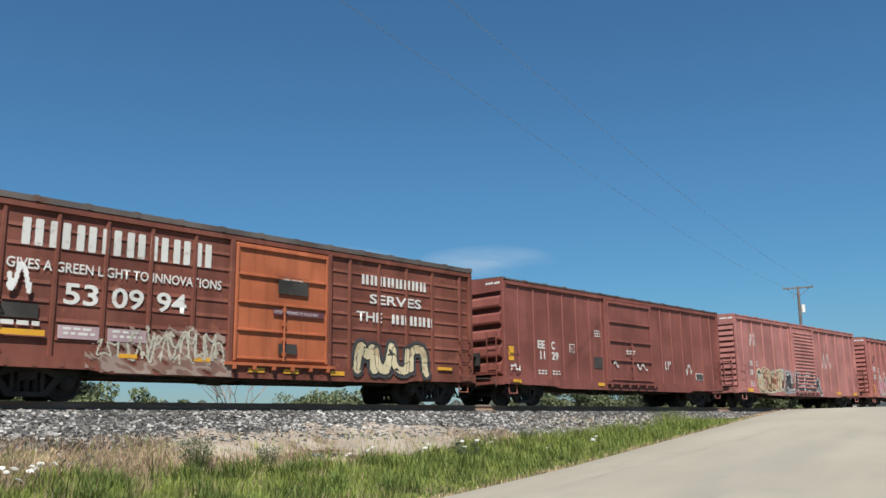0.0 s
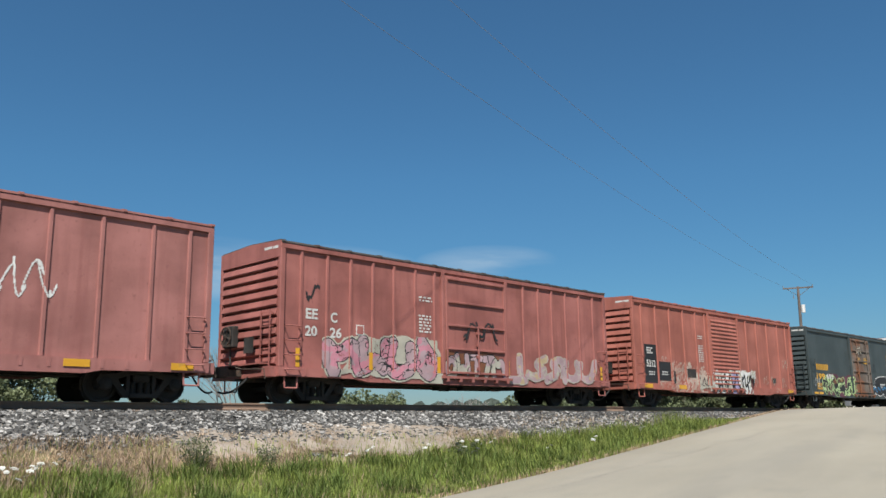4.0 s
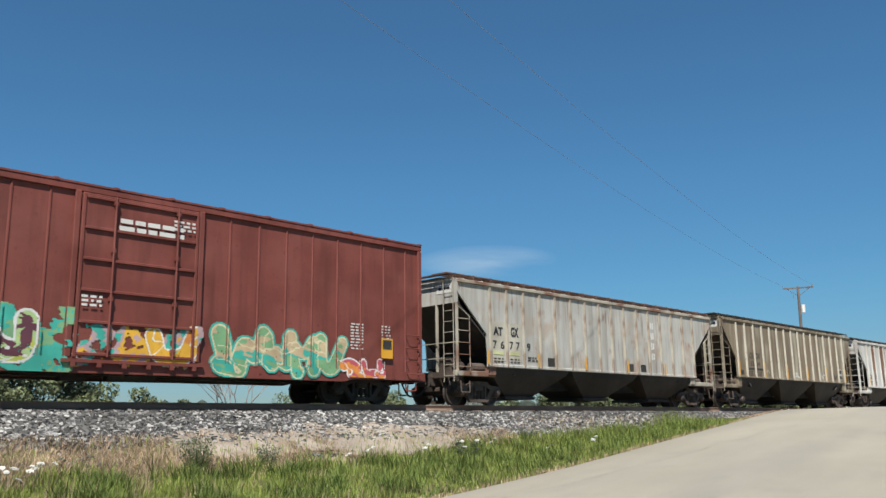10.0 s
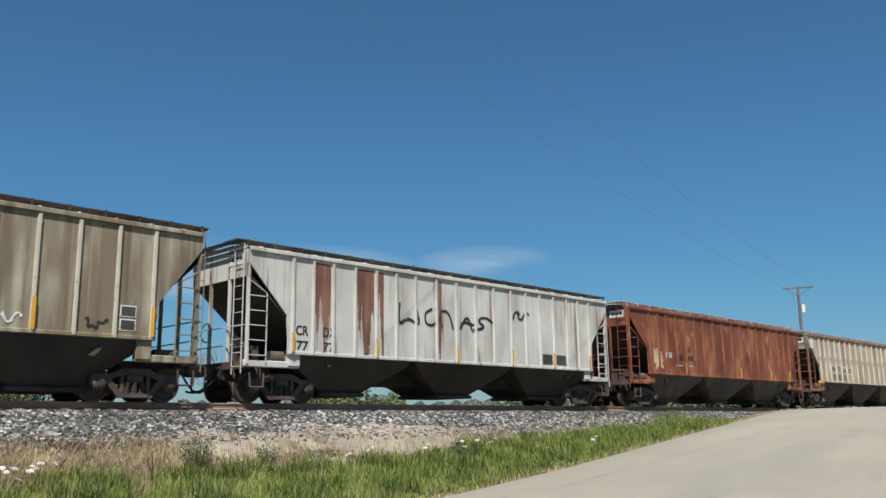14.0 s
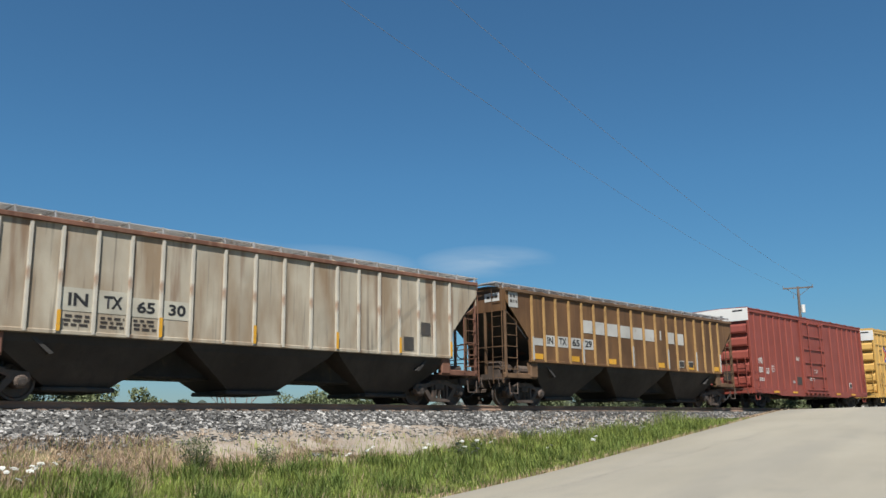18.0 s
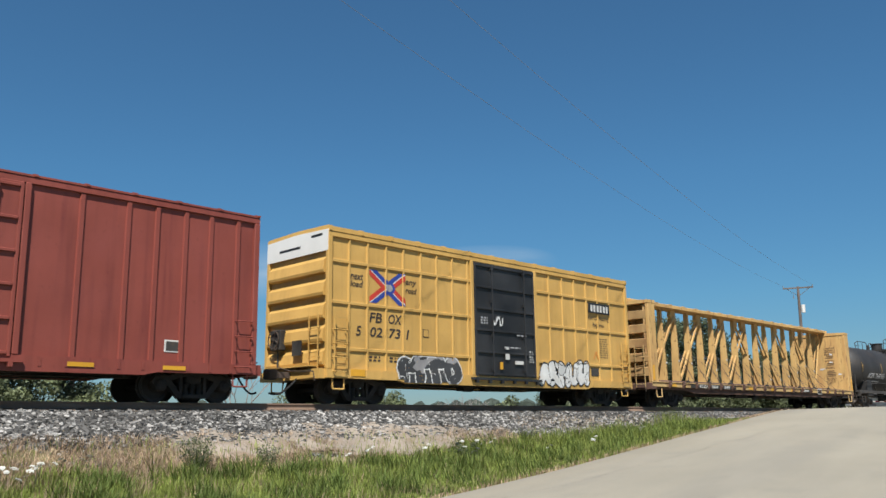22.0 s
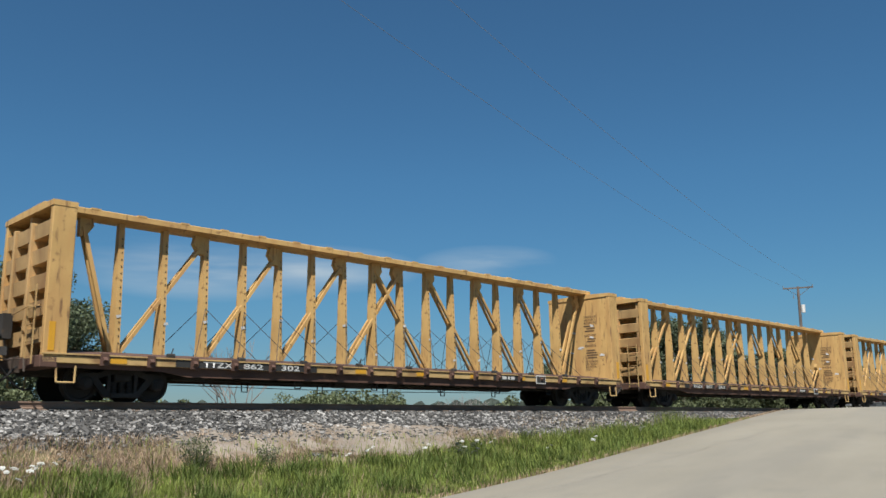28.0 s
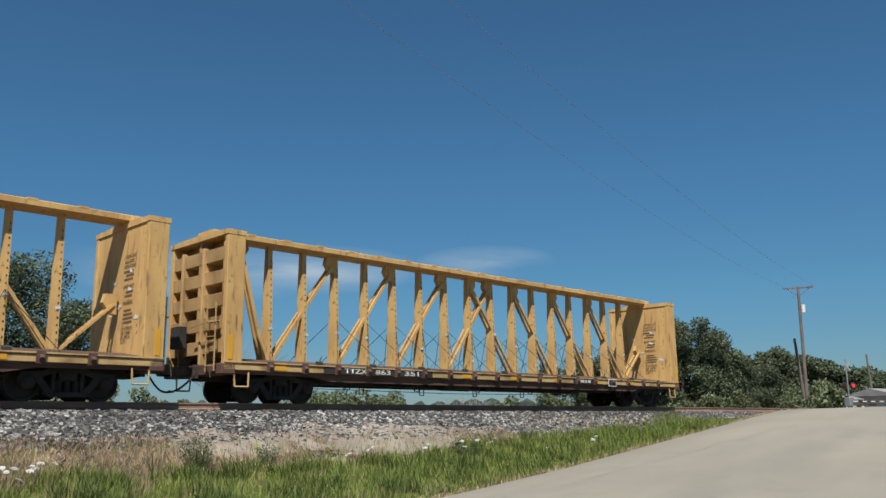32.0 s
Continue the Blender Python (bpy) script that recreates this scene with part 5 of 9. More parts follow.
# -- faded red boxcar with large pink graffiti
P4 = mat("faded_red_paint", (0.263, 0.090, 0.075), 0.66, streaks=(0.185, 0.063, 0.048), streak_amount=0.3, vary=0.18,
         soft=(((0.387, 0.148, 0.127), (0.6, 0.6, 0.9), 0.44, 0.72, 0.60), ((0.172, 0.058, 0.048), (3.0, 3.0, 0.35), 0.52, 0.72, 0.60), ((0.172, 0.058, 0.048), (11, 11, 6), 0.62, 0.72, 0.55)))
R4, D4 = [0.74, 1.66, 2.53, 3.39, 4.25, 5.16, 6.02, 10.51, 11.37, 12.18, 13.02, 13.9, 14.8], (6.46, 9.40, 0.92, 4.20)
c4 = boxcar(57.93, 15.62, 4.48, P4, "faded red boxcar with large pink graffiti along its foot", R4, D4, ends="many", seed=6, group="boxcars of the train")
for s, x, z in (("EE", 0.92, 2.35), ("C", 1.80, 2.30), ("20", 0.90, 1.86), ("26", 1.78, 1.86)):
    lettering(c4, s, x, z, 0.30, M_WHITE, -1.53, 0.24 if s == "C" else 0.42, 0.03)
plate(c4, 2.75, 3.05, 2.0, 2.3, M_WHITE, -1.526, "data_box")
plate(c4, 2.78, 3.02, 2.03, 2.27, P4, -1.533, "data_box_inner")
stencil(c4, 5.3, 3.35, 0.6, 2, M_WHITE, seed=3)
stencil(c4, 5.3, 2.75, 0.55, 6, M_WHITE, seed=4)
rasters(c4, 0.8, 1.5, 2.75, 3.45, scrawl(21, 0.8, 1.5, 2.75, 3.45, 7, 0, 0.035), ["black"], label="black circled tag")
rasters(c4, 6.9, 9.3, 2.0, 2.9, scrawl(22, 6.9, 9.3, 2.0, 2.9, 13, 0, 0.04), ["black"], y=-1.648, label="black scrawl on the door")
rasters(c4, 1.5, 6.3, 0.62, 2.1, burner(23, 1.7, 6.2, 0.7, 2.05, 4, [0, 1, 0], 2, 3, 4, 0.24, 0.035), ["mauve", "pink", "black", "bone", "bone"], steps=rib_steps(R4), label="large pink and silver bubble graffiti")
rasters(c4, 6.4, 9.4, 0.7, 1.9, burner(25, 6.4, 9.3, 0.8, 1.7, 5, [0, 1], 2, None, 3, 0.12, 0.03), ["bone", "mauve", "black", "brown"], steps=rib_steps(R4, door=D4), y=-1.612, label="worn silver graffiti on the door")
rasters(c4, 9.5, 14.9, 0.66, 1.95, burner(26, 9.6, 14.8, 0.7, 1.9, 5, [0, 0, 3], 1, None, None, 0.15, 0.03), ["mauve", "bone", "black", "sand"], steps=rib_steps(R4), label="faded mauve graffiti")
for x in (0.55, 3.2, 6.05, 9.45, 15.05):
    plate(c4, x, x + 0.13, 0.98, 1.5, M_YELLOWR, -1.60, "reflector", "yellow reflective strip")

# -- salmon-red boxcar with a black numbered patch
P5 = mat("salmon_red_paint", (0.276, 0.090, 0.065), 0.64, streaks=(0.224, 0.070, 0.047), streak_amount=0.25, vary=0.13,
         soft=(((0.423, 0.148, 0.112), (0.6, 0.6, 0.9), 0.44, 0.72, 0.60), ((0.190, 0.058, 0.042), (3.0, 3.0, 0.35), 0.52, 0.72, 0.60), ((0.190, 0.058, 0.042), (11, 11, 6), 0.62, 0.72, 0.55)))
R5, D5 = [0.73, 1.86, 3.02, 4.20, 5.32, 6.2, 10.38, 11.52, 12.73, 14.01, 15.0], (6.55, 9.30, 0.90, 4.24)
c5 = boxcar(75.53, 15.62, 4.56, P5, "salmon-red boxcar with a corrugated door and black number patch", R5, D5, ends="many", door_kind="louver", seed=7, roof=P5)
plate(c5, 0.81, 1.79, 0.98, 2.62, M_BLACKP, -1.526, "number_patch", "black-painted number patch")
plate(c5, 1.95, 2.9, 1.1, 1.92, M_BLACKP, -1.526, "number_patch", "black-painted data patch")
plate(c5, 3.10, 3.3, 1.0, 1.55, M_BLACKP, -1.526, "number_patch")
lettering(c5, "EEC", 1.02, 2.22, 0.28, M_WHITE, -1.54, 0.46, 0.03)
lettering(c5, "5212", 0.96, 1.66, 0.30, M_WHITE, -1.54, 0.70, 0.03)
stencil(c5, 1.1, 1.42, 0.45, 2, M_WHITE, -1.54, seed=1)
stencil(c5, 2.15, 1.45, 0.5, 2, M_WHITE, -1.54, seed=2)
plate(c5, 4.3, 5.1, 1.3, 1.68, M_UNDER, -1.53, "placard_board", "rusted placard board")
stencil(c5, 5.45, 3.2, 0.45, 2, M_WHITE, seed=3)
stencil(c5, 5.45, 2.75, 0.45, 8, M_WHITE, seed=4)
reflectors(c5, [0.6, 3.4, 14.6], 0.77, 0.62, 0.17)
plate(c5, 13.0, 13.4, 1.25, 1.5, M_UNDER, -1.53, "placard_board")
spray_paint("blush", (0.40, 0.20, 0.155))
spray_paint("chalk", (0.40, 0.32, 0.265))
S5 = rib_steps(R5, door=D5)
rasters(c5, 1.8, 6.3, 0.62, 2.0, blotch(31, 1.8, 6.3, 0.4, 1.9, [-1, 0, -1, 1, 0, -1], 0.1), ["blush", "chalk"], steps=S5, label="worn pale overspray")
for k, (x, w, z, h) in enumerate(((1.95, 0.8, 1.75, 0.5), (3.0, 1.1, 0.75, 1.1), (3.7, 1.0, 0.85, 1.2), (4.4, 0.9, 0.7, 0.9), (4.9, 1.2, 0.9, 1.1))):
    rasters(c5, x, x + w, z, z + h, scrawl(190 + k, x, x + w, z, z + h, 11, 0, 0.014), ["chalk"], steps=S5, label="thin pale spray lines")
rasters(c5, 5.1, 6.5, 0.72, 1.45, blotch(36, 5.0, 6.6, 0.7, 1.5, [0, 1, 0], 0.15), ["chalk", "bone"], steps=S5, label="silver sprayed patch")
rasters(c5, 5.0, 6.5, 0.75, 1.5, scrawl(37, 5.0, 6.5, 0.75, 1.5, 13, 0, 0.03), ["black"], steps=S5, label="black outline scribble")
rasters(c5, 6.4, 11.0, 0.62, 1.95, blotch(33, 6.3, 10.9, 0.66, 1.75, [0, 0, 1, 0], 0.10), ["white", "bone"], steps=S5, y=-1.61, label="white ground of a graffiti piece")
rasters(c5, 8.35, 9.05, 0.62, 1.65, blotch(35, 8.2, 9.2, 0.4, 1.8, [0, 0, 0], 0.1), ["lilac"], steps=S5, y=-1.612, label="lilac stripe in the graffiti")
for k, (x, w) in enumerate(((6.7, 1.3), (7.5, 1.2), (8.3, 1.1), (9.1, 1.2), (9.9, 1.0))):
    rasters(c5, x, x + w, 0.68, 1.72, scrawl(290 + k, x, x + w, 0.68, 1.72, 9, 0, 0.05), ["black"], steps=S5, y=-1.614, label="black letter strokes")
for k, (x, w, z, h, n) in enumerate(((10.75, 0.7, 1.1, 0.6, 9), (11.7, 1.0, 1.0, 0.7, 7), (12.6, 0.9, 1.0, 0.75, 7), (13.9, 0.8, 0.95, 0.7, 12), (14.2, 0.9, 1.9, 0.75, 12), (13.0, 0.8, 0.7, 0.4, 9))):
    rasters(c5, x, x + w, z, z + h, scrawl(340 + k, x, x + w, z, z + h, n, 0, 0.012), ["chalk"], steps=S5, label="thin chalk scribble")

# -- dark green boxcar with smooth sides and a rusted door
P6 = mat("dark_green_grey_paint", (0.037, 0.049, 0.050), 0.5, streaks=(0.028, 0.034, 0.033), streak_amount=0.3, vary=0.12,
         soft=(((0.068, 0.080, 0.081), (0.6, 0.6, 0.9), 0.44, 0.72, 0.42), ((0.022, 0.029, 0.029), (3.0, 3.0, 0.35), 0.52, 0.72, 0.42), ((0.022, 0.029, 0.029), (11, 11, 6), 0.62, 0.72, 0.39)))
P6D = mat("rusted_door_steel", (0.140, 0.115, 0.095), 0.8, 0.1, vary=0.3, soft=(((0.190, 0.072, 0.030), (0.9, 0.9, 0.8), 0.44, 0.58, 0.9), ((0.074, 0.041, 0.026), (3, 3, 0.8), 0.52, 0.68, 0.8)))
D6 = (6.44, 9.45, 0.88, 4.26)
c6 = boxcar(93.27, 15.85, 4.52, P6, "dark green smooth-sided boxcar with a rusted door", [], D6, ends="many", door_paint=P6D, door_kind="bars", seed=8, grabs=False)
emblem(c6, 1.05, 2.16, 1.75, 0.34, 4, M_ORANGEP, -1.53)
lettering(c6, "199", 1.0, 1.62, 0.34, M_ORANGEP, -1.53, 1.2, 0.03)
lettering(c6, "695", 2.45, 1.66, 0.30, M_WHITE, -1.53, 1.0, 0.03)
stencil(c6, 1.0, 1.35, 0.7, 4, M_ORANGEP, seed=2)
emblem(c6, 12.75, 2.98, 1.95, 0.52, 3, M_ORANGEP, -1.53)
for k in range(3):
    plate(c6, 12.78 + 0.66 * k, 13.30 + 0.66 * k, 2.80, 2.90, M_ORANGEP, -1.527, "emblem_bar")
stencil(c6, 7.2, 3.05, 0.5, 3, M_ORANGEP, -1.65, seed=4)
stencil(c6, 8.3, 3.05, 0.6, 4, M_ORANGEP, -1.65, seed=5)
for a, b in ((0.22, 0.75), (15.1, 15.63)):
    add_ladder(c6, a, b, 0.95, 2.75, 5, -1.62, P6)
reflectors(c6, [0.3, 1.0], 0.78, 0.55, 0.12)
rasters(c6, 0.55, 1.6, 1.0, 1.9, scrawl(41, 0.55, 1.6, 1.0, 1.9, 9, 0, 0.025), ["white"], label="white dripping tag")
C6_HIGH = burner(47, 9.9, 15.3, 0.72, 2.05, 4, [0, 0, 0], 1, None, None, 0.25, 0.05, veins=0.0)


def crossed_by_wave(X, Z):
    """The black letters with one wavering blue stroke sprayed across them."""
    got = C6_HIGH(X, Z)
    wave = 1.25 + 0.12 * np.sin(X * 9.0 + 1.5 * np.sin(X * 2.3)) + 0.08 * np.sin(X * 2.9)
    return np.where((np.abs(Z - wave) < 0.045) & (got == 0), 2, got)


rasters(c6, 1.4, 6.95, 0.62, 2.0, burner(42, 1.9, 6.7, 0.66, 2.0, 5, [0, 0, 3, 0, 4], 1, None, 2, 0.19, 0.05, veins=0.012), ["black", "paleg", "plum", "paleg", "brown"], steps=rib_steps([], door=D6), label="black and pale green graffiti with pink shadow")
rasters(c6, 9.3, 15.6, 0.66, 2.1, crossed_by_wave, ["black", "white", "blue"], steps=rib_steps([], door=D6), label="black bubble graffiti outlined in white")
rasters(c6, 13.6, 15.7, 0.66, 1.8, blotch(48, 13.8, 15.7, 0.6, 1.7, [-1, 0, 0, -1], 0.1), ["rose"], steps=rib_steps([], door=D6), y=-1.524, label="pink sprayed shadow")
rasters(c6, 6.9, 8.2, 3.2, 3.9, scrawl(44, 6.9, 8.2, 3.2, 3.9, 10, 0, 0.028), ["bone"], y=-1.65, label="pale tag on the rusted door")
rasters(c6, 9.8, 10.7, 2.1, 3.0, scrawl(45, 9.8, 10.7, 2.1, 3.0, 8, 0, 0.02), ["black"], label="thin black tag")

# -- long maroon high-cube boxcar
P7 = mat("maroon_paint", (0.140, 0.032, 0.022), 0.6, streaks=(0.093, 0.023, 0.017), streak_amount=0.3, vary=0.14,
         soft=(((0.192, 0.061, 0.047), (0.6, 0.6, 0.9), 0.44, 0.72, 0.60), ((0.081, 0.019, 0.013), (3.0, 3.0, 0.35), 0.52, 0.72, 0.60), ((0.081, 0.019, 0.013), (11, 11, 6), 0.62, 0.72, 0.55)))
R7, D7 = [0.88, 1.78, 2.70, 3.62, 4.55, 5.45, 6.35, 7.2, 11.9, 12.8, 13.7, 14.6, 15.5, 16.4, 17.3, 18.2], (7.91, 10.92, 0.95, 4.84)
c7 = boxcar(111.37, 18.86, 5.06, P7, "long maroon high-cube boxcar with green and teal graffiti", R7, D7, trucks=2.05, white_top=M_CAP, peak=0.05, door_kind="bars", seed=9, roof=P7, rib_w=0.07, rib_d=0.03)
emblem(c7, 0.98, 2.74, 0.66, 0.32, 2, M_WHITE, -1.53)
lettering(c7, "47", 0.98, 2.35, 0.32, M_WHITE, -1.53, 0.60, 0.03)
lettering(c7, "22", 2.02, 2.35, 0.32, M_WHITE, -1.53, 0.60, 0.03)
lettering(c7, "92", 3.05, 2.35, 0.32, M_WHITE, -1.53, 0.60, 0.03)
plate(c7, 4.0, 4.35, 2.28, 2.6, M_WHITE, -1.526, "data_box")
plate(c7, 4.03, 4.32, 2.31, 2.57, P7, -1.533, "data_box_inner")
stencil(c7, 8.8, 4.22, 1.7, 2, M_WHITE, -1.65, 0.11, 0.07, 3, words=4)
stencil(c7, 10.2, 4.45, 0.6, 3, M_WHITE, -1.65, seed=4)
stencil(c7, 8.0, 2.35, 0.5, 3, M_WHITE, -1.65, seed=5)
plate(c7, 17.15, 17.6, 1.35, 1.95, M_YELLOWR, -1.60, "reflector", "yellow and white panel")
plate(c7, 17.2, 17.55, 1.62, 1.90, M_UNDER, -1.606, "data_box_inner")
stencil(c7, 16.0, 2.3, 0.5, 9, M_WHITE, seed=6, rh=0.04, gap=0.05)
stencil(c7, 17.2, 2.3, 0.4, 6, M_WHITE, seed=7, rh=0.04, gap=0.05)
S7 = rib_steps(R7, 0.07, D7)
rasters(c7, 0.1, 7.95, 0.6, 2.1, blotch(51, -0.2, 8.3, 0.3, 2.1, [0, 0, 1, 0], 0.12), ["teal", "green"], steps=S7, label="teal ground behind the graffiti")
rasters(c7, 1.6, 7.2, 0.6, 2.25, burner(52, 1.8, 7.0, 0.68, 2.2, 5, [0, 1, 2, 1], 3, None, None, 0.22, 0.06, inner=2), ["lime", "paleg", "plum", "white"], steps=S7, y=-1.532, label="lime and plum graffiti with thick white outline")
rasters(c7, 7.9, 11.2, 0.75, 1.9, blotch(53, 7.8, 11.3, 0.7, 1.9, [-1, 0, 1, 2, -1], 0.2), ["teal", "mauve", "amber"], steps=S7, y=-1.612, label="patchy graffiti remains on the door")
rasters(c7, 9.6, 11.0, 0.75, 1.95, burner(57, 9.6, 10.9, 0.75, 1.9, 1, [0, 0, 1], 2, None, None, 0.22, 0.04), ["amber", "orange", "white"], steps=S7, y=-1.616, label="amber cartoon-like blob")
rasters(c7, 11.2, 16.3, 0.6, 2.15, burner(54, 11.4, 15.6, 0.68, 2.0, 5, [0, 1, 2, 0], 3, 4, None, 0.20, 0.04), ["green", "teal", "sand", "cream", "teal"], steps=S7, label="green and sand block graffiti")
rasters(c7, 15.6, 17.3, 0.62, 1.35, burner(55, 15.7, 17.2, 0.66, 1.3, 2, [0, 1], 2, None, None, 0.12, 0.04), ["orange", "rose", "white"], steps=S7, label="orange scribble graffiti")

# -- plain red high-cube boxcar
P14 = mat("barn_red_paint", (0.202, 0.045, 0.031), 0.55, streaks=(0.127, 0.026, 0.022), streak_amount=0.2, vary=0.08,
         soft=(((0.230, 0.062, 0.053), (0.6, 0.6, 0.9), 0.44, 0.72, 0.30), ((0.099, 0.021, 0.016), (3.0, 3.0, 0.35), 0.52, 0.72, 0.30), ((0.099, 0.021, 0.016), (11, 11, 6), 0.62, 0.72, 0.28)))
R14, D14 = [0.72, 1.53, 2.21, 2.98, 3.75, 4.50, 5.25, 10.61, 11.75, 12.5, 13.28, 14.0, 14.8], (6.35, 9.27, 0.90, 4.82)
c14 = boxcar(241.69, 15.45, 5.02, P14, "clean red high-cube boxcar with white-topped ends", R14, D14, white_top=M_CAP, peak=0.05, door_kind="bars", seed=10, roof=P14, rib_w=0.14)
lettering(c14, "YKR", 0.80, 2.22, 0.30, M_WHITE, -1.53, 0.55, 0.03)
lettering(c14, "200", 0.78, 1.76, 0.30, M_WHITE, -1.53, 0.52, 0.03)
lettering(c14, "33", 1.64, 1.72, 0.30, M_WHITE, -1.53, 0.36, 0.03)
stencil(c14, 0.8, 1.45, 0.6, 2, M_WHITE, seed=1)
plate(c14, 2.35, 2.65, 1.85, 2.15, M_WHITE, -1.526, "data_box")
plate(c14, 2.38, 2.62, 1.88, 2.12, P14, -1.533, "data_box_inner")
lettering(c14, "F", 2.46, 1.92, 0.12, M_WHITE, -1.545)
plate(c14, 5.4, 5.98, 1.25, 1.66, M_UNDER, -1.53, "placard_board", "grey placard board")
plate(c14, 4.85, 5.1, 1.32, 1.45, M_GALV, -1.53, "placard_board")
stencil(c14, 5.5, 2.65, 0.35, 2, M_WHITE, rh=0.1, gap=0.0, seed=2)
stencil(c14, 7.5, 2.05, 0.5, 2, M_WHITE, -1.648, seed=3)
stencil(c14, 6.8, 1.6, 0.6, 2, M_WHITE, -1.648, seed=4)
plate(c14, 12.85, 13.25, 1.2, 1.5, M_WHITE, -1.526, "data_box")
plate(c14, 12.89, 13.21, 1.24, 1.46, M_UNDER, -1.535, "data_box_inner")
reflectors(c14, [2.2, 4.5, 10.5, 12.8], 0.76, 0.6, 0.1)

# -- yellow boxcar with a black door
P15 = mat("railcar_yellow_paint", (0.474, 0.285, 0.078), 0.5, streaks=(0.370, 0.215, 0.063), streak_amount=0.25, vary=0.09,
         soft=(((0.604, 0.374, 0.121), (0.6, 0.6, 0.9), 0.44, 0.72, 0.30), ((0.275, 0.165, 0.045), (3.0, 3.0, 0.35), 0.52, 0.72, 0.30), ((0.275, 0.165, 0.045), (11, 11, 6), 0.62, 0.72, 0.28)))
P15D = mat("black_door_paint", (0.015, 0.015, 0.016), 0.45, vary=0.3)
R15, D15 = [0.82, 1.53, 2.28, 3.0, 3.76, 4.48, 5.21, 5.95, 9.62, 10.39, 11.21, 11.97, 12.75, 13.48, 14.3], (6.22, 9.40, 0.92, 4.84)
c15 = boxcar(259.48, 15.59, 5.06, P15, "yellow steel boxcar with a black door and a red-and-blue emblem", R15, D15, eave=0.09, white_top=M_CAP, peak=0.05, door_paint=P15D, door_kind="bars", roof=P15, rows=(4.15, 2.92, 1.56), rib_w=0.09, seed=11)
M_INK = mat("dark_lettering", (0.033, 0.026, 0.022), 0.6)
M_RED, M_BLUE = mat("emblem_red", (0.459, 0.041, 0.026), 0.5), mat("emblem_blue", (0.022, 0.048, 0.244), 0.5)
for text, x, z in (("next", 0.88, 3.66), ("load", 0.88, 3.44), ("any", 3.10, 3.66), ("road", 3.10, 3.44)):
    lettering(c15, text, x, z, 0.19, M_INK, -1.53, 0.48, 0.015, slant=0.2)
lettering(c15, "FB", 1.62, 2.42, 0.30, M_INK, -1.53, 0.5, 0.015, slant=0.15)
lettering(c15, "OX", 2.38, 2.42, 0.30, M_INK, -1.53, 0.55, 0.015, slant=0.15)
for text, x in (("5", 1.1), ("02", 1.65), ("73", 2.40), ("1", 3.12)):
    lettering(c15, text, x, 1.98, 0.30, M_INK, -1.53, (0.2 if len(text) == 1 else 0.48) * (0.6 if text == "1" else 1), 0.015, slant=0.15)


def cross_emblem(X, Z):
    u, v = (X - 2.36) / 0.74, (Z - 3.53) / 0.52
    out = np.full(X.shape, -1)
    arm = (np.abs(u) < 1) & (np.abs(v) < 1.0)
    out = np.where(arm & (np.abs(np.abs(u) - np.abs(v)) < 0.36) & (np.abs(np.abs(v) - np.abs(u) - 0.17) < 0.19), 1, out)
    out = np.where(arm & (np.abs(np.abs(u) - np.abs(v) - 0.2) < 0.17), 0, out)
    out = np.where(arm & (np.abs(np.abs(u) - np.abs(v)) < 0.035), 2, out)
    return np.where(np.hypot(u - 0.05, v) < 0.22, 3, np.where((np.hypot(u - 0.05, v) < 0.36) & (u > 0), 1, out))


rasters(c15, 1.6, 3.12, 3.0, 4.06, cross_emblem, [M_RED, M_BLUE, M_WHITE, PAINTS["grey"]], steps=rib_steps(R15, 0.09), cell=0.02, name="emblem", label="red and blue crossed-arrows emblem")
plate(c15, 12.8, 14.25, 3.62, 4.02, M_BLACKP, -1.593, "emblem_plate", "black emblem plate")
emblem(c15, 12.9, 3.68, 1.28, 0.26, 3, M_WHITE, -1.603)
lettering(c15, "Rail Car Pooling", 12.86, 3.32, 0.19, M_INK, -1.533, 1.4, 0.012)
lettering(c15, "Experts", 13.15, 3.06, 0.19, M_INK, -1.533, 0.75, 0.012)
stencil(c15, 1.6, 1.35, 0.45, 2, M_INK, seed=1)
stencil(c15, 2.4, 1.35, 0.45, 2, M_INK, seed=2)
plate(c15, 0.86, 1.4, 0.78, 0.98, M_YELLOWR, -1.61, "reflector", "orange reflective panel")
plate(c15, 3.85, 4.1, 2.1, 2.35, M_INK, -1.526, "data_box")
plate(c15, 3.87, 4.08, 2.12, 2.33, P15, -1.533, "data_box_inner")
stencil(c15, 13.55, 2.6, 0.55, 9, M_INK, seed=3, rh=0.03, gap=0.06)
plate(c15, 12.9, 13.4, 1.15, 1.45, M_UNDER, -1.53, "placard_board")
stencil(c15, 7.6, 1.95, 0.9, 1, M_GALV, -1.65, 0.05)
stencil(c15, 8.3, 2.4, 0.6, 1, M_GALV, -1.65, 0.05)
stencil(c15, 6.45, 2.9, 0.35, 3, M_GALV, -1.65, 0.06, 0.03, 6)
plate(c15, 7.7, 7.9, 1.55, 1.75, M_WHITE, -1.65, "door_sticker")
stencil(c15, 7.7, 1.9, 0.2, 1, M_WHITE, -1.65, 0.08, words=1)
plate(c15, 8.2, 8.65, 1.4, 1.52, M_WHITE, -1.65, "door_sticker")
plate(c15, 7.4, 7.55, 1.2, 1.45, M_YELLOWR, -1.65, "door_sticker")
stencil(c15, 9.0, 1.85, 0.25, 5, M_WHITE, -1.65, 0.05, 0.04, 8)
S15 = rib_steps(R15, 0.09, D15)
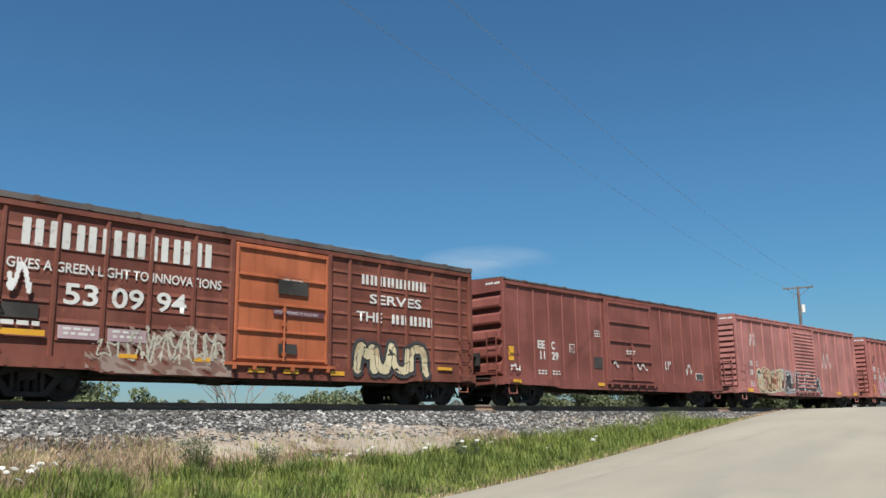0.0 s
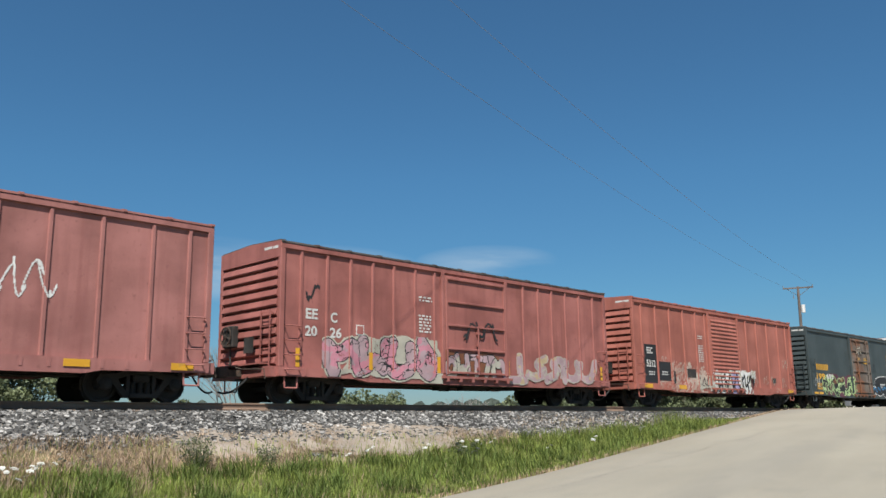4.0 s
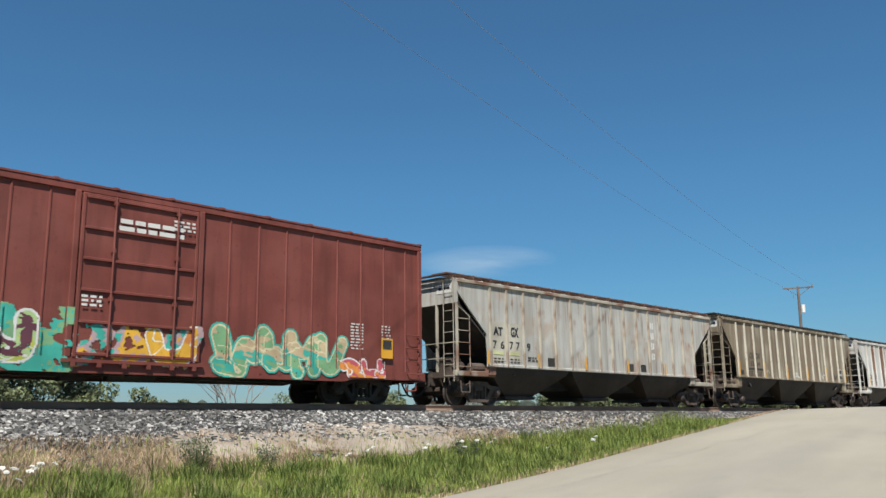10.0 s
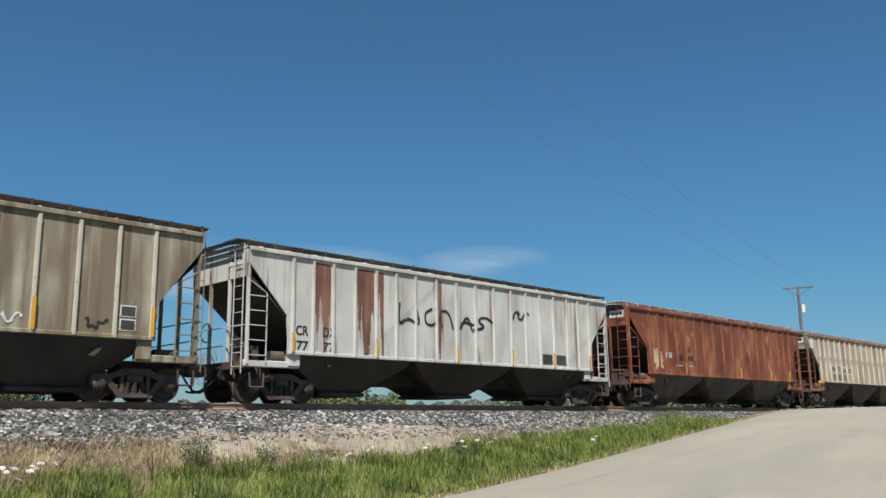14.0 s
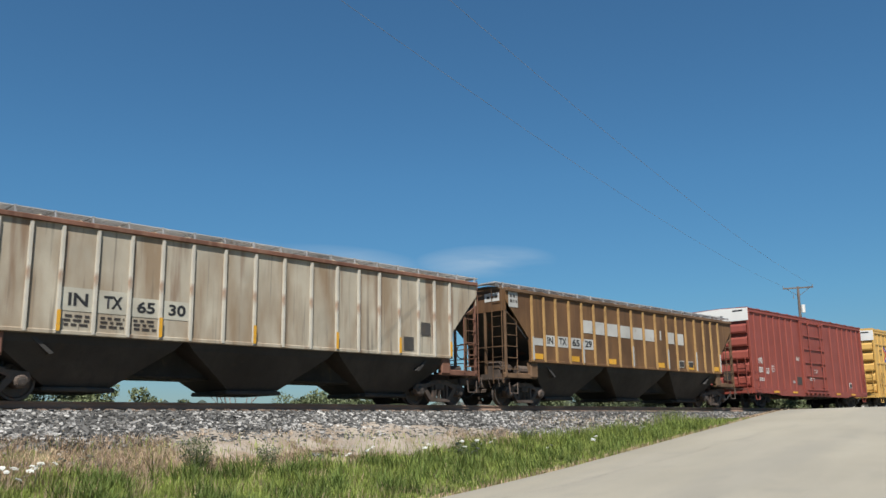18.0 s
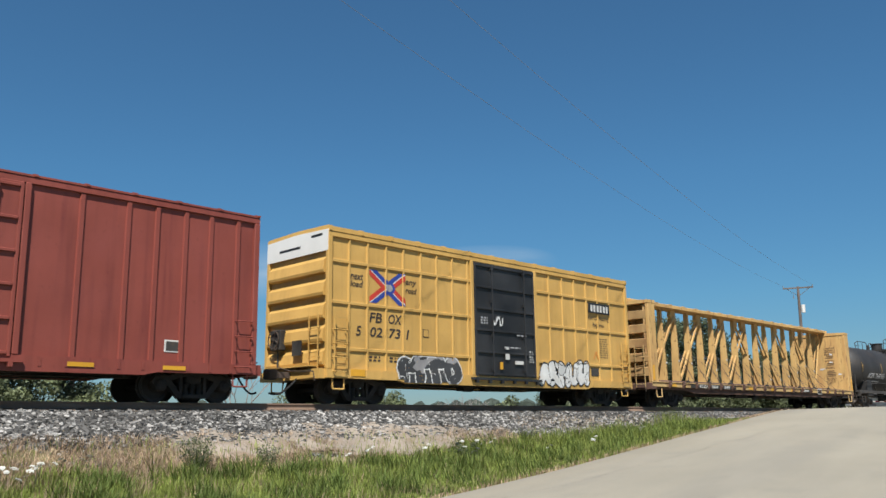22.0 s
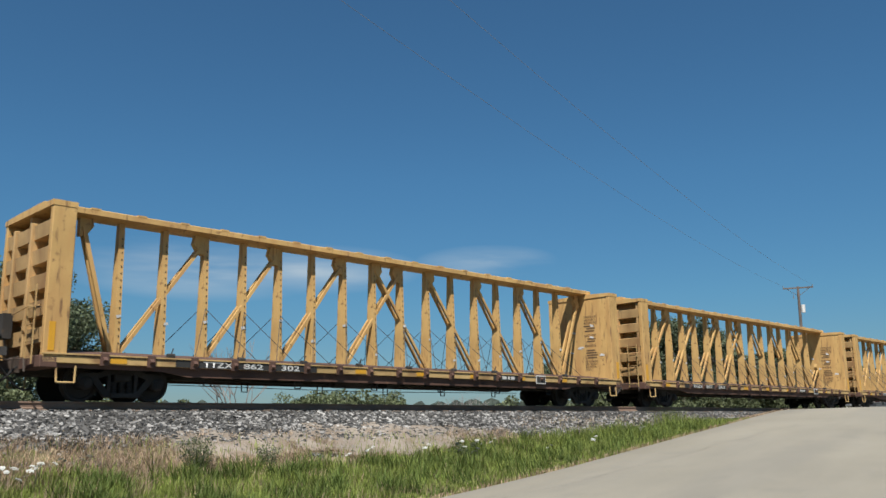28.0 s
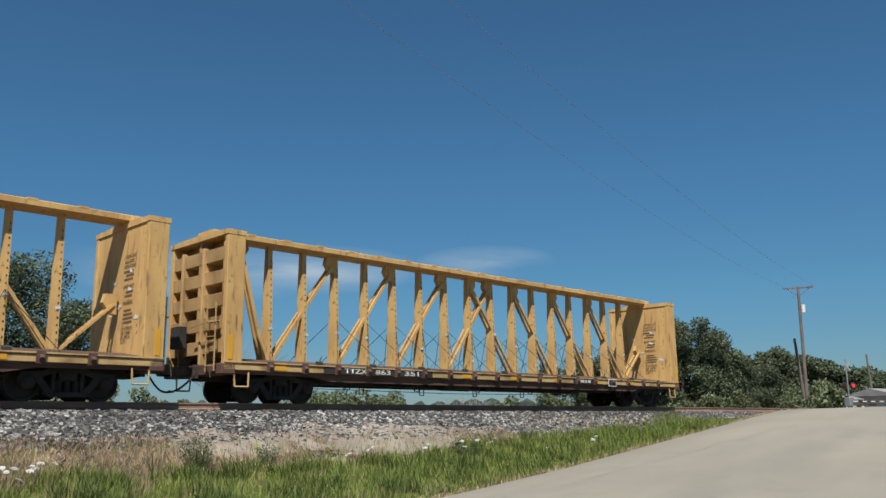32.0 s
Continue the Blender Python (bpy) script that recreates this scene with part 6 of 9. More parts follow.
rasters(c15, 2.4, 5.9, 0.62, 1.5, burner(61, 2.9, 5.6, 0.6, 1.5, 3, [0, 0, 3], 1, None, 2, 0.21, 0.045, veins=0.015), ["char", "white", "char", "grey"], steps=S15, y=-1.575, label="charcoal graffiti with white highlights")
rasters(c15, 9.5, 12.75, 0.62, 1.75, burner(62, 9.7, 12.5, 0.68, 1.7, 5, [0, 0, 0], 1, None, None, 0.17, 0.05), ["white", "black"], steps=S15, y=-1.575, label="white bubble graffiti outlined in black")
rasters(c15, 7.0, 7.7, 2.6, 3.1, scrawl(63, 7.0, 7.7, 2.6, 3.1, 11, 0, 0.022), ["white"], y=-1.65, label="white tag on the black door")
rasters(c15, 13.0, 13.6, 1.7, 2.2, scrawl(64, 13.0, 13.6, 1.7, 2.2, 8, 0, 0.02), ["orange"], y=-1.535, label="faint orange tag")
for a, b in ((0.22, 0.68), (14.9, 15.35)):
    add_ladder(c15, a, b, 0.98, 2.55, 5, -1.66, P15)
# ---- covered hoppers ----
def hopper(left, L, H, zb, paint, label, ribs, rib_paint=None, trim=None, low=None, roof=M_GALV, seed=1, rib_w=0.09):
    car = thing("covered_hopper", label, "hopper car", "covered hoppers of the train")
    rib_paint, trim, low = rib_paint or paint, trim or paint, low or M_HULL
    a0, a1 = ribs[0] - 0.12, ribs[-1] + 0.12
    outline = [(0.0, H), (0.0, H - 0.42), (a0 - 0.05, 2.38), (a0, zb + 0.35), (a0, zb), (a1, zb), (a1, zb + 0.35), (a1 + 0.05, 2.38), (L, H - 0.42), (L, H)]
    for sy in (-1, 1):
        near = lambda a, b: (min(sy * a, sy * b), max(sy * a, sy * b))
        bm = bmesh.new()
        prism_y(bm, outline, *near(1.47, 1.53))
        part("side_sheet", bm, paint, car)
        bm = bmesh.new()
        prism_x(bm, [(-rib_w / 2, 0), (-rib_w / 2 + 0.015, 0.075), (rib_w / 2 - 0.015, 0.075), (rib_w / 2, 0)], 0, 1)
        base = mesh_of("side_rib", bm, rib_paint)
        co = np.empty(len(base.vertices) * 3)
        base.vertices.foreach_get("co", co)
        co = co.reshape(-1, 3)
        base.vertices.foreach_set("co", np.stack([co[:, 1], sy * (1.525 + co[:, 2]), zb - 0.02 + co[:, 0] * (H - 0.12 - zb)], -1).ravel())
        base.update()
        for x in ribs:
            part("side_rib", base, None, car, "", Matrix.Translation((x, 0, 0)))
        bm = bmesh.new()
        cbx(bm, 0.0, L, *near(1.46, 1.60), H - 0.10, H + 0.02, 0.015)
        part("top_rail", bm, trim, car)
        bm = bmesh.new()
        cbx(bm, a0, a1, *near(1.44, 1.57), zb - 0.05, zb + 0.05, 0.015)
        part("side_sill", bm, paint, car)
        # sill at the ends that carries the platforms
        for x0, x1 in ((-0.05, a0 + 0.45), (a1 - 0.45, L + 0.05)):
            bm = bmesh.new()
            cbx(bm, x0, x1, *near(1.30, 1.46), 0.94, 1.12, 0.02)
            part("end_side_sill", bm, trim, car)
            bm = bmesh.new()
            xx = x1 - 0.40 if x0 < 1 else x0
            cbx(bm, xx, xx + 0.40, *near(1.28, 1.50), 0.98, zb + 0.02, 0.03)
            part("jacking_bracket", bm, trim, car)
        for x in (0.32, L - 0.32):
            add_stirrup(car, x, M_TRUCK, sy)
    # roof and running boards
    bm = bmesh.new()
    prism_x(bm, [(-1.5, H - 0.03), (-1.35, H + 0.07), (-0.7, H + 0.16), (0.7, H + 0.16), (1.35, H + 0.07), (1.5, H - 0.03)], 0.0, L)
    for k in range(18):
        x = L * (k + 0.5) / 18
        prism_x(bm, [(-1.52, H - 0.02), (-1.36, H + 0.10), (-0.7, H + 0.19), (0.7, H + 0.19), (1.36, H + 0.10), (1.52, H - 0.02)], x - 0.025, x + 0.025)
    part("roof_sheet", bm, paint, car)
    bm = bmesh.new()
    cbx(bm, 1.0, L - 1.0, -0.32, 0.32, H + 0.17, H + 0.33, 0.02)
    for k in range(9):
        bx(bm, 1.3 + (L - 2.6) * k / 8 - 0.05, 1.3 + (L - 2.6) * k / 8 + 0.05, -0.38, 0.38, H + 0.2, H + 0.37)
    part("hatch_covers", bm, roof, car)
    for sy in (-1, 1):
        bm = bmesh.new()
        y0, y1 = sorted((sy * 0.62, sy * 1.22))
        for k in range(6):
            u = y0 + (y1 - y0) * k / 5
            bx(bm, -0.25, L + 0.25, u - 0.035, u + 0.035, H + 0.225, H + 0.255)
        for k in range(20):
            x = 0.0 + L * k / 19
            bx(bm, x - 0.015, x + 0.015, *sorted((sy * 0.6, sy * 1.46)), H + 0.20, H + 0.222)
            bx(bm, x - 0.015, x + 0.015, *sorted((sy * 1.42, sy * 1.45)), H + 0.0, H + 0.20)
        part("running_board", bm, roof, car, "grated roof walkway")
    for out, x in ((-1, 0.0), (1, L)):
        bm = bmesh.new()
        for k in range(3):
            u = x + out * (0.05 + 0.09 * k)
            bx(bm, u - 0.03, u + 0.03, -1.35, 1.35, H + 0.20, H + 0.23)
        for u in (-1.3, 1.3):
            rod(bm, (x + out * 0.24, u, H + 0.2), (x + out * 0.02, u, H + 0.02), 0.018, 4)
        part("roof_end_platform", bm, roof, car)
        # end sheet above, slope sheet below with its shade put into the colour
        bm = bmesh.new()
        bx(bm, min(x, x - out * 0.05), max(x, x - out * 0.05), -1.5, 1.5, H - 0.78, H)
        hood = part("end_sheet", bm, paint, car)
        if out < 0:
            bm = bmesh.new()
            bx(bm, x - 0.012, x - 0.004, -1.25, -0.55, H - 0.42, H - 0.12)
            part("number_board", bm, M_WHITE, hood, "small white number board")
            for k, u in enumerate((-1.18, -0.99, -0.80)):
                bm = bmesh.new()
                bx(bm, x - 0.018, x - 0.013, u, u + 0.14, H - 0.31, H - 0.22)
                part("board_bar", bm, M_INK, hood)
        bm = bmesh.new()
        x_in = a0 + 1.55 if out < 0 else a1 - 1.55
        pts = [(x - out * 0.02, H - 0.74), (x - out * 0.08, H - 0.74), (x_in, 1.05), (x_in + out * 0.10, 1.02)]
        prism_y(bm, pts, -1.46, 1.46)
        part("slope_sheet", bm, M_SHADE if out < 0 else M_SHADE, car, "sloping end sheet with shade and rust spots in its colour")
        pieces("end_post", [(min(x, x - out * 0.09), max(x, x - out * 0.09), u - 0.04, u + 0.04, 1.0, H - 0.4) for u in (-1.44, -0.5, 0.5, 1.44)], trim, car)
        bm = bmesh.new()
        rod(bm, (x - out * 0.62, -1.48, 1.05), (x - out * 0.62, -1.48, 2.95), 0.02, 5)
        rod(bm, (x - out * 0.62, -1.48, 2.95), (x - out * 0.10, -1.48, 3.25), 0.018, 5)
        for k in range(5):
            rod(bm, (x - out * 0.05, -1.50, 1.25 + 0.40 * k), (x - out * 0.62, -1.50, 1.25 + 0.40 * k), 0.018, 4)
        part("side_ladder", bm, trim, car)
        bm = bmesh.new()
        for u in (-1.44, -0.98):
            rod(bm, (x + out * 0.12, u, 0.75), (x + out * 0.12, u, H + 0.1), 0.016, 4)
        for k in range(9):
            rod(bm, (x + out * 0.12, -1.44, 0.95 + 0.36 * k), (x + out * 0.12, -0.98, 0.95 + 0.36 * k), 0.012, 4)
        part("end_ladder", bm, trim, car)
        for z in (1.55, 2.05):
            bm = bmesh.new()
            rod(bm, (x + out * 0.05, -1.44, z), (x + out * 0.05, 1.44, z), 0.02, 4)
            part("end_rail", bm, trim, car)
        bm = bmesh.new()
        bx(bm, min(x + out * 0.1, x - out * 1.5), max(x + out * 0.1, x - out * 1.5), -0.34, 0.34, 0.64, 1.04)
        bx(bm, min(x + out * 0.05, x - out * 0.2), max(x + out * 0.05, x - out * 0.2), -1.42, 1.42, 0.90, 1.10)
        for u in (-0.9, 0.9):
            bx(bm, min(x, x - out * 1.2), max(x, x - out * 1.2), u - 0.25, u + 0.25, 1.02, 1.06)
        part("draft_sill", bm, M_TRUCK, car)
        if out < 0:
            bm = bmesh.new()
            cbx(bm, x + 0.25, x + 0.75, -0.95, -0.35, 1.06, 1.55, 0.03)
            rod(bm, (x + 0.4, -1.3, 1.3), (x + 0.4, -0.9, 1.3), 0.12, 8)
            part("brake_valve", bm, M_TRUCK, car)
            bm = bmesh.new()
            rod(bm, (x + 0.9, -1.2, 1.25), (x + 1.5, -1.2, 1.25), 0.16, 10)
            part("air_reservoir", bm, M_TRUCK, car)
            bm = bmesh.new()
            for k in range(14):
                p, q = 2 * math.pi * k / 14, 2 * math.pi * (k + 1) / 14
                rod(bm, (x + 0.05, 0.7 + 0.27 * math.cos(p), 2.0 + 0.27 * math.sin(p)), (x + 0.05, 0.7 + 0.27 * math.cos(q), 2.0 + 0.27 * math.sin(q)), 0.02, 4)
            part("brake_wheel", bm, M_TRUCK, car)
        else:
            bm = bmesh.new()
            rod(bm, (x - 0.9, -0.9, 1.2), (x - 0.3, -0.9, 1.2), 0.12, 8)
            part("brake_cylinder", bm, M_TRUCK, car)
    # hopper bays
    span = (a1 - a0) / 3
    for k in range(3):
        t0, t1 = a0 + span * k, a0 + span * (k + 1)
        mid = (t0 + t1) / 2
        bm = bmesh.new()
        tops = [bm.verts.new(p) for p in ((t0, -1.5, zb + 0.02), (t1, -1.5, zb + 0.02), (t1, 1.5, zb + 0.02), (t0, 1.5, zb + 0.02))]
        kne = [bm.verts.new(p) for p in ((t0 + 0.25, -1.42, zb - 0.25), (t1 - 0.25, -1.42, zb - 0.25), (t1 - 0.25, 1.42, zb - 0.25), (t0 + 0.25, 1.42, zb - 0.25))]
        bots = [bm.verts.new(p) for p in ((mid - 0.75, -0.85, 0.32), (mid + 0.75, -0.85, 0.32), (mid + 0.75, 0.85, 0.32), (mid - 0.75, 0.85, 0.32))]
        for p, q in ((tops, kne), (kne, bots)):
            for i in range(4):
                bm.faces.new((p[i], p[(i + 1) % 4], q[(i + 1) % 4], q[i]))
        bm.faces.new(bots[::-1])
        bm.faces.new(tops)
        bay = part("hopper_bay", bm, low, car, "dark discharge hopper with grime and shade in its colour")
        bm = bmesh.new()
        cbx(bm, mid - 0.85, mid + 0.85, -0.95, 0.95, 0.22, 0.33, 0.02)
        rod(bm, (mid - 0.95, -0.7, 0.27), (mid + 0.95, -0.7, 0.27), 0.035, 6)
        part("discharge_gate", bm, M_UNDER, bay)
    bm = bmesh.new()
    bx(bm, a0 + 0.8, a1 - 0.8, -0.55, 0.55, 0.60, zb)
    pipe(bm, [(a0 + 1, -0.6, 0.66), (L / 2, -0.62, 0.64), (a1 - 1, -0.6, 0.66)], 0.025, 5)
    part("center_sill", bm, M_UNDER, car)
    for x in (1.42, L - 1.42):
        add_truck(car, x)
    add_coupler(car, 0.0, -1)
    add_coupler(car, L, 1)
    return place(car, left)


def uprights(car, places, zb, y=-1.61, w=0.08, h=0.55, m=None):
    for x in places:
        plate(car, x - w / 2, x + w / 2, zb + 0.02, zb + h, m or M_YELLOWR, y, "reflector", "upright yellow reflective strip")


M_DARKROOF = mat("dark_roof_walk", (0.041, 0.036, 0.031), 0.75, 0.2, vary=0.3)
M_RUSTROOF = mat("rusted_roof_walk", (0.096, 0.048, 0.033), 0.8, vary=0.3)
spray_paint("rusty", (0.200, 0.115, 0.070))
# bays below the side sill: underside shade darkens the base, grime streaks over it
M_HULL = mat("shaded_dirty_hull", (0.029, 0.022, 0.017), 0.75, vary=0.3, streaks=(0.021, 0.018, 0.015), streak_amount=0.4, spots=(0.042, 0.029, 0.020), spot_amount=0.3, spot_scale=2.5)
# slope sheet colour carries the shade under the hopper's end, plus rust spots
M_SHADE = mat("shaded_slope_sheet", (0.030, 0.027, 0.024), 0.8, vary=0.3, spots=RUST, spot_amount=0.35, spot_scale=2)
RIBS_H = [1.59, 2.46, 3.39, 4.33, 5.24, 6.21, 7.15, 8.08, 8.96, 9.86, 10.79, 11.71, 12.66, 13.60, 14.54, 15.46]
RIBS_18 = [1.42, 2.12, 2.83, 3.65, 4.48, 5.29, 6.11, 7.04, 7.97, 8.90, 9.83, 10.75, 11.57, 12.38, 13.20, 14.02, 14.73, 15.44]

# -- light grey hopper with rust runs
H8 = mat("light_grey_hopper_paint", (0.370, 0.362, 0.329), 0.6, vary=0.12,
         soft=(((0.296, 0.192, 0.119), (0.9, 0.9, 0.75), 0.52, 0.70, 0.75), ((0.222, 0.204, 0.177), (4, 4, 0.25), 0.44, 0.66, 0.65), ((0.200, 0.088, 0.042), (2.6, 2.6, 1.3), 0.61, 0.74, 0.8), ((0.111, 0.061, 0.042), (7, 7, 0.4), 0.59, 0.72, 0.75)))
H8R = mat("rusted_grey_ribs", (0.326, 0.296, 0.237), 0.65, vary=0.2, soft=(((0.133, 0.056, 0.033), (0.7, 0.7, 0.5), 0.50, 0.60, 0.9),))
h8 = hopper(131.93, 17.2, 4.16, 1.33, H8, "light grey covered hopper with rust runs", RIBS_H, H8R, H8R, seed=21, roof=M_RUSTROOF)
M_PALE = mat("pale_paint_patch", (0.385, 0.363, 0.296), 0.65, vary=0.2, soft=(((0.266, 0.229, 0.178), (2, 2, 1), 0.5, 0.7, 0.6),))
plate(h8, 1.68, 2.38, 1.5, 2.85, M_PALE, -1.533, "paint_patch", "pale repainted patch")
plate(h8, 2.56, 3.28, 1.5, 2.85, M_PALE, -1.533, "paint_patch", "pale repainted patch")
lettering(h8, "AT", 1.75, 2.38, 0.30, M_BLACKP, -1.545, 0.5, 0.05)
lettering(h8, "GX", 2.68, 2.36, 0.36, M_BLACKP, -1.545, 0.42, 0.05)
for s, x in (("7", 1.72), ("6", 2.12), ("7", 2.60), ("7", 2.95), ("9", 3.55)):
    lettering(h8, s, x, 1.92, 0.28, M_BLACKP, -1.545, 0.2, 0.02)
for x in (1.75, 2.62):
    plate(h8, x, x + 0.5, 1.72, 1.84, spray_paint("paleyellow", (0.407, 0.407, 0.207)), -1.545, "paint_patch")
    stencil(h8, x, 1.55, 0.5, 2, M_INK, -1.545, seed=1)
stencil(h8, 3.55, 1.65, 0.6, 2, M_INK, -1.545, seed=2)
for k, s in enumerate("4321"):
    emblem(h8, 11.88, 1.95 + 0.44 * k, 0.30, 0.28, 1, M_WHITE, -1.54)
uprights(h8, [1.42, 4.15, 7.02, 9.98, 12.85], 1.33, h=0.5)
for x in (4.75, 10.05, 11.0):
    plate(h8, x, x + 0.40, 1.42, 1.72, M_UNDER, -1.54, "placard_board")

# -- dirty brown-grey hopper with cream ribs
H9 = mat("dirty_tan_hopper_paint", (0.340, 0.311, 0.237), 0.7, vary=0.15,
         soft=(((0.137, 0.100, 0.063), (0.95, 0.95, 0.28), 0.38, 0.56, 0.92), ((0.104, 0.078, 0.052), (3.0, 3.0, 0.22), 0.44, 0.62, 0.8), ((0.296, 0.263, 0.196), (8, 8, 0.15), 0.56, 0.72, 0.55)))
H9R = mat("cream_ribs", (0.407, 0.377, 0.311), 0.6, spots=(0.185, 0.141, 0.096), spot_amount=0.3, spot_scale=4)
R9 = [1.33, 2.22, 3.16, 4.12, 5.02, 5.90, 6.80, 7.69, 8.57, 9.43, 10.30, 11.17, 12.10, 13.03, 13.98, 14.9]
h9 = hopper(150.41, 16.2, 4.30, 1.50, H9, "dirty tan covered hopper with cream ribs", R9, H9R, seed=22, roof=M_DARKROOF)
lettering(h9, "CR", 2.62, 2.42, 0.30, M_INK, -1.54, 0.42, 0.02)
lettering(h9, "DX", 3.32, 2.42, 0.30, M_INK, -1.54, 0.46, 0.02)
lettering(h9, "83", 2.68, 2.06, 0.24, M_INK, -1.54, 0.36, 0.02)
lettering(h9, "04", 3.30, 2.06, 0.24, M_INK, -1.54, 0.40, 0.02)
for x in (2.32, 3.26):
    plate(h9, x, x + 0.75, 1.86, 1.96, M_UNDER, -1.535, "data_band")
    stencil(h9, x + 0.1, 1.74, 0.5, 3, M_INK, -1.54, seed=3)
uprights(h9, [1.33, 4.12, 6.80, 9.43, 12.10, 14.9], 1.52, -1.612, 0.085, 0.75)
plate(h9, 1.5, 1.85, 1.62, 1.82, M_UNDER, -1.54, "placard_board")
for z in (1.65, 1.98):
    plate(h9, 14.1, 14.5, z, z + 0.28, M_WHITE, -1.535, "data_box")
    plate(h9, 14.13, 14.47, z + 0.03, z + 0.25, M_UNDER, -1.543, "data_box_inner")
rasters(h9, 7.8, 8.5, 1.55, 1.95, scrawl(71, 7.8, 8.5, 1.55, 1.95, 8, 0, 0.022), ["white"], y=-1.54, label="white chalk tag")
rasters(h9, 4.3, 4.95, 1.65, 1.95, scrawl(72, 4.3, 4.95, 1.65, 1.95, 6, 0, 0.022), ["bone"], y=-1.54, label="pale chalk tag")
rasters(h9, 11.3, 12.0, 1.6, 1.95, scrawl(73, 11.3, 12.0, 1.6, 1.95, 8, 0, 0.022), ["white"], y=-1.54, label="white chalk tag")
rasters(h9, 13.15, 13.9, 1.6, 1.95, scrawl(74, 13.15, 13.9, 1.6, 1.95, 8, 0, 0.025), ["black"], y=-1.54, label="black tag")

# -- whitish hopper with rusted panels
H10 = mat("off_white_hopper_paint", (0.444, 0.437, 0.407), 0.6, vary=0.1,
          soft=(((0.266, 0.229, 0.192), (1.2, 1.2, 0.4), 0.48, 0.7, 0.7), ((0.148, 0.074, 0.044), (3.2, 3.2, 0.22), 0.60, 0.70, 0.8), ((0.104, 0.089, 0.074), (8, 8, 0.2), 0.62, 0.74, 0.7)))
H10R = mat("rust_runs", (0.148, 0.063, 0.037), 0.75, vary=0.3, streaks=(0.222, 0.133, 0.089), streak_amount=0.4)
R10 = RIBS_18
h10 = hopper(168.02, 16.7, 4.16, 1.36, H10, "off-white covered hopper with rusted panels and black tags", R10, seed=23, roof=M_DARKROOF)
for x0, x1 in ((2.2, 2.76), (3.72, 4.40), (4.53, 4.80), (7.1, 7.3), (13.93, 14.10)):
    rasters(h10, x0, x1, 1.36, 4.0, drips(int(x0 * 10), x0, x1, 4.0, 2.6, 0, 0.95), [H10R], y=-1.537, name="rust_patch", label="long rust run down the side")
lettering(h10, "CR", 1.55, 1.86, 0.28, M_BLACKP, -1.54, 0.42, 0.02)
lettering(h10, "DX", 2.50, 1.86, 0.28, M_BLACKP, -1.54, 0.44, 0.02)
lettering(h10, "77", 1.58, 1.45, 0.26, M_BLACKP, -1.54, 0.40, 0.02)
lettering(h10, "77", 2.50, 1.45, 0.26, M_BLACKP, -1.54, 0.40, 0.02)
rasters(h10, 5.4, 9.8, 2.2, 3.3, burner(81, 5.4, 9.7, 2.3, 3.2, 5, [0], 0, None, None, 0.045, 0.0), ["black"], y=-1.54, label="black hand-drawn tag")
rasters(h10, 10.6, 12.0, 2.9, 3.4, scrawl(82, 10.6, 12.0, 2.9, 3.4, 12, 0, 0.035), ["black"], y=-1.54, label="black tag")
for x in (12.46, 13.30):
    plate(h10, x, x + 0.6, 1.5, 1.85, M_UNDER, -1.54, "placard_board", "blackened placard board")
uprights(h10, [1.42, 4.48, 7.97, 10.75, 13.12, 15.36], 1.36, h=0.55)

# -- rust-red hopper
H11 = mat("rusted_red_hopper_paint", (0.145, 0.036, 0.016), 0.7, vary=0.25,
          soft=(((0.311, 0.133, 0.056), (1.0, 1.0, 0.55), 0.50, 0.72, 0.85), ((0.414, 0.244, 0.126), (1.8, 1.8, 1.4), 0.60, 0.76, 0.65), ((0.089, 0.033, 0.021), (4, 4, 0.25), 0.52, 0.72, 0.7)))
# grey bays, base colour lowered for the shade beneath the car
H11L = mat("shaded_grey_hull", (0.069, 0.058, 0.048), 0.75, vary=0.25, soft=(((0.042, 0.032, 0.024), (2, 2, 0.8), 0.5, 0.7, 0.8),))
R11 = RIBS_18
h11 = hopper(186.44, 16.8, 4.14, 1.40, H11, "rust-red covered hopper with worn paint", R11, seed=24, low=H11L)
lettering(h11, "AT", 3.55, 2.42, 0.26, M_BLACKP, -1.54, 0.4, 0.02)
lettering(h11, "GX", 4.50, 2.42, 0.26, M_BLACKP, -1.54, 0.4, 0.02)
for x in (3.5, 4.45):
    stencil(h11, x, 2.05, 0.7, 1, M_BLACKP, -1.54, 0.22, words=2)
    stencil(h11, x, 1.78, 0.6, 1, M_WHITE, -1.54, 0.05)
rasters(h11, 1.7, 2.5, 1.5, 2.5, blotch(91, 1.6, 2.6, 1.6, 2.5, [0, 0, -1, 0], 0.1), [PAINTS["sand"]], y=-1.537, name="paint_patch", label="pale worn paint patch")
plate(h11, 2.7, 3.2, 2.1, 2.35, M_GALV, -1.537, "paint_patch", "grey paint patch")
uprights(h11, [1.50, 4.42, 9.72, 13.08, 15.32], 1.42, -1.54, 0.10, 0.5)

# -- tan-grey hopper with rusted top
H12 = mat("tan_grey_hopper_paint", (0.348, 0.307, 0.237), 0.65, vary=0.12,
          soft=(((0.200, 0.137, 0.081), (1.3, 1.3, 0.35), 0.42, 0.64, 0.85), ((0.148, 0.081, 0.044), (3.5, 3.5, 0.3), 0.54, 0.70, 0.8), ((0.081, 0.063, 0.048), (9, 9, 0.3), 0.58, 0.72, 0.75)))
H12R = mat("pale_ribs", (0.407, 0.377, 0.318), 0.6, spots=(0.200, 0.096, 0.044), spot_amount=0.45, spot_scale=1.5)
R12 = RIBS_18
